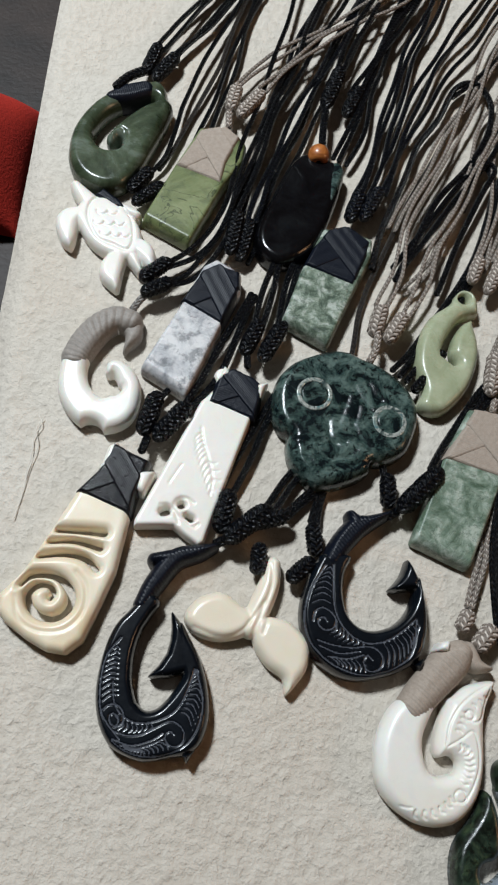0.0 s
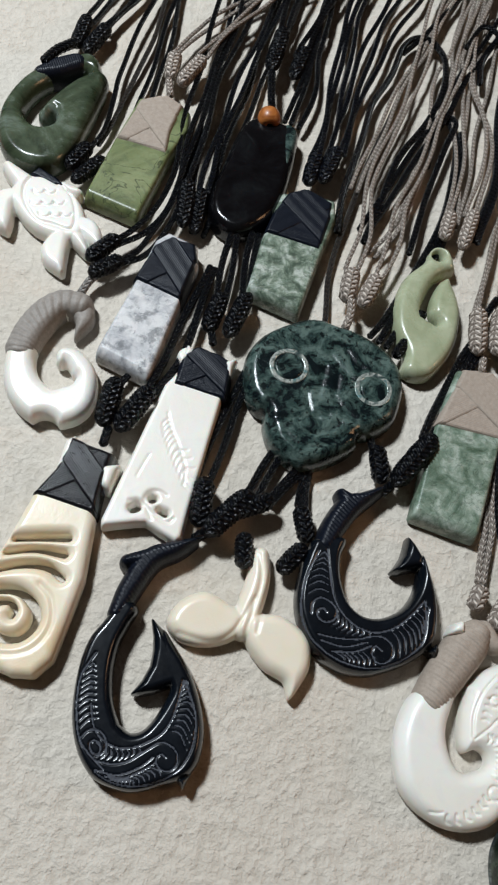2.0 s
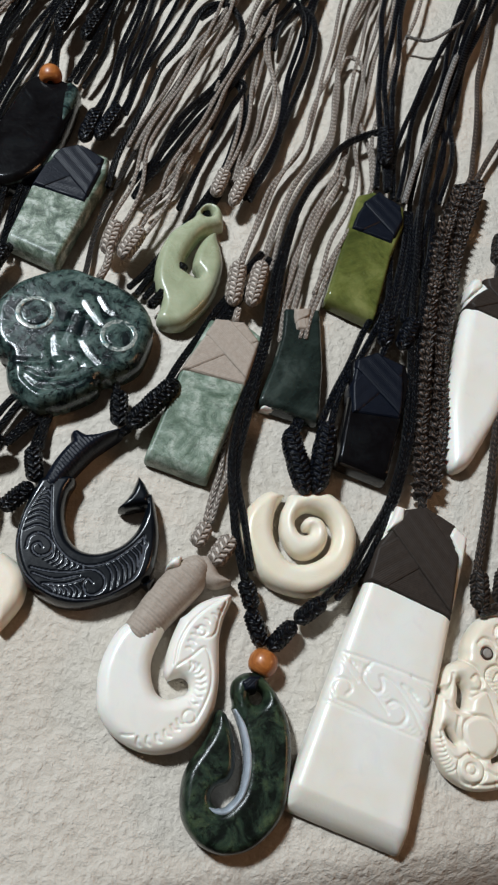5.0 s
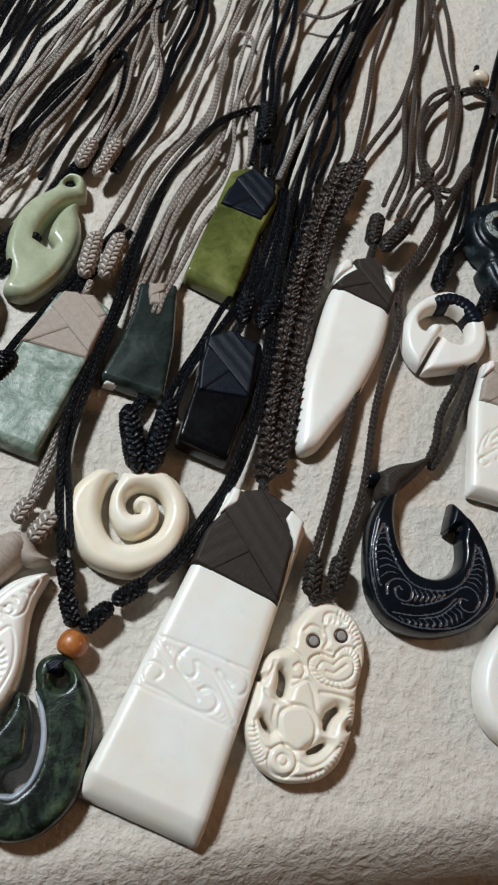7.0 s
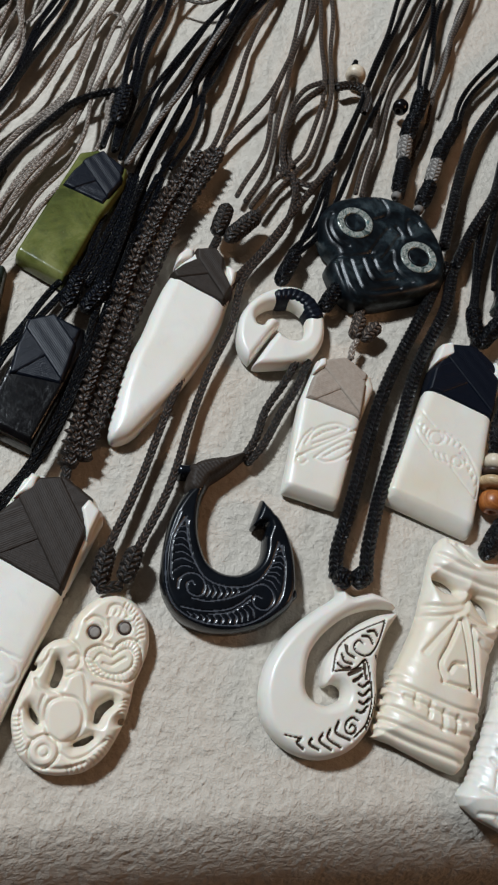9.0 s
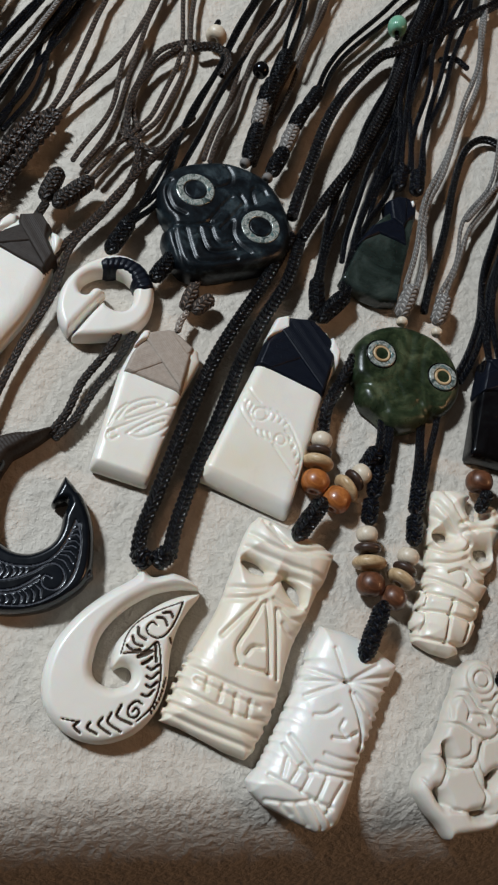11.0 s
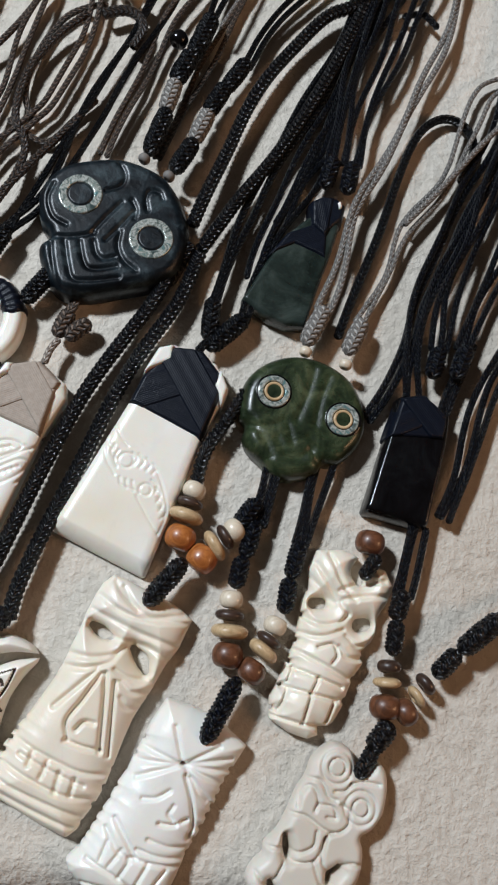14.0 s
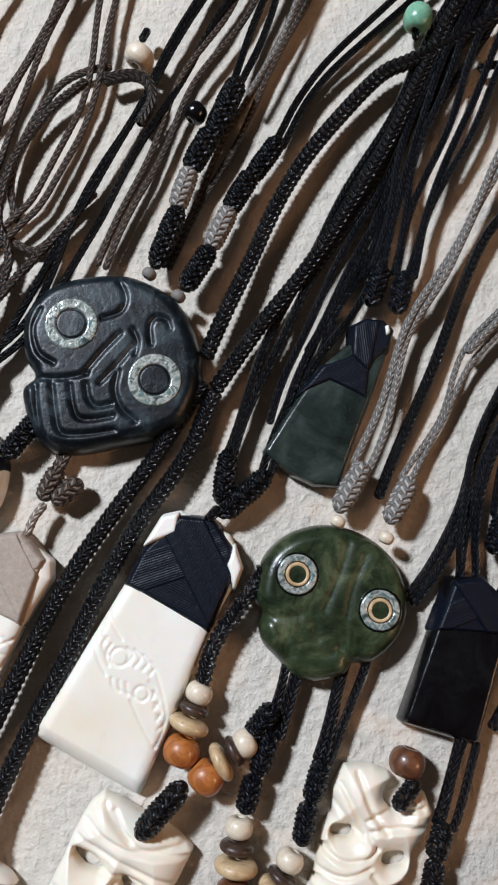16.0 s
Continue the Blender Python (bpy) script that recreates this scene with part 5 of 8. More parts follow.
# mossy hook with bead
k = necklace("mossy_hook_necklace", "dark mossy green stone curl with orange wooden bead")
sh = outline([(-56.4, -56.8), (-53.5, -55.3), (-50.0, -55.9), (-48.2, -57.9), (-46.4, -60.6), (-44.8, -64.5), (-43.9, -68.3), (-43.9, -73.2), (-44.5, -77.9), (-45.5, -82.5), (-47.4, -87.0), (-50.9, -90.6), (-55.1, -93.0), (-59.7, -93.6), (-63.4, -92.7), (-66.9, -90.3), (-69.2, -86.8), (-69.9, -82.9), (-69.4, -78.4), (-68.0, -75.0), (-65.3, -71.7), (-62.7, -68.2), (-61.1, -64.1), (-60.0, -63.3), (-58.4, -64.4), (-57.0, -62.7), (-57.3, -59.4)], True)
sh = sh - stroke([(-58.7, -61.9, 0.78), (-57.4, -65.2, 0.91), (-56.3, -69.3, 0.90), (-56.0, -73.5, 1.01), (-56.5, -77.3, 1.12), (-58.1, -80.4, 1.72), (-60.6, -81.9, 2.31)]) - disc((-51.3, -61.1), 1.72)
carved("curl", sh, JADE_MOSS, k, 5.6, 2.2, 0.35, (), 0.2, 0.32)
carved("edge", stroke([(-56.8, -64.0, 0.52), (-55.0, -67.8, 0.89), (-54.3, -73.1, 1.13), (-54.7, -77.7, 1.11), (-56.4, -81.6, 1.09), (-59.3, -84.4, 1.08), (-62.1, -84.8, 0.72), (-64.2, -83.4, 0.36)]) & sh, GREY_BLUE, k, 5.72, 1.4, 0.75, (), 0.2, 0.3, label="pale grey polished inner edge")
carved("edge", stroke([(-61.2, -65.0, 0.38), (-62.9, -69.0, 0.76), (-65.9, -73.1, 0.87), (-68.6, -77.5, 0.85), (-69.7, -82.8, 0.83), (-68.4, -87.8, 0.82), (-65.7, -91.4, 0.58)]) & sh, GREY_DARK, k, 5.5, 2.6, 0.3, (), 0.22, 0.3, label="grey polished outer edge")
bead(k, ORANGE, (-49.3, -53.4, 3.55), 0.92, 60, None, "orange wooden bead")
lashing(k, T_BLACK, [(-55.8, -57.5), (-52.8, -55.7), (-49.6, -56.4), (-51.3, -60.1), (-54.9, -60.6)], 6.2, 40, 0.1)
for p in ([(-49.1, -49.7), (-51.7, -40.1)], [(-50.8, -40.8), (-52.6, -32.6)], [(-47.7, -50.4), (-40.5, -44.0)], [(-40.7, -43.9), (-32.3, -38.8)]):
    knot(k, BLACK, p, 2.0, 1)
cord(k, BLACK, [(-52.3, -33.6), (-54.4, -20.4), (-54.8, -5.3), (-52.7, 7.7), (-48.0, 23.3), (-42.0, 40.1), (-38.1, 58.0), (-32.6, 75.3), (-24.0, 94.1), (-12.9, 111.0), (-1.5, 118.7), (4.4, 120.7)], 1.15, 1, layer=2, up=False)
cord(k, BLACK, [(-51.4, -31.2), (-52.1, -17.5), (-52.8, -5.2), (-50.2, 7.7), (-45.0, 25.2), (-39.4, 44.1), (-35.8, 62.3), (-29.3, 82.2)], 1.0, 1, layer=2, up=False)
cord(k, BLACK, [(-33.2, -39.4), (-25.8, -32.5), (-18.6, -22.2), (-11.9, -12.1), (-6.1, 2.6), (-1.2, 23.8), (2.0, 39.0), (5.5, 55.3), (10.3, 77.1), (16.5, 101.0), (26.4, 127.5), (42.2, 163.5), (51.0, 184.9)], 1.15, 1, layer=2)
cord(k, BLACK, [(-29.9, -38.8), (-23.0, -31.8), (-15.0, -19.9), (-8.8, -8.9), (-3.6, 6.1), (1.2, 23.9), (5.6, 43.2), (10.4, 64.0)], 1.0, 1, layer=2, up=False)

# bright green toki
k = toki("bright_toki_necklace", "bright green stone toki with black thread binding", [(-7.6, 92.4), (-2.4, 94.1), (6.8, 88.1), (6.1, 81.6), (-0.3, 67.4), (-9.4, 43.8), (-22.8, 51.1), (-14.4, 75.9)], JADE_BRIGHT,
         [(-6.6, 89.5), (-1.0, 93.8), (6.4, 88.1), (6.0, 81.2), (0.6, 71.8), (-12.6, 77.6), (-10.0, 84.1)], T_BLACK, -15, 5.2, (*[(-22.8, 51.1), (-9.4, 43.8)], 1.8, 2.5))
cord(k, NAVY, [(1.6, 94.6), (3.9, 111.8), (8.2, 138.4), (12.4, 158.7), (17.8, 179.1)], 1.1, 3, 2.1, 2)
cord(k, NAVY, [(4.8, 92.5), (9.5, 110.0), (18.9, 134.5), (31.1, 158.8), (44.3, 183.7)], 0.95, 2, 2.2, 1)
cord(k, NAVY, [(6.7, 61.6), (11.7, 84.0), (19.0, 108.6), (29.1, 135.9), (37.8, 162.8), (46.5, 184.1)], 0.95, 3, 2.6, 1)
cord(k, NAVY, [(19.6, 91.8), (27.2, 114.6), (31.2, 136.2), (41.9, 160.5), (55.4, 184.1)], 0.95, 2, 2.2, 1)
cord(k, GREY, [(6.4, 88.1), (12.9, 103.0), (21.9, 121.7), (29.6, 141.5), (37.5, 159.8)], 1.0, 1, layer=3, up=False)
cord(k, GREY, [(19.3, 168.7), (27.6, 167.7), (34.3, 171.2), (43.8, 179.6)], 0.6, 1, layer=3, up=False)
knot(k, NAVY, [(2.0, 103.7), (4.8, 120.8)], 2.4, 3)

# black toki
k = toki("black_toki_necklace", "black polished stone toki with black thread binding", [(-17.5, 30.7), (-9.8, 32.6), (-1.4, 29.0), (-1.0, 23.8), (-4.4, 12.9), (-12.8, -7.7), (-25.2, -2.2), (-19.6, 19.3)], OBSIDIAN,
         [(-16.9, 30.3), (-9.7, 33.0), (-1.8, 28.4), (-4.3, 14.7), (-5.8, 10.1), (-20.3, 12.3), (-19.6, 21.1)], T_BLACK, -10, 5.5, (*[(-25.2, -2.2), (-12.8, -7.7)], 2.0, 2.5))
knot(k, NAVY, [(-7.2, 34.6), (-4.3, 46.5)], 2.2, 2)
knot(k, NAVY, [(-2.4, 34.0), (4.0, 45.1)], 2.3, 2)
cord(k, NAVY, [(-9.0, 31.2), (-6.7, 35.6)], 1.0, 1, layer=2, up=False)
cord(k, NAVY, [(-4.7, 45.5), (-0.6, 54.8), (4.1, 72.1), (8.3, 88.2)], 1.0, 3, 2.1, 1, up=False)
cord(k, NAVY, [(3.3, 44.0), (7.3, 57.5), (10.9, 72.7), (15.7, 89.0)], 1.0, 3, 2.1, 1, up=False)

# large bone toki
cuts = [(stroke(p), 0.5, 0.3) for p in ([(-31.4, -51.3, 0.17), (-20.7, -55.3, 0.17), (-8.6, -60.4, 0.17)], [(-36.3, -62.3, 0.16), (-27.2, -66.4, 0.16), (-11.7, -73.6, 0.16)], [(-29.5, -51.9, 0.19), (-27.6, -55.2, 0.19), (-24.6, -59.8, 0.19), (-20.6, -66.6, 0.19)], [(-30.9, -52.6, 0.19), (-28.8, -56.5, 0.19), (-27.0, -59.0, 0.19)], [(-23.0, -54.9, 0.23), (-25.0, -56.5, 0.23), (-25.5, -58.8, 0.23), (-24.0, -61.0, 0.23), (-22.0, -61.5, 0.23), (-21.0, -60.3, 0.23), (-21.4, -58.0, 0.23)],
        [(-33.1, -62.1, 0.22), (-33.6, -60.1, 0.23), (-32.6, -58.4, 0.23), (-30.8, -57.9, 0.23), (-29.1, -59.0, 0.23), (-28.9, -60.8, 0.23), (-30.3, -61.8, 0.23)], [(-32.9, -62.7, 0.22), (-28.5, -64.7, 0.22), (-23.4, -67.7, 0.22), (-19.6, -69.3, 0.22), (-17.3, -68.8, 0.22), (-16.2, -67.3, 0.23), (-16.9, -65.2, 0.23), (-18.7, -63.9, 0.23), (-20.4, -64.5, 0.23)], [(-20.7, -57.9, 0.19), (-17.5, -60.7, 0.19), (-14.7, -65.7, 0.19), (-12.2, -72.5, 0.19)], [(-16.3, -60.2, 0.19), (-13.7, -64.9, 0.19), (-10.2, -71.0, 0.19)], [(-15.8, -60.2, 0.23), (-14.0, -62.0, 0.23), (-13.0, -64.1, 0.23), (-11.6, -65.8, 0.23), (-9.9, -65.2, 0.23), (-9.0, -63.4, 0.23), (-9.5, -61.6, 0.23), (-11.0, -60.3, 0.23), (-13.5, -58.3, 0.23)])]
cuts += [(along([(-27.8, -53.7), (-26.2, -54.7), (-24.4, -55.3)], 6, 1.9, -60, 0.16), 0.35, 0.22), (along([(-22.6, -62.0), (-21.0, -63.5), (-19.8, -65.1)], 6, 1.9, 50, 0.16), 0.35, 0.22), (along([(-18.0, -69.5), (-16.0, -70.9), (-14.3, -72.1)], 5, 1.9, 40, 0.16), 0.35, 0.22), (along([(-14.8, -61.8), (-13.2, -63.6)], 4, 1.2, 50, 0.16), 0.35, 0.22), (along([(-32.6, -57.4), (-31.9, -55.9)], 3, 1.2, -60, 0.16), 0.35, 0.22)]
k = toki("large_bone_toki_necklace", "large cream bone toki with carved band and brown thread binding", [(-12.7, -15.3), (-8.2, -14.9), (4.9, -20.4), (7.3, -25.0), (-0.7, -45.6), (-21.6, -96.7), (-46.7, -85.4), (-21.9, -34.9)], BONE, 
         [(-9.0, -15.5), (-2.3, -14.8), (4.9, -20.4), (6.1, -24.2), (-1.0, -45.9), (-22.2, -34.9), (-18.7, -26.0)], T_BROWN, -20, 6.0, (*[(-46.7, -85.4), (-21.6, -96.7)], 3.5, 6.0), cuts, res=0.4, edge=3.0, side=0.6)
carved("tip", outline([(-15.3, -22.6), (-10.9, -14.6), (-8.6, -15.5), (-9.6, -19.9)], soft=0.4), BONE_WHITE, k, 7.6, 1.2, 0.4)
carved("tip", outline([(1.4, -23.5), (3.7, -20.5), (7.3, -24.2), (4.1, -32.4)], soft=0.4), BONE_WHITE, k, 7.6, 1.2, 0.4)
for p in ([(-3.1, -12.3), (-2.0, -3.9), (0.8, 13.2), (4.6, 31.5), (9.9, 51.5), (13.2, 62.1), (16.4, 73.2), (22.2, 85.0), (28.7, 98.7)], [(0.1, -10.0), (2.9, 1.2), (6.0, 13.4), (9.6, 31.8), (15.8, 51.9), (19.1, 62.6), (23.0, 73.8), (27.9, 85.6), (34.9, 100.6)]):
    cord(k, UMBER, p, 1.55, 1, layer=1, up=False, twist=0.3, plies=2, period=3.0, lump=0.75, segs=12, step=0.3)
    cord(k, UMBER, [(x + 1.1, y - 0.2) for x, y in p], 1.15, 1, layer=1.8, up=False, twist=0.35, period=3.2, lump=0.7, segs=12, step=0.3)
cord(k, DARKBROWN, [(-3.0, -16.7), (-2.1, -11.2)], 1.3, 1, layer=1, up=False)
cord(k, BROWN, [(29.9, 98.7), (34.0, 104.1), (38.2, 118.5), (43.2, 146.3), (48.2, 164.6), (55.0, 185.8)], 1.0, 1, layer=1)
cord(k, BROWN, [(34.0, 100.4), (39.1, 108.4), (49.6, 125.7), (58.5, 146.2), (66.5, 169.9), (72.6, 190.5)], 1.0, 1, layer=1)

# oval figure pendant
k = necklace("oval_carved_necklace", "cream bone oval carved figure pendant on brown cord")
holes = stroke([(-0.5, -60.3, 0.53), (-0.1, -62.5, 1.06), (-0.8, -65.1, 1.05)]) + stroke([(-5.7, -70.8, 0.38), (-4.9, -72.3, 0.64), (-3.7, -73.8, 0.38)]) + stroke([(12.4, -69.3, 0.79), (10.3, -70.9, 1.04), (9.4, -73.3, 0.65)]) + stroke([(5.0, -78.4, 0.50), (6.9, -77.8, 0.76), (8.6, -76.9, 0.51)])
sh = outline([(10.8, -43.6), (7.8, -44.7), (4.7, -47.4), (2.4, -50.7), (1.6, -53.9), (0.5, -54.7), (-2.1, -55.5), (-4.5, -57.8), (-6.2, -61.6), (-7.7, -65.4), (-9.1, -69.7), (-9.7, -72.7), (-9.1, -76.4), (-7.7, -80.0), (-5.4, -82.4), (-1.7, -84.4), (2.9, -84.8), (7.5, -84.1), (11.5, -81.3), (14.1, -77.2), (15.8, -73.5), (17.0, -69.2), (17.7, -65.0), (19.1, -61.6), (20.5, -56.9), (20.5, -52.8), (19.3, -48.7), (16.7, -45.9), (13.6, -44.2)], True) - holes - disc((-5.9, -61.6), 0.8) - disc((15.1, -73.5), 0.8)
heart = [(5.8, -59.8, 0.24), (6.4, -57.7, 0.24), (8.9, -56.7, 0.24), (11.9, -57.6, 0.24), (13.0, -56.4, 0.25), (15.2, -55.2, 0.25), (18.0, -56.0, 0.25), (18.9, -59.1, 0.25), (18.2, -62.4, 0.24), (15.7, -64.9, 0.24), (11.3, -64.5, 0.24), (7.6, -62.8, 0.24), (5.8, -59.8, 0.24)]
core = [(7.8, -60.2, 0.21), (9.3, -58.6, 0.22), (11.8, -59.4, 0.22), (13.2, -58.4, 0.22), (15.4, -57.4, 0.22), (17.0, -59.1, 0.22), (16.4, -61.7, 0.22), (13.5, -63.2, 0.21), (10.1, -62.6, 0.21), (7.8, -60.2, 0.21)]
cuts = [(stroke(heart), 0.9, 0.35), (stroke(core), 0.7, 0.35), (ribs(heart, core, 34, 0.0, 0.14), 0.35, 0.2), (stroke([(10.0, -60.8, 0.24), (11.9, -61.3, 0.24), (13.3, -60.5, 0.24), (15.0, -59.5, 0.24)]), 0.7, 0.4), (ring((-1.7, -79.8), 3.33), 1.1, 0.45), (ring((-1.7, -79.8), 1.23), 0.6, 0.4), (disc((7.5, -53.7), 1.77), 0.9, 0.3), (disc((14.5, -52.6), 1.80), 0.9, 0.3)]
cuts += [(stroke(p), 0.9, 0.6) for p in ([(-2.1, -73.3, 0.28), (-1.5, -69.7, 0.28), (1.5, -68.3, 0.28), (4.8, -69.0, 0.28), (6.5, -72.3, 0.28), (5.8, -75.9, 0.28), (3.0, -77.9, 0.27), (-0.3, -77.2, 0.27), (-2.1, -73.3, 0.28)], [(1.8, -63.9, 0.26), (5.3, -62.7, 0.26), (6.6, -65.9, 0.26), (7.0, -69.4, 0.26), (8.7, -71.5, 0.26)], [(8.2, -65.5, 0.26), (12.5, -66.2, 0.26), (16.4, -67.4, 0.26)], [(-4.9, -64.6, 0.26), (-3.7, -66.4, 0.26), (-0.4, -67.3, 0.26), (1.7, -68.1, 0.26)], [(-2.7, -68.2, 0.23), (-3.4, -71.2, 0.23), (-2.5, -74.5, 0.23)], [(2.1, -80.4, 0.25), (4.6, -81.6, 0.25), (7.9, -80.6, 0.25), (11.5, -77.7, 0.25)], [(-1.4, -83.3, 0.22), (3.2, -83.4, 0.22), (7.4, -82.2, 0.22)],
                                        [(10.8, -50.6, 0.22), (11.1, -53.7, 0.22), (9.9, -55.6, 0.22), (11.5, -56.4, 0.22)], [(10.4, -49.3, 0.22), (11.0, -47.5, 0.22), (12.8, -47.1, 0.22), (14.6, -48.2, 0.22), (15.5, -49.6, 0.22)], [(5.5, -51.1, 0.22), (7.2, -50.0, 0.22), (9.1, -50.7, 0.22), (9.9, -52.2, 0.22)], [(2.4, -59.5, 0.24), (3.7, -58.8, 0.24), (4.8, -60.2, 0.24), (4.0, -62.1, 0.24), (2.2, -62.2, 0.24)], [(1.3, -55.0, 0.24), (3.7, -56.9, 0.24), (5.0, -59.3, 0.24)], [(-4.8, -62.6, 0.23), (-3.1, -60.4, 0.24), (-2.2, -58.1, 0.24)], [(-7.6, -71.1, 0.20), (-7.3, -74.1, 0.20), (-5.8, -76.8, 0.20), (-4.5, -77.3, 0.20)])]
cuts += [(along([(14.6, -46.5), (17.0, -48.4), (18.7, -51.5), (19.2, -54.8)], 10, 2.0, -80, 0.22), 0.55, 0.25), (along([(4.0, -84.4), (8.6, -83.1), (12.1, -79.8), (13.5, -77.4)], 13, 1.7, 80, 0.2), 0.5, 0.25), (along([(-8.9, -72.6), (-8.3, -77.0), (-6.8, -80.3)], 9, 1.7, 80, 0.2), 0.5, 0.25), (along([(16.4, -68.9), (15.5, -72.4)], 5, 1.7, -80, 0.2), 0.5, 0.25), (along([(11.9, -49.5), (14.6, -50.3), (16.9, -52.3)], 5, 1.6, 70, 0.2), 0.4, 0.3)]
carved("figure", sh, IVORY, k, 5.0, 2.8, 0.3, cuts, 0.2, 0.24)
for c in ((7.6, -53.6), (14.6, -52.5)):
    carved("inlay", disc(c, 1.75), DARKWOOD, k, 0.5, 0.4, 0.4, (), 4.2, 0.2, label="dark rim of the eye")
    carved("inlay", disc(c, 1.25), T_GREY, k, 0.8, 0.4, 0.4, (), 4.2, 0.2, label="grey shell inlay")
knot(k, DARKBROWN, [(7.4, -43.2), (9.4, -32.4)], 2.2, 2)
knot(k, DARKBROWN, [(13.3, -41.8), (16.5, -32.4)], 2.2, 2)
cord(k, DARKBROWN, [(7.0, -43.5), (13.5, -42.5)], 1.4, 1, layer=2, up=False)
cord(k, UMBER, [(9.3, -33.9), (14.9, -18.0), (21.6, 3.5), (27.5, 21.5), (35.2, 37.1), (41.3, 51.7), (50.4, 65.1), (62.8, 84.3), (68.7, 94.4), (74.9, 103.7)], 1.04, 1, layer=1, up=False, twist=0.16, period=2.6, segs=10, step=0.45)
cord(k, UMBER, [(16.1, -33.4), (23.6, -16.3), (28.5, 3.7), (34.0, 20.0), (40.2, 35.5), (43.5, 51.8), (51.2, 64.1), (57.8, 76.9), (60.9, 91.2), (57.2, 100.6), (58.4, 115.9), (64.3, 128.5), (73.1, 137.9)], 1.04, 1, layer=1, up=False, twist=0.16, period=2.6, segs=10, step=0.45)

# tooth
k = toki("tooth_necklace", "white bone tooth pendant with brown thread binding", None, BONE_WHITE, [(21.3, 50.5), (24.7, 54.2), (28.7, 57.0), (28.9, 60.5), (35.4, 61.6), (38.0, 58.0), (38.0, 52.9), (40.4, 46.9), (37.6, 41.0), (29.9, 44.4), (22.4, 48.5)], T_BROWN, -24, 5.6,
         raw=outline([(22.0, 51.6), (19.4, 46.1), (16.6, 38.1), (14.1, 29.9), (11.5, 23.2), (9.2, 14.5), (8.0, 7.1), (6.9, -0.3), (7.3, -3.0), (8.7, -3.9), (11.3, -3.2), (14.1, -1.1), (19.1, 5.2), (24.7, 12.3), (29.7, 20.0), (34.1, 28.0), (37.1, 35.7), (39.3, 43.7), (40.4, 50.3), (38.8, 55.7), (34.4, 59.6), (29.2, 60.4), (24.7, 57.1)], True), edge=4.5, side=0.3)
carved("tip", outline([(22.7, 53.9), (23.5, 58.0), (26.1, 60.9), (28.7, 60.5), (28.7, 57.0), (25.3, 54.7)], soft=0.5), BONE_WHITE, k, 6.0, 1.6, 0.4)
carved("tip", outline([(37.9, 56.2), (39.8, 55.8), (41.8, 54.3), (41.0, 50.2), (39.5, 48.0), (38.2, 52.6)], soft=0.5), BONE_WHITE, k, 5.8, 1.6, 0.4)
knot(k, DARKBROWN, [(34.8, 66.0), (38.6, 78.6)], 2.3, 2)
knot(k, DARKBROWN, [(37.8, 64.5), (48.6, 76.5)], 2.4, 2)
cord(k, DARKBROWN, [(33.0, 57.3), (36.1, 66.1)], 1.3, 1, layer=2, up=False)
cord(k, BROWN, [(42.6, 83.3), (49.8, 98.1), (53.8, 110.1), (57.3, 128.9), (62.3, 149.1), (67.9, 170.1), (72.0, 189.7)], 0.9, 2, 2.1, 1)
cord(k, BROWN, [(47.8, 79.0), (54.1, 91.3), (61.1, 100.3), (66.5, 107.7), (72.1, 124.8), (75.7, 145.2), (77.2, 170.4), (77.2, 190.6)], 0.9, 2, 2.1, 1)

# ring hook
k = necklace("ring_hook_necklace", "white bone ring hook bound in black thread on dark cord")
sh = outline([(41.8, 31.9), (42.3, 37.7), (44.5, 42.9), (48.5, 47.4), (53.6, 50.5), (58.8, 51.7), (63.8, 49.9), (67.3, 45.8), (68.8, 40.2), (68.0, 33.3), (64.8, 28.1), (59.8, 25.1), (53.9, 23.7), (47.7, 22.9), (45.0, 24.5), (43.0, 27.4)], True)
sh = sh - outline([(47.6, 39.8), (48.9, 42.3), (52.3, 44.5), (58.0, 45.1), (61.8, 42.6), (63.0, 39.4), (62.3, 35.1), (60.3, 33.1), (57.2, 33.3), (54.8, 35.3), (55.3, 37.9), (53.2, 39.7), (51.2, 39.3), (49.9, 37.4), (48.2, 37.5)], True) - stroke([(55.5, 38.1, 0.55), (51.1, 31.8, 0.54), (45.7, 23.3, 0.69)], raw=True)
carved("hook", sh, BONE_WHITE, k, 5.0, 2.0, 0.35, (), 0.2, 0.3)
q = (55.3, 38.2)
carved("winding", stroke([(54.7, 47.4, 2.80), (59.0, 48.2, 3.01), (63.2, 46.2, 3.20), (65.6, 41.9, 3.17)]), T_BLACK, k, 5.6, 2.4, 0.2, (), 0.1, 0.18, lambda p, d, z: z + 0.22 * np.abs(np.sin(np.arctan2(p[:, 1] - q[1], p[:, 0] - q[0]) * 20)), "black thread winding")
knot(k, BLACK, [(54.4, 51.5), (61.0, 65.5)], 2.2, 1)
knot(k, BLACK, [(67.8, 43.9), (74.2, 54.5)], 2.2, 1)
cord(k, BLACK, [(60.0, 63.7), (66.0, 77.7), (72.8, 97.3), (79.1, 110.6), (86.9, 132.8), (96.2, 157.0)], 1.0, 1, layer=1)
cord(k, BLACK, [(59.1, 63.9), (68.9, 75.6), (75.5, 96.4), (81.0, 111.3), (88.5, 132.3), (96.7, 153.4), (104.0, 172.9)], 1.0, 2, 2.2, 1)
cord(k, BROWN, [(55.2, 100.4), (66.3, 94.2), (73.8, 103.6), (79.1, 110.6)], 0.9, 1, layer=0, up=False)

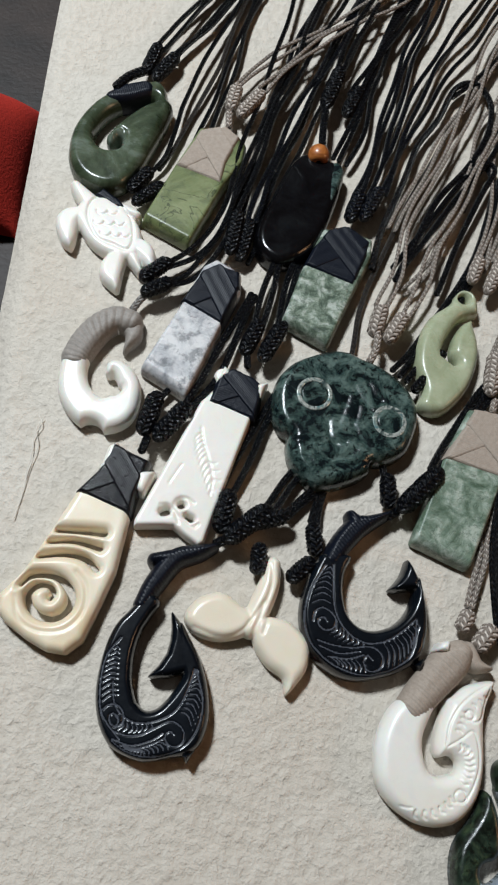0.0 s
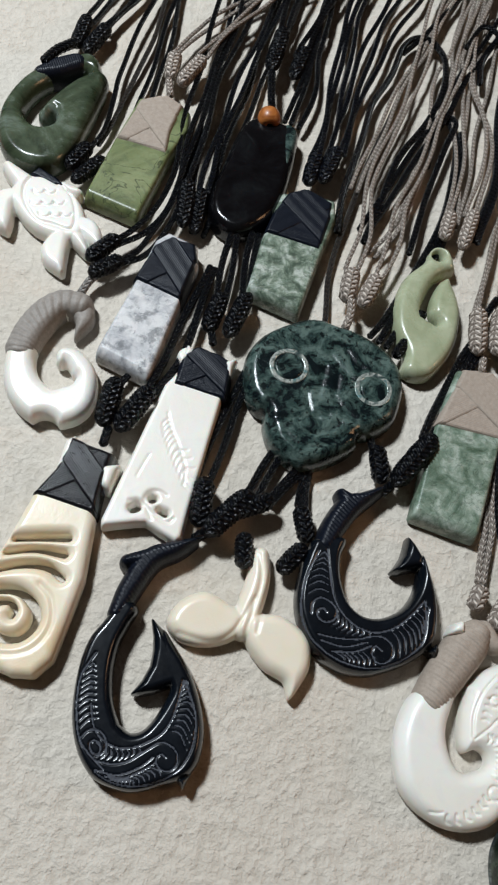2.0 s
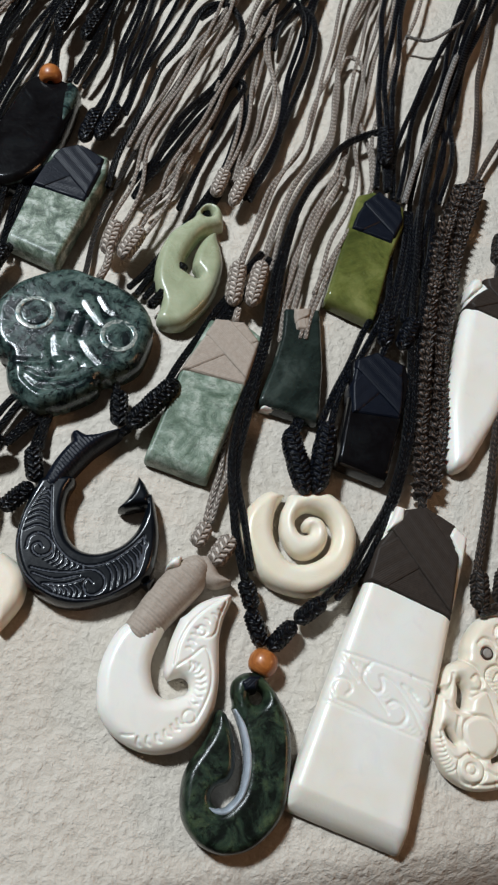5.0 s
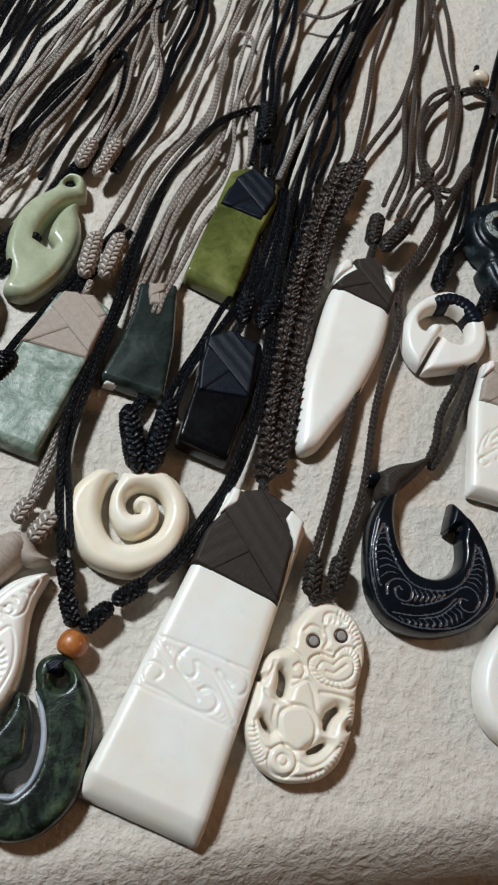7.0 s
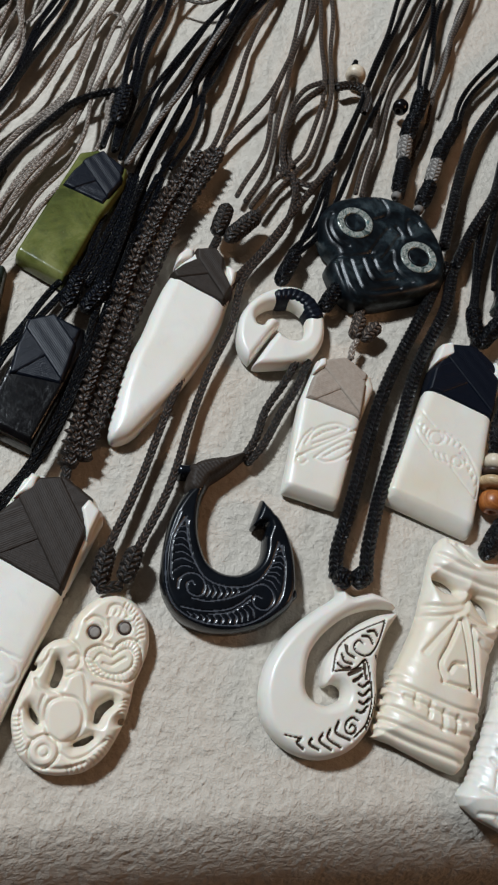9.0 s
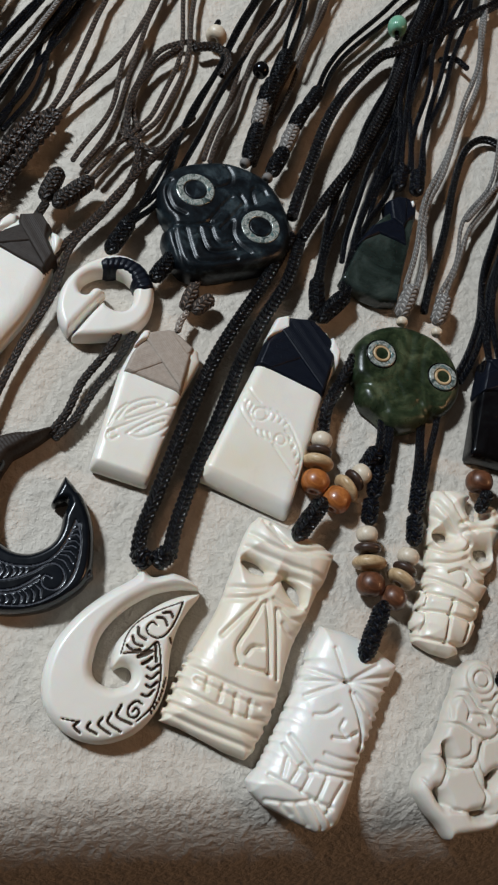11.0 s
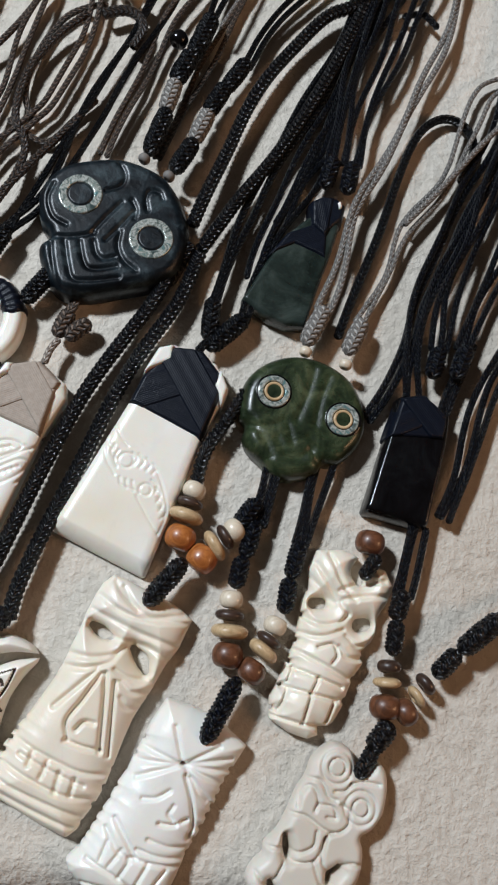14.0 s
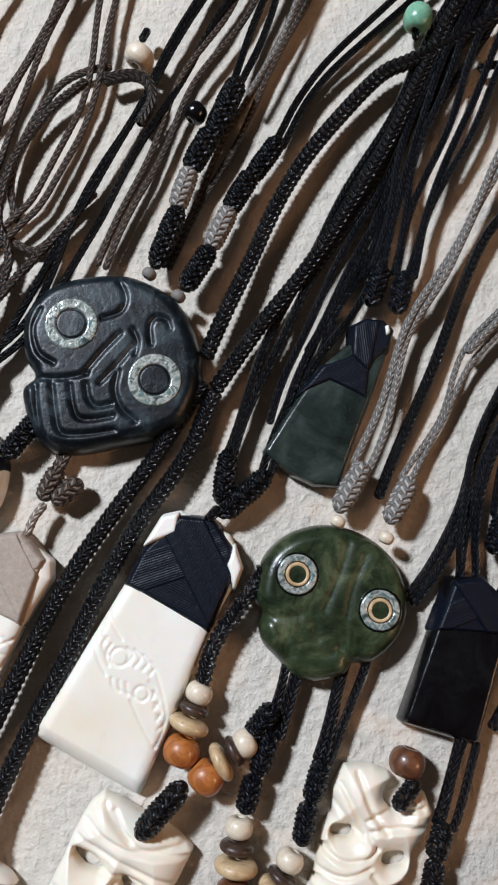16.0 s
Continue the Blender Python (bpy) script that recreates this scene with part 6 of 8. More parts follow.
# third black hook
body = outline([(31.6, -13.6), (27.7, -17.7), (24.8, -23.4), (23.3, -29.6), (22.6, -35.9), (22.7, -41.1), (24.1, -45.3), (26.6, -48.8), (29.8, -51.1), (34.0, -52.7), (38.6, -53.2), (43.5, -52.7), (48.4, -51.3), (52.6, -48.7), (55.9, -45.7), (57.3, -41.9), (57.4, -36.1), (56.7, -30.4), (55.1, -25.7), (52.9, -21.9), (50.8, -21.6), (50.3, -24.8), (49.1, -28.3), (48.8, -31.4), (47.8, -34.4), (45.7, -36.6), (42.4, -38.1), (39.3, -38.1), (36.6, -37.1), (34.3, -35.1), (32.7, -31.3), (31.9, -27.2), (31.9, -22.6), (32.7, -18.3), (34.0, -14.7)], True)
barb = outline([(48.7, -17.4), (51.2, -20.0), (54.0, -23.7), (54.3, -26.8), (50.6, -27.0), (49.8, -24.6), (47.7, -25.1), (46.5, -25.8), (45.8, -25.2), (46.6, -22.8), (47.7, -20.0)])
rim = [(26.9, -22.9, 0.18), (23.9, -32.2, 0.17), (23.7, -38.7, 0.17), (24.7, -44.2, 0.16), (27.3, -47.9, 0.16), (32.2, -50.5, 0.16), (38.9, -51.4, 0.16), (44.6, -50.7, 0.17), (50.2, -47.5, 0.17), (53.1, -43.5, 0.17), (54.1, -37.0, 0.17), (53.7, -32.6, 0.18), (52.5, -29.7, 0.18)]
neck = [(28.3, -24.6, 0.18), (29.1, -30.4, 0.17), (30.5, -35.0, 0.17), (32.8, -39.0, 0.17), (35.7, -41.0, 0.17), (40.0, -41.9, 0.17), (44.2, -41.5, 0.17), (47.7, -39.5, 0.17), (50.5, -35.7, 0.17), (52.5, -30.1, 0.18)]
cuts = [(stroke(p), 0.3, 0.14) for p in (rim, neck, [(28.3, -24.1, 0.18), (25.7, -28.5, 0.17), (24.8, -32.9, 0.17), (24.9, -38.6, 0.17), (25.4, -40.4, 0.17)], [(26.7, -42.7, 0.17), (27.2, -40.2, 0.17), (29.3, -38.8, 0.17), (31.9, -39.2, 0.17), (33.4, -41.2, 0.17), (33.0, -43.8, 0.17), (31.3, -44.4, 0.17), (29.4, -43.4, 0.17), (29.0, -41.5, 0.17), (30.2, -40.7, 0.17), (30.8, -41.6, 0.17)],
        [(30.3, -45.0, 0.16), (34.4, -45.6, 0.17), (39.3, -44.8, 0.17), (43.4, -43.2, 0.17), (46.2, -41.4, 0.17), (48.6, -41.0, 0.17), (50.5, -42.5, 0.17), (50.9, -45.0, 0.17), (49.2, -47.2, 0.17), (46.8, -47.0, 0.17), (45.6, -45.4, 0.17), (46.3, -43.9, 0.17), (47.8, -44.4, 0.17)], [(27.7, -47.1, 0.16), (33.2, -48.0, 0.16), (38.7, -47.6, 0.17), (42.1, -46.1, 0.17), (44.9, -43.9, 0.17)], [(34.6, -48.8, 0.16), (39.4, -48.3, 0.17), (42.8, -46.5, 0.17), (44.9, -44.9, 0.17)])]
cuts += [(ribs([(27.9, -25.3), (25.5, -29.2), (24.8, -33.6), (25.2, -39.3)], [(28.6, -26.5), (29.3, -30.6), (30.7, -35.0), (31.3, -38.1)], 8, 1.2), 0.3, 0.14), (ribs([(33.8, -40.8), (37.7, -41.7), (41.5, -41.9)], [(33.8, -44.6), (37.5, -44.9), (41.3, -43.8)], 6, -0.9), 0.3, 0.14),
         (ribs([(28.8, -48.1), (34.6, -48.9), (40.1, -48.1), (44.5, -45.7)], [(29.5, -49.5), (34.7, -51.1), (40.9, -51.1), (46.4, -49.2)], 11, -0.8), 0.3, 0.14), (ribs([(52.5, -30.9), (50.0, -36.5), (47.7, -39.8)], [(53.7, -31.9), (53.8, -37.0), (51.8, -43.1)], 8, 1.0), 0.3, 0.14)]
k = carved_hook("black_hook_necklace", "blue-black carved fish hook with brown thread on twisted cord", body, barb, cuts, T_BROWN,
                stroke([(31.0, -15.0, 2.89), (32.3, -11.4, 3.39), (35.5, -9.4, 2.96), (39.5, -7.6, 1.89), (43.5, -5.1, 0.96)]) + stroke([(32.3, -11.4, 2.62), (30.4, -10.3, 1.85)]), foot=outline([(54.8, -46.3), (57.9, -43.3), (57.3, -40.4), (56.0, -43.1)]))
carved("shank_end", stroke([(29.5, -10.4, 1.79), (27.1, -10.6, 1.78)]), HORN, k, 4.8, 1.5, 0.4)
for p in ([(43.5, -6.3), (47.7, 0.8), (50.7, 9.6), (56.2, 19.1), (60.4, 28.9)], [(44.5, -7.2), (49.3, -0.8), (53.9, 8.2), (59.5, 17.7), (63.7, 27.4)]):
    cord(k, DARKBROWN, p, 1.05, 1, layer=0.6, up=False, twist=0.2, lump=0.15, period=2.4, segs=10, step=0.4)

# small bone toki, engraved
cuts = [(stroke(p), 0.45, 0.25) for p in ([(60.9, -0.9, 0.25), (64.1, 3.7, 0.25), (70.0, 6.0, 0.25), (73.6, 4.4, 0.25), (68.6, 1.5, 0.25), (63.1, -0.9, 0.25)], [(63.4, -5.0, 0.24), (67.3, -2.0, 0.25), (73.2, 1.3, 0.25), (75.5, 0.4, 0.25), (72.4, -3.4, 0.25), (67.2, -5.9, 0.25), (63.4, -5.0, 0.24)], [(58.7, -4.8, 0.24), (66.7, -0.5, 0.25), (76.9, 5.1, 0.26)], [(63.1, 0.7, 0.22), (66.7, 3.1, 0.22), (70.8, 4.5, 0.22)], [(66.0, -4.5, 0.21), (69.9, -2.1, 0.22), (73.5, -0.4, 0.22)], [(74.3, 5.2, 0.22), (76.5, 2.6, 0.22), (75.4, -2.0, 0.22), (73.0, -4.9, 0.21)], [(58.7, -2.8, 0.21), (60.6, 1.1, 0.21), (63.2, 3.8, 0.22)], [(61.2, -5.9, 0.23), (59.6, -7.0, 0.23), (58.4, -6.1, 0.23), (59.0, -4.4, 0.23), (60.6, -4.3, 0.23)])]
cuts += [(along([(63.5, 1.7), (66.7, 3.7), (70.8, 4.8)], 6, 1.3, -60, 0.16), 0.35, 0.22), (along([(66.3, -3.8), (69.9, -1.8), (73.2, -0.1)], 6, 1.3, -70, 0.16), 0.35, 0.22)]
k = toki("small_bone_toki_necklace", "small cream bone toki with engraved leaf and taupe binding", [(66.3, 26.8), (75.1, 27.3), (81.8, 22.8), (82.5, 19.2), (77.7, 7.4), (69.0, -18.7), (55.1, -14.8), (60.1, 12.9)], BONE,
         [(67.5, 26.6), (75.0, 28.4), (81.2, 22.7), (77.7, 7.4), (61.2, 13.1), (63.5, 20.2)], T_TAUPE, -16, 4.8, (*[(55.1, -14.8), (69.0, -18.7)], 2.0, 2.5), cuts, res=0.35, edge=3.0, side=0.6)
carved("tip", outline([(63.8, 21.2), (66.4, 26.5), (68.3, 26.6), (68.4, 23.7)], soft=0.4), BONE_WHITE, k, 6.7, 1, 0.4)
knot(k, BROWN, [(77.6, 35.3), (80.5, 43.7)], 2.0, 1)
knot(k, BROWN, [(80.0, 35.2), (86.1, 41.0)], 2.0, 1)
cord(k, BROWN, [(80.2, 42.9), (81.8, 48.3), (83.4, 55.5)], 1.10, 2, 2.2, 0, up=False)
cord(k, TAUPE, [(75.8, 27.3), (76.6, 31.5), (78.4, 35.0)], 1.0, 1, layer=2, up=False)
cord(k, BROWN, [(82.5, 91.7), (86.2, 103.8), (91.6, 121.5), (97.3, 140.3), (104.5, 157.6), (110.1, 174.2)], 0.88, 2, 2.0, 1)

# bone toki with curl carving
cuts = [(stroke(p), 0.5, 0.28) for p in ([(93.8, 9.7, 0.17), (94.6, 4.4, 0.17), (97.5, -0.3, 0.17)], [(96.0, 13.6, 0.15), (97.7, 10.2, 0.15), (100.1, 7.4, 0.15)], [(108.0, 1.9, 0.19), (109.7, -1.8, 0.19), (111.4, -7.0, 0.19), (111.1, -10.6, 0.19), (109.9, -14.4, 0.19)], [(103.5, -5.1, 0.17), (106.6, -9.9, 0.17), (109.9, -14.4, 0.17)])]
cuts += [(ring((99.9, 3.7), 1.93, 0.22), 0.42, 0.25), (ring((105.6, -3.4), 1.56, 0.22), 0.42, 0.25)]
cuts += [(stroke(p), 0.42, 0.25) for p in ([(101.3, 5.9, 0.22), (102.7, 4.4, 0.22), (102.0, 2.6, 0.22)], [(103.0, 5.7, 0.22), (104.5, 3.9, 0.22), (103.5, 2.1, 0.22)], [(105.0, 4.7, 0.22), (106.2, 3.1, 0.22), (105.3, 1.6, 0.22)], [(106.8, 3.4, 0.22), (107.7, 2.1, 0.22), (106.9, 0.8, 0.22)], [(95.5, 9.9, 0.22), (94.9, 8.1, 0.22), (96.5, 6.4, 0.22)], [(96.6, 7.6, 0.22), (95.9, 5.6, 0.22), (97.4, 3.6, 0.22)], [(97.8, 6.3, 0.22), (96.9, 4.0, 0.22), (97.9, 1.7, 0.22)], [(98.8, -0.8, 0.22), (99.3, -2.5, 0.22), (100.9, -3.5, 0.22)], [(100.5, -1.1, 0.22), (101.0, -3.0, 0.22), (102.7, -4.0, 0.22)], [(102.1, -1.4, 0.22), (102.6, -3.3, 0.22), (104.2, -4.5, 0.22)], [(106.9, -0.7, 0.22), (108.5, -2.2, 0.22), (108.1, -4.1, 0.22)], [(107.9, -2.7, 0.22), (109.6, -4.4, 0.22), (108.8, -6.2, 0.22)], [(108.7, -5.0, 0.22), (110.4, -6.7, 0.22), (109.6, -8.5, 0.21)], [(109.5, -7.3, 0.21), (111.1, -9.0, 0.21), (110.1, -10.5, 0.21)])]
k = toki("bone_toki_necklace", "cream bone toki with curl carving and black thread binding", [(105.7, 35.8), (109.0, 36.9), (120.7, 32.8), (124.2, 26.5), (118.5, 10.5), (107.1, -25.2), (83.8, -15.6), (98.6, 19.1)], BONE,
         [(108.7, 36.1), (116.7, 36.3), (122.1, 30.1), (123.2, 24.6), (118.5, 10.5), (98.6, 19.1), (101.4, 27.3)], T_BLACK, -18, 5.2, (*[(83.8, -15.6), (107.1, -25.2)], 2.8, 4.0), cuts, res=0.35, edge=3.0, side=0.6)
carved("tip", outline([(101.7, 27.9), (104.9, 35.3), (109.0, 36.5), (109.2, 31.6)], soft=0.4), BONE_WHITE, k, 6.7, 1, 0.4)
carved("tip", outline([(120.3, 26.2), (121.9, 31.0), (124.6, 25.6), (123.0, 20.5)], soft=0.4), BONE_WHITE, k, 6.7, 1, 0.4)
knot(k, BLACK, [(117.8, 38.9), (118.2, 52.3)], 2.2, 1)
knot(k, BLACK, [(117.6, 36.4), (128.2, 47.9)], 2.4, 1)
cord(k, BLACK, [(115.5, 34.8), (117.9, 38.3)], 1.2, 1, layer=2, up=False)
cord(k, BLACK, [(118.3, 50.9), (121.4, 64.0), (125.4, 77.4), (131.2, 94.0), (138.1, 111.6), (146.3, 133.1), (153.0, 152.9)], 1.2, 2, 2.4, 1)
cord(k, BLACK, [(126.9, 46.6), (131.3, 63.1), (135.0, 76.5), (143.7, 95.7), (146.9, 113.0)], 1.0, 2, 2.2, 1)

# black face with shell eyes
k = necklace("black_face_necklace", "blue-black stone face with large shell ring eyes")
sh = outline([(67.8, 72.4), (68.0, 77.9), (71.6, 84.0), (77.9, 87.6), (87.6, 89.8), (94.7, 88.8), (101.7, 85.5), (106.5, 79.2), (109.2, 72.4), (110.1, 66.8), (109.4, 61.4), (106.7, 55.7), (100.6, 52.2), (92.3, 49.4), (84.7, 47.0), (77.8, 46.8), (73.5, 50.2), (70.5, 56.4), (69.8, 60.3), (71.9, 63.4), (69.4, 67.0)], True)
cuts = [(stroke(p), 0.8, 0.9) for p in ([(76.8, 61.5, 0.38), (78.6, 54.8, 0.38), (80.6, 50.8, 0.38), (86.0, 51.1, 0.38), (92.3, 52.8, 0.38)], [(80.8, 62.0, 0.38), (82.2, 57.2, 0.38), (83.9, 54.6, 0.38), (87.0, 54.6, 0.38), (91.3, 55.9, 0.38)], [(73.2, 60.8, 0.38), (74.5, 55.0, 0.38), (77.0, 48.8, 0.38), (81.5, 47.3, 0.38)], [(84.4, 62.5, 0.38), (85.5, 59.2, 0.38), (87.5, 57.7, 0.38), (90.7, 58.6, 0.38)], [(72.4, 62.5, 0.38), (79.1, 63.1, 0.38), (84.2, 64.9, 0.39)], [(83.9, 65.3, 0.33), (87.0, 70.3, 0.34), (90.4, 75.0, 0.34)], [(87.5, 63.2, 0.33), (90.7, 67.6, 0.34), (93.8, 72.6, 0.34)], [(88.2, 87.8, 0.32), (90.5, 83.7, 0.32), (89.8, 80.2, 0.31), (86.0, 78.1, 0.31)], [(93.2, 76.2, 0.31), (94.6, 73.4, 0.31), (94.4, 70.7, 0.31)], [(91.1, 66.3, 0.39), (91.0, 62.0, 0.38), (92.9, 58.1, 0.38), (96.5, 55.4, 0.38)], [(97.7, 73.6, 0.31), (96.9, 77.5, 0.31), (98.0, 79.8, 0.32), (100.4, 79.6, 0.32), (101.5, 77.6, 0.31)], [(71.7, 78.4, 0.31), (70.7, 73.6, 0.31), (72.7, 68.5, 0.31), (76.6, 66.4, 0.31)])]
face = carved("face", sh, SLATE, k, 7.5, 3.4, 0.3, cuts, 0.2, 0.3)
eye(face, (79.2, 75.8), 5.97, 7.0, SLATE, 0.58)
eye(face, (99.6, 65.2), 6.05, 7.0, SLATE, 0.58)
for m, p, r in ((BLACK, [(95.6, 91.8), (99.8, 108.7)], 2.3), (GREY, [(98.9, 106.9), (101.2, 118.6)], 2.2), (BLACK, [(100.7, 116.8), (105.2, 128.8)], 2.5), (BLACK, [(104.8, 125.7), (110.0, 143.1)], 2.5), (BLACK, [(103.1, 87.4), (108.6, 99.6)], 2.3), (GREY, [(107.9, 98.1), (112.0, 110.1)], 2.2), (BLACK, [(111.1, 108.0), (116.0, 119.3)], 2.3), (BLACK, [(115.3, 116.7), (121.7, 129.0)], 2.2)):
    knot(k, m, p, r, 2)
for p in [(94.9, 90.4, 1.75), (102.3, 85.9, 1.74)]:
    bead(k, GREY, p, 0.8, 60, 6)
bead(k, OBSIDIAN, (100.5, 132.5, 2.79), 0.9, 60, 5)
cord(k, BLACK, [(109.5, 141.1), (112.7, 156.4), (116.4, 175.4)], 1.0, 2, 2.1, 2)
cord(k, BLACK, [(121.3, 127.4), (128.1, 143.1), (139.5, 161.5), (154.8, 180.2)], 1.0, 2, 2.1, 1)
cord(k, BROWN, [(97.7, 93.9), (104.3, 113.7), (112.2, 137.7), (122.8, 166.7), (126.8, 179.0)], 0.9, 2, 2.1, 0)

cord(k, GREY, [(112.8, 137.8), (118.4, 153.4), (122.7, 169.5), (125.8, 177.3)], 0.7, 1, layer=3)

# scroll hook
k = necklace("scroll_hook_necklace", "white bone hook with dark scroll carving on plaited black cord")
sh = outline([(67.8, -38.5), (68.8, -41.7), (66.5, -43.8), (62.1, -46.5), (56.9, -50.4), (52.7, -54.9), (49.5, -59.9), (48.0, -65.0), (47.8, -69.5), (48.9, -73.9), (51.7, -77.6), (55.8, -80.4), (60.6, -81.8), (65.4, -81.5), (70.3, -79.5), (73.9, -76.2), (76.1, -72.3), (77.4, -67.5), (77.8, -61.5), (79.0, -56.1), (81.5, -51.2), (84.6, -46.9), (83.8, -44.5), (81.7, -42.8), (79.1, -41.7), (77.1, -41.4), (72.8, -42.5), (70.3, -40.7)], True)
sh = sh - stroke([(86.5, -45.8, 0.45), (83.4, -45.9, 0.60), (78.5, -46.4, 1.04), (72.7, -48.6, 1.61), (67.3, -52.5, 2.01), (63.0, -57.4, 2.11), (61.6, -62.0, 2.07), (61.6, -65.7, 2.19), (64.1, -67.3, 2.05), (66.5, -66.6, 2.19)])
cuts = [(stroke(p), 1.0, 0.2) for p in ([(66.4, -61.6, 0.22), (71.4, -61.0, 0.22), (74.3, -58.8, 0.22), (75.2, -62.5, 0.22), (75.4, -67.1, 0.22), (74.7, -71.0, 0.22), (73.2, -74.2, 0.21), (70.3, -76.8, 0.21)], [(80.1, -49.2, 0.23), (79.1, -52.1, 0.23), (77.7, -55.0, 0.23), (75.8, -57.3, 0.23), (73.7, -57.8, 0.23), (71.8, -56.6, 0.23), (71.7, -55.1, 0.23), (72.9, -54.1, 0.23), (74.0, -54.8, 0.23)], [(71.4, -73.0, 0.27), (70.0, -72.4, 0.27), (68.4, -73.7, 0.27), (68.4, -75.6, 0.26), (69.9, -76.0, 0.26), (70.8, -74.8, 0.27), (70.0, -73.9, 0.27), (69.3, -74.7, 0.27)], [(53.3, -76.3, 0.17), (54.6, -76.6, 0.17), (56.9, -77.0, 0.17)],
        [(69.9, -62.3, 0.47), (71.4, -61.8, 0.47), (73.0, -61.0, 0.47)], [(71.0, -63.9, 0.44), (72.2, -63.3, 0.44), (73.1, -62.5, 0.44)], [(73.9, -59.5, 0.36), (74.0, -61.2, 0.36), (74.2, -63.3, 0.36)], [(77.3, -57.8, 0.37), (77.8, -58.7, 0.37)])]
cuts += [(stroke(p), 1.0, 0.2) for p in ([(57.2, -77.0, 0.31), (56.2, -78.0, 0.31), (57.6, -79.4, 0.31)], [(59.7, -77.2, 0.31), (59.2, -78.4, 0.31), (61.4, -79.6, 0.31)], [(62.5, -76.1, 0.31), (61.7, -77.7, 0.31), (64.4, -79.6, 0.31)], [(64.4, -75.1, 0.32), (63.8, -77.1, 0.31), (66.8, -79.1, 0.31)], [(66.6, -73.3, 0.32), (65.8, -75.8, 0.32), (69.3, -77.5, 0.32)], [(72.2, -64.7, 0.33), (73.3, -65.2, 0.33), (74.8, -64.1, 0.33)], [(72.1, -66.8, 0.33), (73.2, -67.3, 0.33), (74.8, -65.9, 0.33)], [(72.1, -68.8, 0.33), (73.2, -69.2, 0.33), (74.6, -68.0, 0.33)], [(71.2, -70.9, 0.32), (72.6, -71.2, 0.32), (74.0, -69.8, 0.33)], [(69.5, -55.3, 0.34), (69.8, -57.2, 0.34), (71.5, -58.3, 0.34)], [(68.3, -57.6, 0.34), (68.9, -59.2, 0.33), (70.8, -59.9, 0.33)], [(67.1, -59.8, 0.33), (68.5, -60.8, 0.33), (70.3, -60.7, 0.33)], [(73.9, -53.0, 0.34), (75.7, -53.2, 0.34), (76.5, -54.8, 0.34)], [(75.4, -51.8, 0.35), (77.2, -51.7, 0.35), (77.8, -52.8, 0.35)])]
cuts.append((along([(76.7, -66.9), (76.0, -69.5), (75.1, -72.1), (73.6, -74.7)], 9, 0.6, 20, 0.3), 0.8, 0.2))
cuts.append((stroke([(65.7, -61.7, 0.19), (66.9, -57.3, 0.20), (69.4, -54.0, 0.20), (73.8, -51.4, 0.20), (80.2, -48.9, 0.20)]), 0.4, 0.5))
carved("hook", sh, BONE_WHITE, k, 5.8, 2.6, 0.3, cuts, 0.2, 0.22, cut_mat=thread("dark_carving", (0.035, 0.022, 0.015), (0.11, 0.075, 0.05)))
for p in ([(68.3, -38.3), (69.2, -30.9), (72.8, -20.0), (78.4, -1.1), (86.2, 18.6), (94.3, 35.1), (103.0, 50.6), (110.6, 67.0)], [(76.1, -38.0), (77.2, -30.5), (80.8, -19.6), (87.6, -0.4), (94.2, 19.3), (100.7, 34.7), (108.5, 50.2), (113.3, 65.2)]):
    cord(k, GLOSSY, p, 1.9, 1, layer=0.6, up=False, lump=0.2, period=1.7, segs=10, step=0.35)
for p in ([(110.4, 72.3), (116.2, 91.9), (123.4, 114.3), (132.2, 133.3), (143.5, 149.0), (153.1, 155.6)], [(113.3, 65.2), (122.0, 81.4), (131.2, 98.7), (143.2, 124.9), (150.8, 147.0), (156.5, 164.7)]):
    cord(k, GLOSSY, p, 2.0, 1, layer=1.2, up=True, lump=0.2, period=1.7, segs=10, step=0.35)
knot(k, GLOSSY, [(67.4, -36.9), (72.0, -39.9)], 2.4, 2)
knot(k, GLOSSY, [(72.0, -39.9), (76.9, -36.2)], 2.4, 2)


def totem(name, label, sh, cuts, mat, T=7.0):
    k = necklace(name, label)
    carved("carving", sh, mat, k, T, 9.0, 0.22, cuts, 0.2, 0.3)
    return k


def teeth(line, n, r):
    """Small round notches along an edge."""
    q = spline(line, n=20)
    out = None
    for f in np.linspace(0.02, 0.98, n):
        d = disc(q[int(f * (len(q) - 1))], r)
        out = d if out is None else out + d
    return out


def rungs(t0, t1, n, w, depth=0.7):
    """Cross grooves between two side lines."""
    a, b = np.array(t0), np.array(t1)
    out = []
    for i in range(n):
        f = i / max(1, n - 1)
        p, q = a[0] + (a[1] - a[0]) * f, b[0] + (b[1] - b[0]) * f
        m = (p + q) / 2 - (a[1] - a[0]) / np.linalg.norm(a[1] - a[0]) * -0.8
        out.append((stroke([(*p, w), (*m, w * 0.8), (*q, w)]), depth * 1.6, 0.6))
    return out


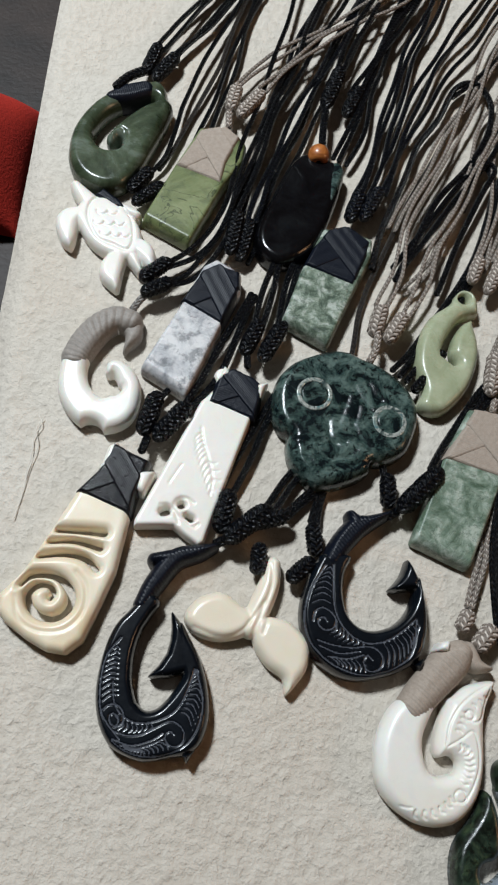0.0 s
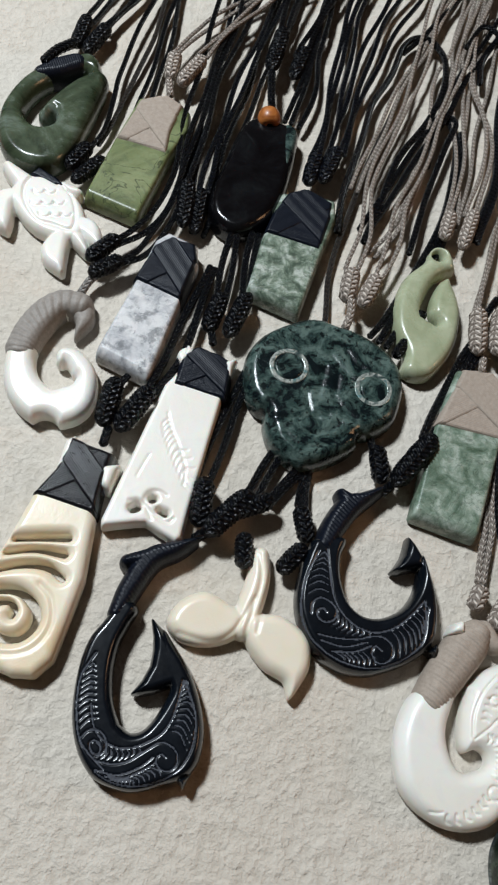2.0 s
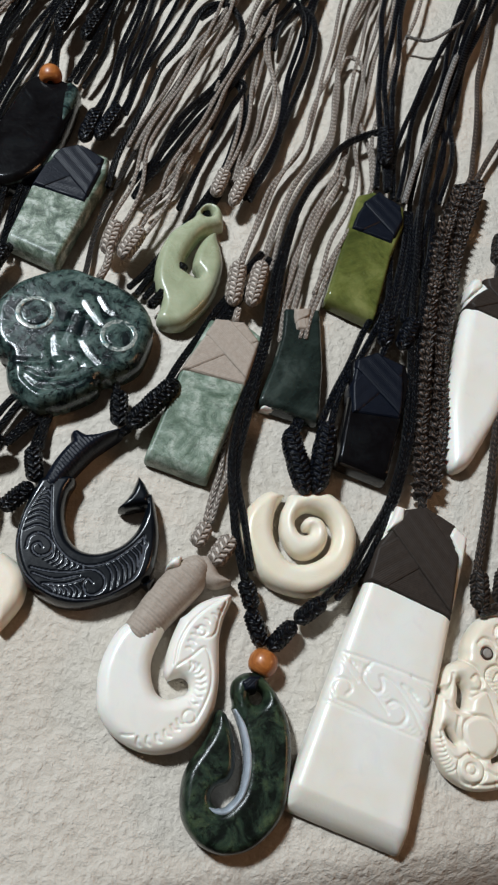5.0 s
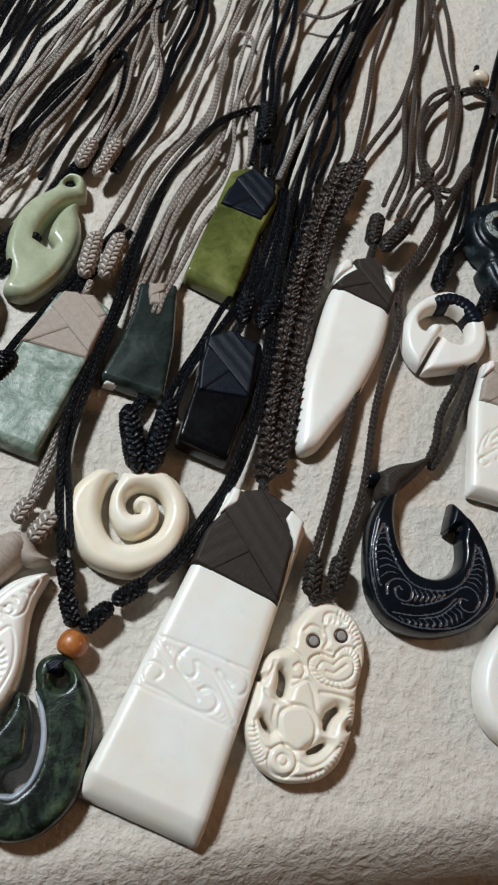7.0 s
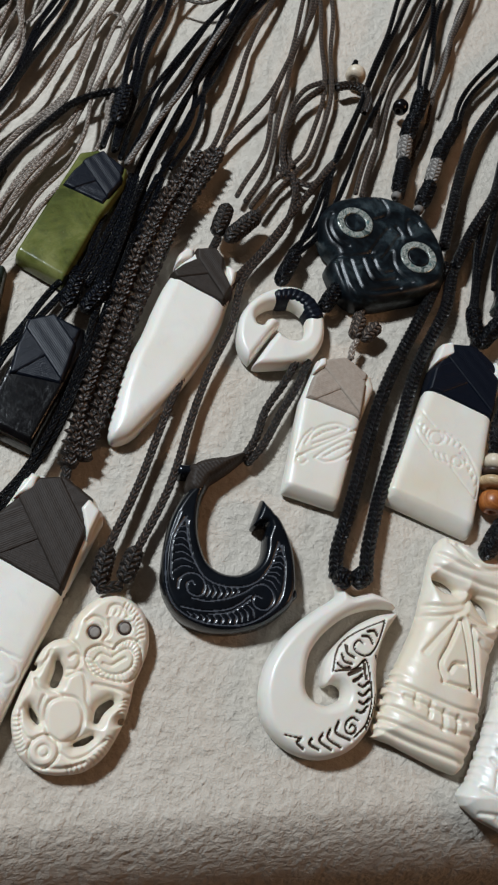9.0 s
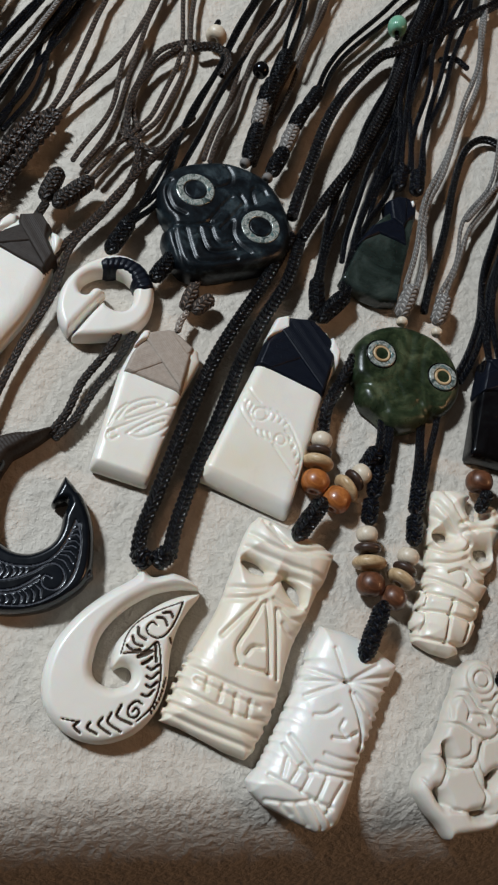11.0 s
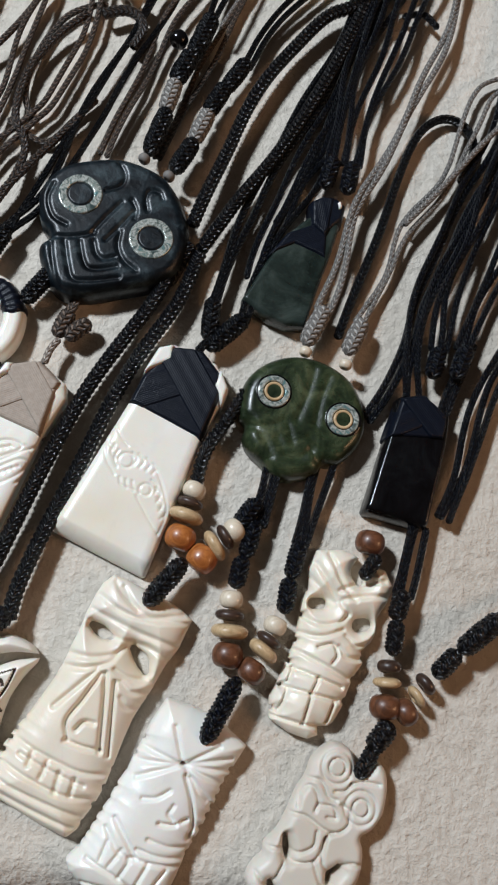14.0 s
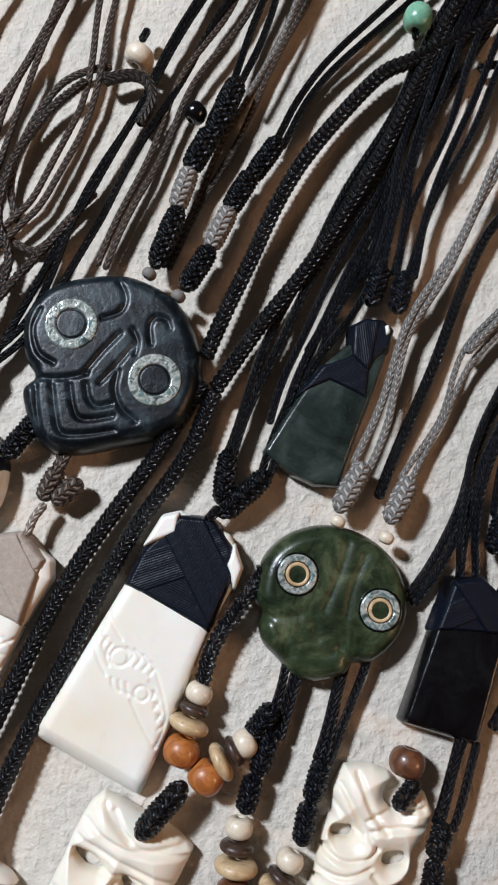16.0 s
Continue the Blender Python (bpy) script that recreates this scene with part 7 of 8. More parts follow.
# tall carved pendant
sh = outline([(100.4, -25.0), (103.8, -25.9), (108.5, -28.0), (113.9, -30.1), (117.8, -32.2), (120.6, -34.4), (119.4, -37.5), (118.0, -41.3), (115.4, -45.1), (114.0, -48.0), (112.4, -51.7), (110.4, -55.3), (108.6, -58.8), (106.9, -63.7), (105.3, -69.1), (103.5, -74.4), (101.6, -78.3), (99.8, -80.9), (98.3, -83.7), (96.3, -85.3), (91.9, -83.7), (86.3, -81.0), (80.7, -78.3), (75.6, -76.5), (76.3, -74.2), (77.4, -71.6), (79.5, -66.3), (81.9, -62.2), (84.3, -58.8), (86.7, -54.6), (89.2, -50.0), (91.0, -45.9), (92.2, -42.3), (93.8, -38.2), (95.0, -34.0), (96.5, -30.1), (98.1, -27.0)], soft=0.4)
sh = sh - stroke([(96.4, -37.5, 0.89), (98.8, -38.9, 1.48), (101.0, -40.0, 0.89)]) - stroke([(107.0, -42.4, 0.89), (109.2, -45.0, 1.62), (110.5, -47.6, 0.88)])
sh = sh - teeth([(117.5, -43.8), (112.7, -52.7), (109.2, -59.8), (105.0, -72.0), (99.4, -83.2)], 12, 0.85) - teeth([(88.6, -49.6), (81.6, -62.4), (75.5, -76.3)], 11, 0.7)
cuts = [(stroke(p), 1.1, 0.8) for p in ([(97.7, -30.3, 0.45), (102.6, -33.4, 0.45), (108.6, -35.2, 0.45), (119.3, -35.4, 0.45)], [(96.4, -33.8, 0.44), (102.0, -36.1, 0.44), (108.0, -38.5, 0.44), (117.4, -41.4, 0.44)], [(103.2, -27.9, 0.45), (106.7, -32.6, 0.45), (110.8, -34.7, 0.45), (118.4, -33.6, 0.45)], [(95.4, -36.5, 0.44), (102.9, -40.2, 0.44), (110.3, -41.7, 0.44), (116.0, -44.6, 0.44)], [(101.0, -26.8, 0.45), (103.9, -30.5, 0.45), (107.3, -33.3, 0.45)], [(92.0, -44.4, 0.48), (97.4, -45.0, 0.49), (102.4, -44.0, 0.49), (105.1, -42.1, 0.49)], [(90.9, -47.3, 0.48), (96.2, -47.5, 0.48), (101.5, -46.0, 0.49), (103.4, -43.9, 0.49)],
        [(99.3, -47.8, 0.37), (95.0, -51.8, 0.36), (90.1, -56.5, 0.36)], [(103.3, -47.4, 0.37), (106.6, -49.0, 0.37), (112.1, -49.7, 0.37)], [(104.9, -50.2, 0.37), (107.6, -52.2, 0.37), (111.6, -52.5, 0.37)], [(105.3, -53.7, 0.37), (106.9, -55.7, 0.36), (109.8, -56.5, 0.37)])]
cuts += [(stroke(p), 1.8, 0.7) for p in ([(100.2, -48.6, 0.34), (96.6, -54.6, 0.33), (93.6, -59.3, 0.33), (94.3, -63.1, 0.33)], [(101.2, -48.3, 0.43), (101.7, -54.5, 0.42), (101.8, -61.3, 0.41), (101.9, -65.9, 0.41)], [(93.8, -63.8, 0.35), (98.0, -65.0, 0.35), (101.8, -65.6, 0.35)], [(96.0, -61.2, 0.33), (97.6, -59.5, 0.33), (100.0, -59.7, 0.33)], [(103.7, -50.2, 0.34), (103.8, -57.2, 0.33), (103.9, -66.9, 0.33)])]
cuts += [(stroke(p), 1.1, 0.7) for p in ([(82.0, -63.9, 0.40), (89.3, -67.2, 0.40), (97.7, -70.4, 0.40), (104.3, -71.1, 0.40)], [(83.9, -67.3, 0.34), (90.9, -70.4, 0.34), (99.2, -73.5, 0.34)], [(79.8, -69.2, 0.37), (87.0, -72.6, 0.37), (94.6, -75.6, 0.37), (101.9, -76.5, 0.37)], [(78.0, -72.5, 0.39), (86.0, -75.9, 0.39), (98.9, -80.3, 0.39)], [(77.2, -74.8, 0.39), (86.3, -78.7, 0.39), (97.4, -82.8, 0.39)], [(86.8, -66.9, 0.32), (86.2, -69.6, 0.32)], [(90.5, -68.7, 0.32), (89.4, -72.1, 0.32)], [(93.6, -70.7, 0.37), (92.9, -75.1, 0.37)], [(97.2, -72.0, 0.34), (96.4, -75.6, 0.34)])]
k = totem("totem_necklace", "tall cream bone totem carving on black cord with wooden beads", sh, cuts, IVORY)
knot(k, GLOSSY, [(108.6, -32.1), (117.6, -19.9)], 2.3, 3)
tail = [(118.3, -0.3), (120.1, 8.4), (124.5, 16.8), (129.5, 26.5)]
cord(k, GLOSSY, tail, 1.6, 1, layer=1, up=False, twist=0.2, period=3.0, segs=10, step=0.4)
for m, p, fl, ax in ((CREAMWOOD, (118.0, -2.1, 3.03), 0.8, 70), (DARKWOOD, (117.3, -5.5, 3.47), 0.4, 75), (TANWOOD, (116.6, -8.9, 4.53), 0.42, 75), (ORANGE, (115.7, -14.5, 4.0), 0.85, 75),
                     (ORANGE, (121.6, -19.3, 3.98), 0.9, 60), (TANWOOD, (124.5, -15.8, 4.33), 0.4, 35), (DARKWOOD, (127.0, -13.3, 3.44), 0.4, 35), (CREAMWOOD, (129.2, -11.4, 3.15), 0.8, 35)):
    bead(k, m, p, fl, ax, 4.0)
knot(k, NAVY, [(129.8, -10.2), (135.0, -2.8)], 2.2, 1)

# second carved pendant
sh = outline([(116.6, -53.3), (122.8, -54.7), (128.7, -56.9), (133.2, -60.3), (136.5, -62.8), (134.7, -65.9), (132.9, -69.3), (131.5, -72.0), (130.0, -76.0), (127.8, -80.6), (126.1, -83.9), (124.1, -87.7), (122.4, -92.0), (120.8, -95.7), (118.9, -99.3), (116.2, -100.9), (113.6, -101.1), (109.5, -99.3), (105.4, -97.2), (101.3, -95.1), (97.8, -92.1), (97.0, -89.9), (99.5, -87.2), (101.3, -84.0), (103.1, -80.2), (105.0, -77.0), (106.6, -73.1), (108.8, -69.7), (110.1, -66.3), (111.7, -62.9), (113.4, -58.7), (115.0, -55.9)], soft=0.4)
sh = sh - teeth([(111.9, -61.7), (106.2, -73.5), (102.0, -81.5), (98.8, -86.9)], 10, 0.75) - teeth([(133.5, -68.6), (129.7, -77.0), (124.5, -87.6)], 9, 0.75)
fan = (121.5, -67.3)
cuts = [(stroke([(*fan, 0.2), ((fan[0] + p[0]) / 2, (fan[1] + p[1]) / 2, 0.42), (*p, 0.4)]), 1.0, 0.6) for p in [(110.7, -63.7), (110.3, -67.2), (111.0, -70.7), (119.1, -59.2), (129.9, -63.3), (133.1, -65.7), (132.5, -68.7), (131.7, -71.7), (129.1, -75.9)]]
cuts += [(stroke(p), 1.6, 0.6) for p in ([(122.4, -69.7, 0.33), (124.4, -75.5, 0.32), (125.2, -80.6, 0.32), (124.3, -83.4, 0.32)], [(117.3, -80.2, 0.29), (119.4, -80.5, 0.29), (121.2, -80.4, 0.29)], [(122.4, -79.7, 0.27), (123.7, -79.2, 0.27)])]
cuts += [(stroke(p), 1.0, 0.6) for p in ([(123.5, -70.2, 0.33), (125.8, -73.7, 0.33), (127.8, -75.4, 0.33)], [(113.0, -75.1, 0.35), (116.1, -74.9, 0.35), (119.1, -73.2, 0.35)], [(120.3, -76.3, 0.27), (119.3, -78.1, 0.27), (120.3, -79.4, 0.27)], [(115.2, -83.7, 0.31), (120.2, -85.2, 0.31), (125.1, -85.4, 0.32)], [(112.9, -85.8, 0.31), (118.2, -87.3, 0.31), (123.8, -87.9, 0.31)], [(111.3, -87.7, 0.31), (117.6, -88.9, 0.31), (122.5, -89.7, 0.31)], [(107.2, -79.7, 0.39), (110.4, -84.2, 0.39), (112.8, -87.7, 0.39)], [(105.4, -81.8, 0.39), (108.3, -86.0, 0.39), (111.1, -87.9, 0.39)],
        [(109.6, -86.0, 0.28), (106.9, -89.6, 0.28)], [(111.7, -88.0, 0.28), (109.4, -91.8, 0.28)], [(115.7, -88.9, 0.31), (112.9, -94.0, 0.30)], [(119.8, -90.3, 0.31), (117.2, -93.7, 0.30), (115.4, -96.8, 0.30)], [(106.1, -84.7, 0.28), (104.9, -88.4, 0.28)], [(101.8, -88.4, 0.33), (106.9, -90.8, 0.33), (113.1, -94.2, 0.33), (116.7, -95.6, 0.33)], [(101.2, -93.7, 0.30), (107.1, -94.3, 0.30), (111.6, -93.7, 0.30)], [(111.3, -94.2, 0.30), (113.3, -97.3, 0.30), (114.7, -100.1, 0.30)], [(108.2, -94.9, 0.30), (109.9, -97.3, 0.30), (111.3, -99.4, 0.30)], [(113.5, -94.9, 0.30), (116.8, -99.0, 0.30)], [(105.0, -94.9, 0.30), (107.2, -97.0, 0.30)])]
k = totem("totem_necklace", "white bone totem carving on black cord with brown beads", sh, cuts, BONE_WHITE)
knot(k, NAVY, [(125.7, -62.7), (133.0, -46.8)], 2.2, 3)
for m, p, fl, ax in ((CREAMWOOD, (129.9, -28.7, 3.01), 0.8, 90), (DARKWOOD, (129.8, -32.6, 3.72), 0.4, 88), (TANWOOD, (130.1, -36.5, 4.71), 0.42, 88), (BROWNWOOD, (130.1, -42.2, 3.92), 0.85, 85),
                     (CREAMWOOD, (141.4, -34.2, 3.0), 0.8, 70), (DARKWOOD, (140.1, -37.8, 3.41), 0.4, 60), (TANWOOD, (138.8, -40.5, 4.12), 0.45, 55), (BROWNWOOD, (136.3, -45.5, 3.62), 0.85, 60)):
    bead(k, m, p, fl, ax, 4.0)
for p in ([(130.5, -26.1), (132.1, -17.5)], [(132.4, -18.3), (134.7, -8.2)], [(143.4, -31.3), (144.5, -21.7)], [(144.5, -22.5), (146.7, -12.5)]):
    knot(k, NAVY, p, 2.1, 1)
cord(k, NAVY, [(134.4, -9.6), (136.7, 0.4), (138.1, 9.3)], 1.0, 3, 2.1, 1, up=False)
cord(k, NAVY, [(146.3, -13.9), (148.8, -0.5), (151.7, 10.4)], 1.0, 3, 2.1, 1, up=False)

# third carved pendant
sh = outline([(151.7, -14.1), (157.8, -13.6), (161.1, -14.4), (163.5, -16.3), (169.6, -18.0), (171.6, -21.7), (170.4, -25.8), (167.7, -30.0), (167.6, -33.9), (166.5, -36.3), (163.9, -38.8), (164.6, -41.8), (162.5, -44.9), (161.1, -48.0), (159.6, -52.5), (157.5, -56.2), (156.0, -57.4), (153.2, -57.6), (153.6, -59.6), (151.2, -60.5), (146.7, -59.3), (141.9, -56.6), (141.6, -51.5), (143.1, -48.6), (144.8, -44.0), (146.4, -39.4), (147.4, -34.8), (147.8, -30.9), (148.4, -26.9), (150.1, -23.6), (149.7, -18.7)], soft=0.4)
sh = sh - stroke([(151.1, -27.8, 1.45), (153.2, -27.7, 1.45)]) - stroke([(163.2, -32.5, 1.77), (165.1, -32.1, 1.61)]) - stroke([(164.4, -15.6, 1.51), (162.6, -19.0, 2.00), (163.1, -21.3, 1.16)]) - teeth([(164.7, -40.3), (161.3, -48.7), (158.5, -56.3)], 4, 0.8) - teeth([(149.2, -24.4), (146.4, -40.2), (141.7, -54.4)], 6, 0.6)
cuts = [(stroke(p), 1.1, 0.7) for p in ([(151.1, -17.8, 0.49), (156.4, -25.6, 0.48), (159.8, -29.9, 0.48)], [(154.4, -15.3, 0.49), (157.9, -22.3, 0.49), (161.5, -26.3, 0.48)], [(157.3, -24.3, 0.48), (163.1, -22.0, 0.49), (169.0, -21.1, 0.49)], [(158.3, -26.5, 0.48), (164.5, -25.2, 0.49), (169.8, -24.9, 0.49)], [(148.3, -31.3, 0.41), (152.9, -33.0, 0.41), (157.7, -32.0, 0.41), (159.7, -30.2, 0.41)], [(146.6, -35.1, 0.40), (152.8, -35.9, 0.40), (158.4, -34.0, 0.41)], [(149.5, -21.1, 0.42), (154.0, -25.7, 0.42), (156.3, -27.5, 0.42)], [(159.2, -35.2, 0.38), (162.2, -37.5, 0.38), (165.5, -36.8, 0.38)], [(157.5, -38.0, 0.37), (159.6, -40.4, 0.37), (163.0, -40.8, 0.37)],
        [(146.2, -39.4, 0.37), (149.5, -40.7, 0.37), (155.7, -43.5, 0.37), (160.5, -45.7, 0.37)])]
cuts += [(stroke(p), 1.5, 0.5) for p in ([(152.3, -38.4, 0.31), (155.9, -37.5, 0.31), (157.1, -40.1, 0.31), (156.0, -42.0, 0.31)], [(144.2, -43.3, 0.33), (150.9, -45.2, 0.33), (158.9, -47.8, 0.33)], [(142.6, -48.1, 0.33), (150.8, -49.6, 0.33), (158.1, -50.9, 0.33)], [(141.3, -55.2, 0.32), (149.0, -56.8, 0.32), (156.0, -57.5, 0.32)], [(146.7, -43.5, 0.30), (145.4, -47.1, 0.30)], [(152.9, -45.7, 0.33), (151.1, -49.6, 0.33)], [(145.6, -48.9, 0.30), (143.4, -54.4, 0.29)], [(151.2, -50.1, 0.33), (149.6, -56.8, 0.32)], [(157.2, -51.4, 0.30), (155.6, -56.1, 0.30)])]
k = totem("totem_necklace", "small cream bone totem carving with brown wooden bead", sh, cuts, IVORY, 6.5)
bead(k, BROWNWOOD, (164.5, -11.5, 3.9), 0.85, 80, 5)
knot(k, GLOSSY, [(162.4, -21.2), (166.6, -14.4)], 1.7, 3)

# bone figure with ring eyes
k = necklace("figure_pendant_necklace", "white bone carved figure pendant on black cord with wooden beads")
holes = stroke([(147.3, -81.9, 0.55), (147.8, -84.4, 0.82), (148.0, -86.3, 0.55)]) + stroke([(144.2, -92.0, 0.53), (145.0, -93.8, 0.80), (145.9, -95.3, 0.40)]) + stroke([(160.3, -88.3, 0.55), (158.6, -89.7, 0.82), (158.0, -91.3, 0.54)]) + stroke([(153.1, -97.5, 0.40), (154.9, -97.5, 0.67), (156.5, -97.2, 0.53)])
sh = outline([(158.9, -60.6), (155.8, -61.7), (152.9, -64.8), (151.7, -68.3), (149.3, -72.4), (147.7, -76.5), (145.4, -80.9), (142.6, -83.8), (142.3, -86.2), (140.3, -88.0), (138.8, -90.8), (139.1, -93.3), (141.5, -97.0), (144.3, -100.1), (146.6, -103.3), (148.7, -102.5), (154.0, -101.9), (158.3, -101.2), (161.3, -98.9), (162.7, -95.8), (163.4, -93.3), (165.0, -91.3), (166.1, -88.2), (166.2, -84.3), (165.6, -81.6), (168.1, -80.0), (170.4, -76.9), (171.4, -73.5), (171.7, -69.3), (170.9, -66.0), (168.7, -64.3), (166.2, -66.4), (163.9, -67.0), (163.3, -64.3), (162.2, -62.1)], True) - holes
cuts = [(ring((158.6, -66.0), 2.03), 0.9, 0.25), (ring((164.6, -74.8), 1.99), 0.9, 0.25), (ring((158.6, -66.0), 3.77, 0.3), 0.7, 0.4), (ring((164.6, -74.8), 3.84, 0.3), 0.7, 0.4)]
cuts += [(stroke(p), 1.2, 0.5) for p in ([(147.5, -76.6, 0.31), (151.6, -77.2, 0.31), (155.9, -79.8, 0.31), (159.1, -80.5, 0.31), (161.8, -78.7, 0.31), (162.0, -75.8, 0.31), (160.0, -74.2, 0.31)], [(149.6, -75.4, 0.28), (150.3, -71.9, 0.28), (152.6, -70.4, 0.28), (154.4, -73.2, 0.28), (153.7, -75.9, 0.28)], [(154.6, -74.5, 0.28), (158.1, -75.0, 0.28), (158.8, -77.3, 0.28), (156.7, -77.2, 0.28)], [(151.2, -68.7, 0.31), (154.8, -69.3, 0.31), (156.9, -72.6, 0.31), (158.8, -73.4, 0.31)], [(154.4, -80.4, 0.30), (153.7, -83.6, 0.30), (150.4, -85.1, 0.30), (148.1, -84.7, 0.30)], [(148.1, -87.1, 0.30), (152.6, -87.2, 0.30), (155.0, -85.7, 0.30), (156.5, -81.9, 0.30), (158.2, -80.6, 0.31)], [(156.7, -81.7, 0.30), (156.0, -86.2, 0.30), (157.4, -89.4, 0.30)], [(160.1, -87.8, 0.30), (162.8, -86.9, 0.30), (165.3, -87.3, 0.30)],
        [(154.1, -87.1, 0.30), (155.4, -90.6, 0.30), (156.8, -93.1, 0.29), (155.8, -95.9, 0.29)], [(146.9, -87.6, 0.30), (145.1, -91.1, 0.29)], [(147.5, -96.6, 0.29), (152.3, -96.9, 0.29)], [(141.7, -84.0, 0.27), (144.9, -84.3, 0.27), (147.0, -84.6, 0.27)], [(140.6, -89.6, 0.29), (143.2, -92.6, 0.29), (146.7, -95.6, 0.29), (149.4, -96.7, 0.29)], [(156.4, -98.4, 0.29), (160.0, -97.0, 0.29), (162.1, -94.4, 0.30)], [(162.3, -69.6, 0.29), (165.1, -69.0, 0.29), (169.1, -69.4, 0.29)], [(158.3, -71.5, 0.29), (160.7, -71.2, 0.29), (162.3, -69.6, 0.29)])]
carved("figure", sh, bone("weathered_bone", (0.72, 0.67, 0.59), (0.64, 0.57, 0.47), 0.45), k, 5.5, 2.4, 0.3, cuts, 0.2, 0.33)
for p, r in (([(163.6, -68.4), (168.1, -60.3)], 1.8), ([(166.5, -61.8), (171.6, -54.9)], 2.4), ([(171.3, -39.4), (172.4, -30.0)], 2.0), ([(171.9, -30.8), (173.6, -22.6)], 2.2), ([(182.1, -43.6), (188.7, -36.7)], 2.2), ([(188.3, -37.2), (200.2, -27.1)], 2.5)):
    knot(k, GLOSSY, p, r, 2)
for m, p, fl, ax in ((DARKWOOD, (170.9, -41.9, 3.03), 0.6, 90), (TANWOOD, (170.5, -45.8, 3.59), 0.4, 90), (BROWNWOOD, (170.2, -51.6, 3.98), 0.8, 90), (BROWNWOOD, (175.5, -52.5, 3.4), 0.8, 30), (TANWOOD, (178.2, -48.6, 3.0), 0.4, 35), (DARKWOOD, (180.4, -45.4, 3.03), 0.5, 40)):
    bead(k, m, p, fl, ax, 4.0)
cord(k, NAVY, [(173.2, -24.3), (175.9, -14.2), (178.6, -5.5)], 1.0, 3, 2.1, 1, up=False)
cord(k, BLACK, [(198.3, -28.8), (205.7, -24.4), (214.9, -20.6)], 1.4, 1, layer=1, up=False)

# dark green toki
k = toki("dark_toki_necklace", "dark green stone toki with black thread binding on navy cord", None, JADE_DARK,
         [(131.8, 65.8), (136.8, 73.7), (143.6, 77.7), (143.2, 84.9), (146.7, 87.0), (151.0, 87.0), (153.6, 84.9), (153.0, 79.9), (149.1, 75.3), (148.6, 66.4), (144.8, 67.9), (139.0, 69.9)], T_BLACK, 30, 5.2, crossed=False,
         raw=outline([(126.0, 52.2), (130.8, 62.6), (136.1, 72.8), (142.4, 79.2), (147.5, 83.4), (152.0, 78.4), (150.1, 69.8), (147.1, 58.6), (143.7, 46.1), (138.5, 45.9), (132.4, 48.0)], soft=0.5), side=0.5)
lashing(k, T_BLACK, [(143.3, 76.3), (143.0, 84.7), (146.5, 86.9), (150.3, 86.8), (149.2, 75.7), (147.8, 72.8)], 6.5, 105, 0.1)
carved("tip", outline([(150.4, 85.2), (152.0, 85.7), (152.7, 83.3), (151.2, 82.0)], soft=0.2), BONE_WHITE, k, 6.6, 0.8, 0.4)
knot(k, NAVY, [(146.8, 89.2), (149.4, 100.1)], 2.2, 2)
knot(k, NAVY, [(153.4, 88.3), (154.9, 99.2)], 2.2, 2)
cord(k, NAVY, [(149.0, 98.4), (150.9, 113.6), (153.4, 129.1), (160.3, 151.5), (166.6, 172.3), (170.5, 186.3)], 1.0, 3, 2.1, 2)
cord(k, NAVY, [(154.8, 97.8), (157.3, 112.1), (162.7, 130.6), (168.9, 153.0), (176.7, 177.2), (179.6, 188.1)], 1.0, 3, 2.1, 2)
cord(k, NAVY, [(128.6, 58.6), (131.3, 71.6), (136.9, 90.2), (146.0, 115.3), (153.7, 139.5), (165.2, 166.3), (175.1, 187.2)], 1.0, 2, 2.6, 1)
cord(k, NAVY, [(135.0, 76.5), (140.8, 93.0), (146.7, 103.3), (150.0, 115.9)], 0.8, 2, 1.9, 1, up=False)
bead(k, GREENBEAD, (152.0, 164.6, 3.57), 1.0, 80, 6, "mint green bead")
cord(k, BLACK, [(152.5, 159.7), (152.3, 165.3), (153.4, 174.9)], 0.9, 1, layer=2, up=False)
cord(k, BLACK, [(169.0, 155.8), (175.6, 157.5), (180.5, 152.8)], 1.0, 1, layer=1, up=False)

# green face with shell eyes
k = necklace("green_face_necklace", "olive green stone face with shell ring eyes on grey cord")
sh = outline([(127.7, 20.7), (128.1, 26.4), (130.2, 31.0), (134.8, 35.1), (141.1, 37.4), (147.5, 37.2), (153.6, 35.0), (158.4, 31.1), (161.2, 25.7), (162.2, 20.8), (161.3, 15.8), (158.9, 11.8), (155.6, 8.7), (153.1, 7.8), (150.9, 7.7), (149.6, 5.4), (146.0, 3.7), (141.4, 2.8), (137.5, 4.0), (134.1, 7.0), (130.7, 9.9), (129.4, 13.5), (129.9, 16.5), (128.4, 18.2)], True)
cuts = [(stroke(p), 0.5, 1.4) for p in ([(147.0, 34.5, 0.63), (145.9, 27.9, 0.62), (144.4, 22.8, 0.62), (143.0, 18.9, 0.61)], [(151.1, 31.6, 0.50), (149.0, 24.5, 0.50), (148.1, 18.0, 0.49)], [(131.6, 16.2, 0.49), (134.7, 12.9, 0.49), (136.9, 8.3, 0.48)], [(140.8, 17.2, 0.43), (142.2, 12.5, 0.43)], [(147.3, 11.4, 0.43), (149.0, 8.5, 0.42)], [(129.5, 16.7, 0.49), (132.8, 16.1, 0.49), (137.0, 16.8, 0.49), (139.8, 18.3, 0.49)], [(138.1, 13.5, 0.43), (140.3, 10.2, 0.42), (144.2, 8.8, 0.42), (147.1, 10.9, 0.43)], [(146.7, 14.5, 0.43), (150.0, 12.4, 0.43), (154.4, 11.7, 0.43)])]
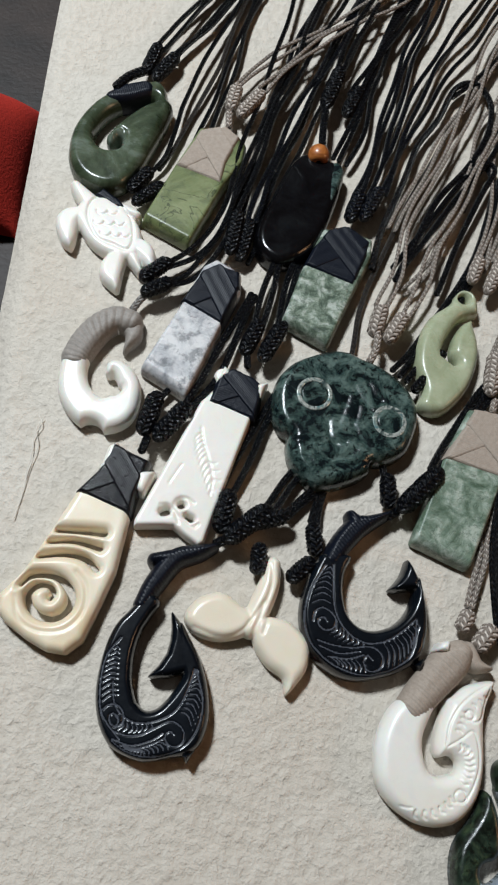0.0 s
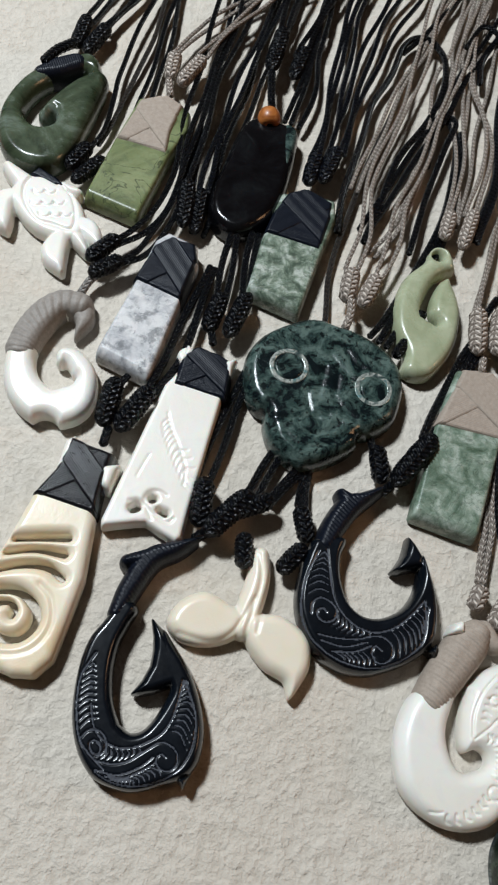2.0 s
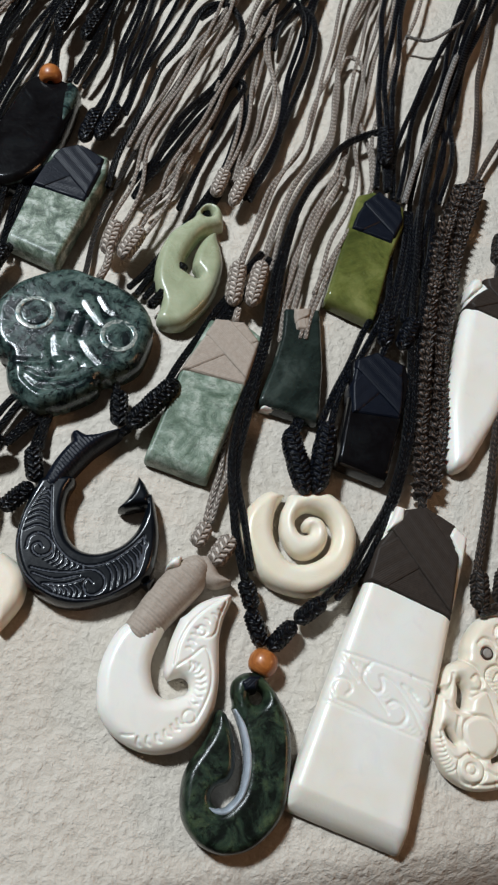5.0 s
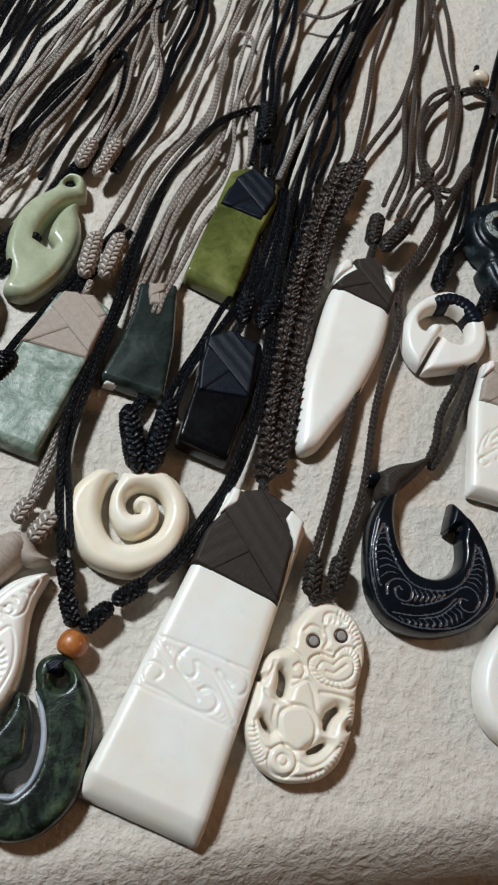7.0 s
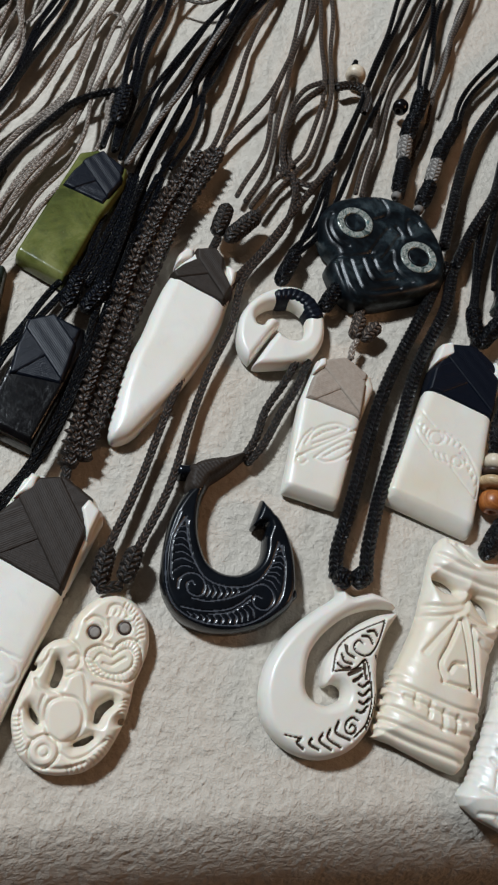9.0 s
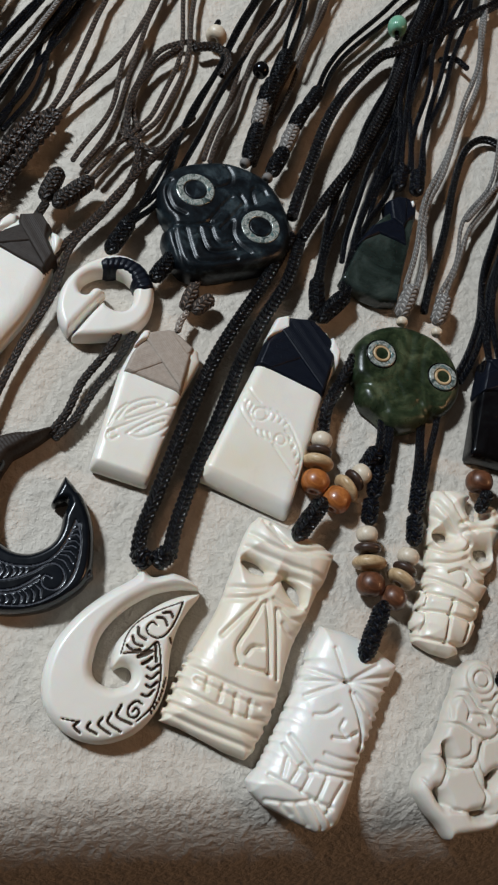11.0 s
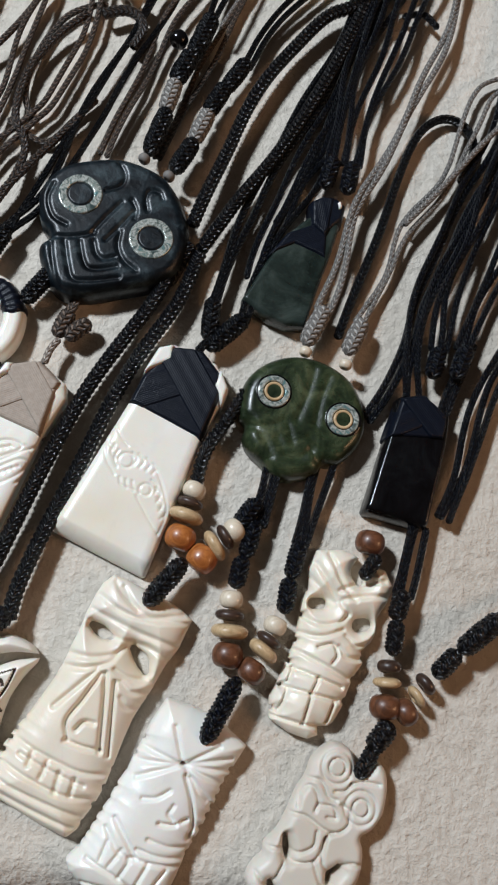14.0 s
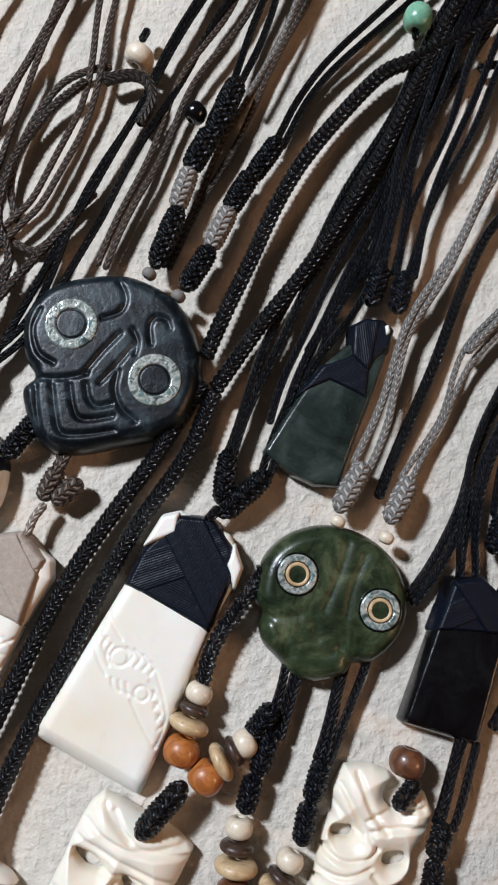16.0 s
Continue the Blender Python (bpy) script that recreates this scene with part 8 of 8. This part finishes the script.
face = carved("face", sh, JADE_FACE, k, 7.0, 3.6, 0.3, cuts, 0.2, 0.32)
for c in ((136.4, 25.8), (155.3, 20.1)):
    shell = eye(face, c, 4.4, 6.6, JADE_FACE, 0.62)
    carved("inner_ring", disc(c, 2.65) - disc(c, 1.8), TANWOOD, shell, 0.85, 0.3, 0.5, (), 6.95, 0.16, label="pale ribbed inner ring")
knot(k, GREY, [(144.0, 40.3), (149.4, 52.6)], 2.3, 2)
knot(k, GREY, [(155.8, 39.1), (160.3, 50.6)], 2.2, 2)
for p in [(144.3, 38.4, 1.8), (155.5, 36.0, 1.81)]:
    bead(k, CREAMWOOD, p, 0.8, 70, 6)
cord(k, GREY, [(148.6, 50.9), (151.9, 63.3), (156.3, 83.6), (164.4, 101.0), (176.0, 127.5), (185.1, 153.1), (190.3, 179.8), (193.5, 190.9)], 1.0, 2, 2.1, 2)
cord(k, GREY, [(159.5, 49.1), (166.5, 65.0), (171.2, 81.0), (183.2, 97.6), (190.9, 117.1), (197.4, 132.2), (206.9, 140.4), (211.3, 166.2), (214.7, 195.2)], 0.8, 2, 1.8, 1)
cord(k, GREY, [(171.2, 81.0), (186.6, 101.7), (203.0, 122.7), (212.5, 132.0)], 0.9, 1, layer=2, up=False)
cord(k, BLACK, [(153.7, 44.9), (161.0, 68.7), (168.4, 94.5), (175.1, 113.5), (182.8, 120.9), (190.0, 119.5), (192.6, 112.3), (188.4, 99.5)], 1.3, 1, layer=0, up=False)
cord(k, NAVY, [(162.6, 22.3), (168.6, 34.4), (173.9, 46.9), (177.9, 64.1), (187.5, 87.6), (200.4, 118.5), (210.0, 149.1)], 1.1, 2, 2.2, 0)

# black faceted toki
k = toki("black_block_necklace", "glossy black stone block pendant with black thread binding", [(171.5, 29.2), (177.4, 30.3), (185.2, 25.1), (184.5, 16.6), (179.0, -6.9), (163.0, -3.9), (167.5, 15.2)], OBSIDIAN,
         [(171.0, 28.7), (178.3, 30.4), (185.1, 24.2), (183.6, 17.4), (167.6, 16.7)], T_BLACK, -14, 6.0, (*[(163.0, -3.9), (179.0, -6.9)], 2.0, 2.0))
knot(k, NAVY, [(179.9, 35.0), (182.2, 44.7)], 2.2, 2)
knot(k, NAVY, [(186.6, 35.6), (190.2, 46.1)], 2.2, 2)
cord(k, NAVY, [(174.6, 29.1), (174.8, 40.9), (179.8, 64.3), (189.5, 87.9), (200.0, 113.4), (209.4, 143.5), (215.0, 175.6), (218.4, 195.9)], 1.0, 3, 2.1, 1)
cord(k, NAVY, [(181.7, 43.6), (184.3, 60.6), (193.1, 83.7), (201.6, 108.7), (211.9, 135.9), (218.4, 164.6)], 1.0, 3, 2.1, 2)
cord(k, NAVY, [(189.7, 44.8), (195.1, 61.7), (202.8, 80.4), (209.3, 102.4), (219.0, 131.7)], 1.0, 3, 2.1, 1)
cord(k, NAVY, [(184.0, -3.4), (189.2, 9.5), (193.2, 22.9), (198.3, 37.1), (207.9, 54.5), (218.4, 75.4)], 1.05, 3, 2.2, 1)
cord(k, NAVY, [(183.0, 20.2), (186.7, 32.1), (192.9, 48.8)], 1.0, 2, 2.2, 0, up=False)

# loose clasp bead
k = necklace("bead_clasp_necklace", "brown cord loop with white clasp bead")
bead(k, CREAMWOOD, (84.9, 145.9, 3.71), 0.75, 70, 4, "white clasp bead")
cord(k, DARKBROWN, [(77.2, 138.2), (83.7, 141.0), (88.0, 139.7), (89.5, 135.0), (87.4, 128.3)], 1.5, 1, layer=1, up=False)
cord(k, BLACK, [(84.6, 150.6), (86.0, 154.1)], 1.0, 1, layer=1, up=False)
cord(k, BROWN, [(61.7, 100.4), (58.8, 108.1), (59.0, 118.4), (61.8, 129.4), (66.8, 137.8), (73.7, 142.1), (78.2, 143.3)], 0.9, 1, layer=0, up=False)

# loose strands of the further necklaces
k = necklace("loose_cord_bundle", "bundle of loose black and taupe cords")
cord(k, BLACK, [(-79.3, 91.3), (-69.9, 108.7), (-58.7, 126.2), (-46.7, 145.1), (-31.8, 170.3)], 1.0, 2, 2.2, 1)
cord(k, TAUPE, [(-80.9, 108.4), (-69.8, 132.3), (-60.1, 152.6), (-53.2, 166.5)], 0.75, 2, 2.0, 1)
cord(k, TAUPE, [(-78.6, 83.7), (-68.9, 95.9), (-59.8, 113.6), (-51.0, 135.1), (-43.4, 161.0), (-39.7, 168.9)], 0.75, 2, 2.0, 1)
cord(k, NAVY, [(-44.9, 89.5), (-36.6, 105.6), (-30.4, 123.8), (-23.9, 147.3), (-16.7, 173.0)], 0.95, 2, 2.0, 1)
cord(k, TAUPE, [(-48.5, 96.0), (-42.2, 115.9), (-37.1, 137.2), (-29.7, 160.5), (-25.8, 171.4)], 0.72, 2, 2.0, 0)
cord(k, BLACK, [(-44.5, 89.3), (-34.5, 110.9), (-22.9, 139.9), (-15.2, 165.7), (-14.7, 177.6), (-19.6, 181.5), (-27.4, 170.3), (-30.9, 158.4)], 1.1, 1, layer=1, up=False)
cord(k, BLACK, [(-33.2, 175.5), (-25.4, 187.0), (-20.3, 184.5), (-18.4, 174.2), (-19.5, 165.2)], 0.9, 1, layer=2, up=False)

# pulled threads on the cloth
PULLED = thread("white_cotton_thread", (0.66, 0.62, 0.55), (0.8, 0.77, 0.7), 0.8)
for path in ([(-185.5, 29.9), (-187.0, 25.8), (-185.7, 20.9), (-187.2, 12.8), (-187.8, 6.3), (-188.9, -1.3)], [(-187.1, 30.8), (-185.5, 27.5), (-187.2, 23.8), (-187.1, 17.6), (-187.8, 11.2)]):
    ob = tube("loose_thread", [(x, y, -0.3 + 0.2 * (i % 2)) for i, (x, y) in enumerate(path)], 0.13, PULLED, None, lump=0.2)
    tagged(ob, "white pulled thread lying on the cream cloth", "thread")
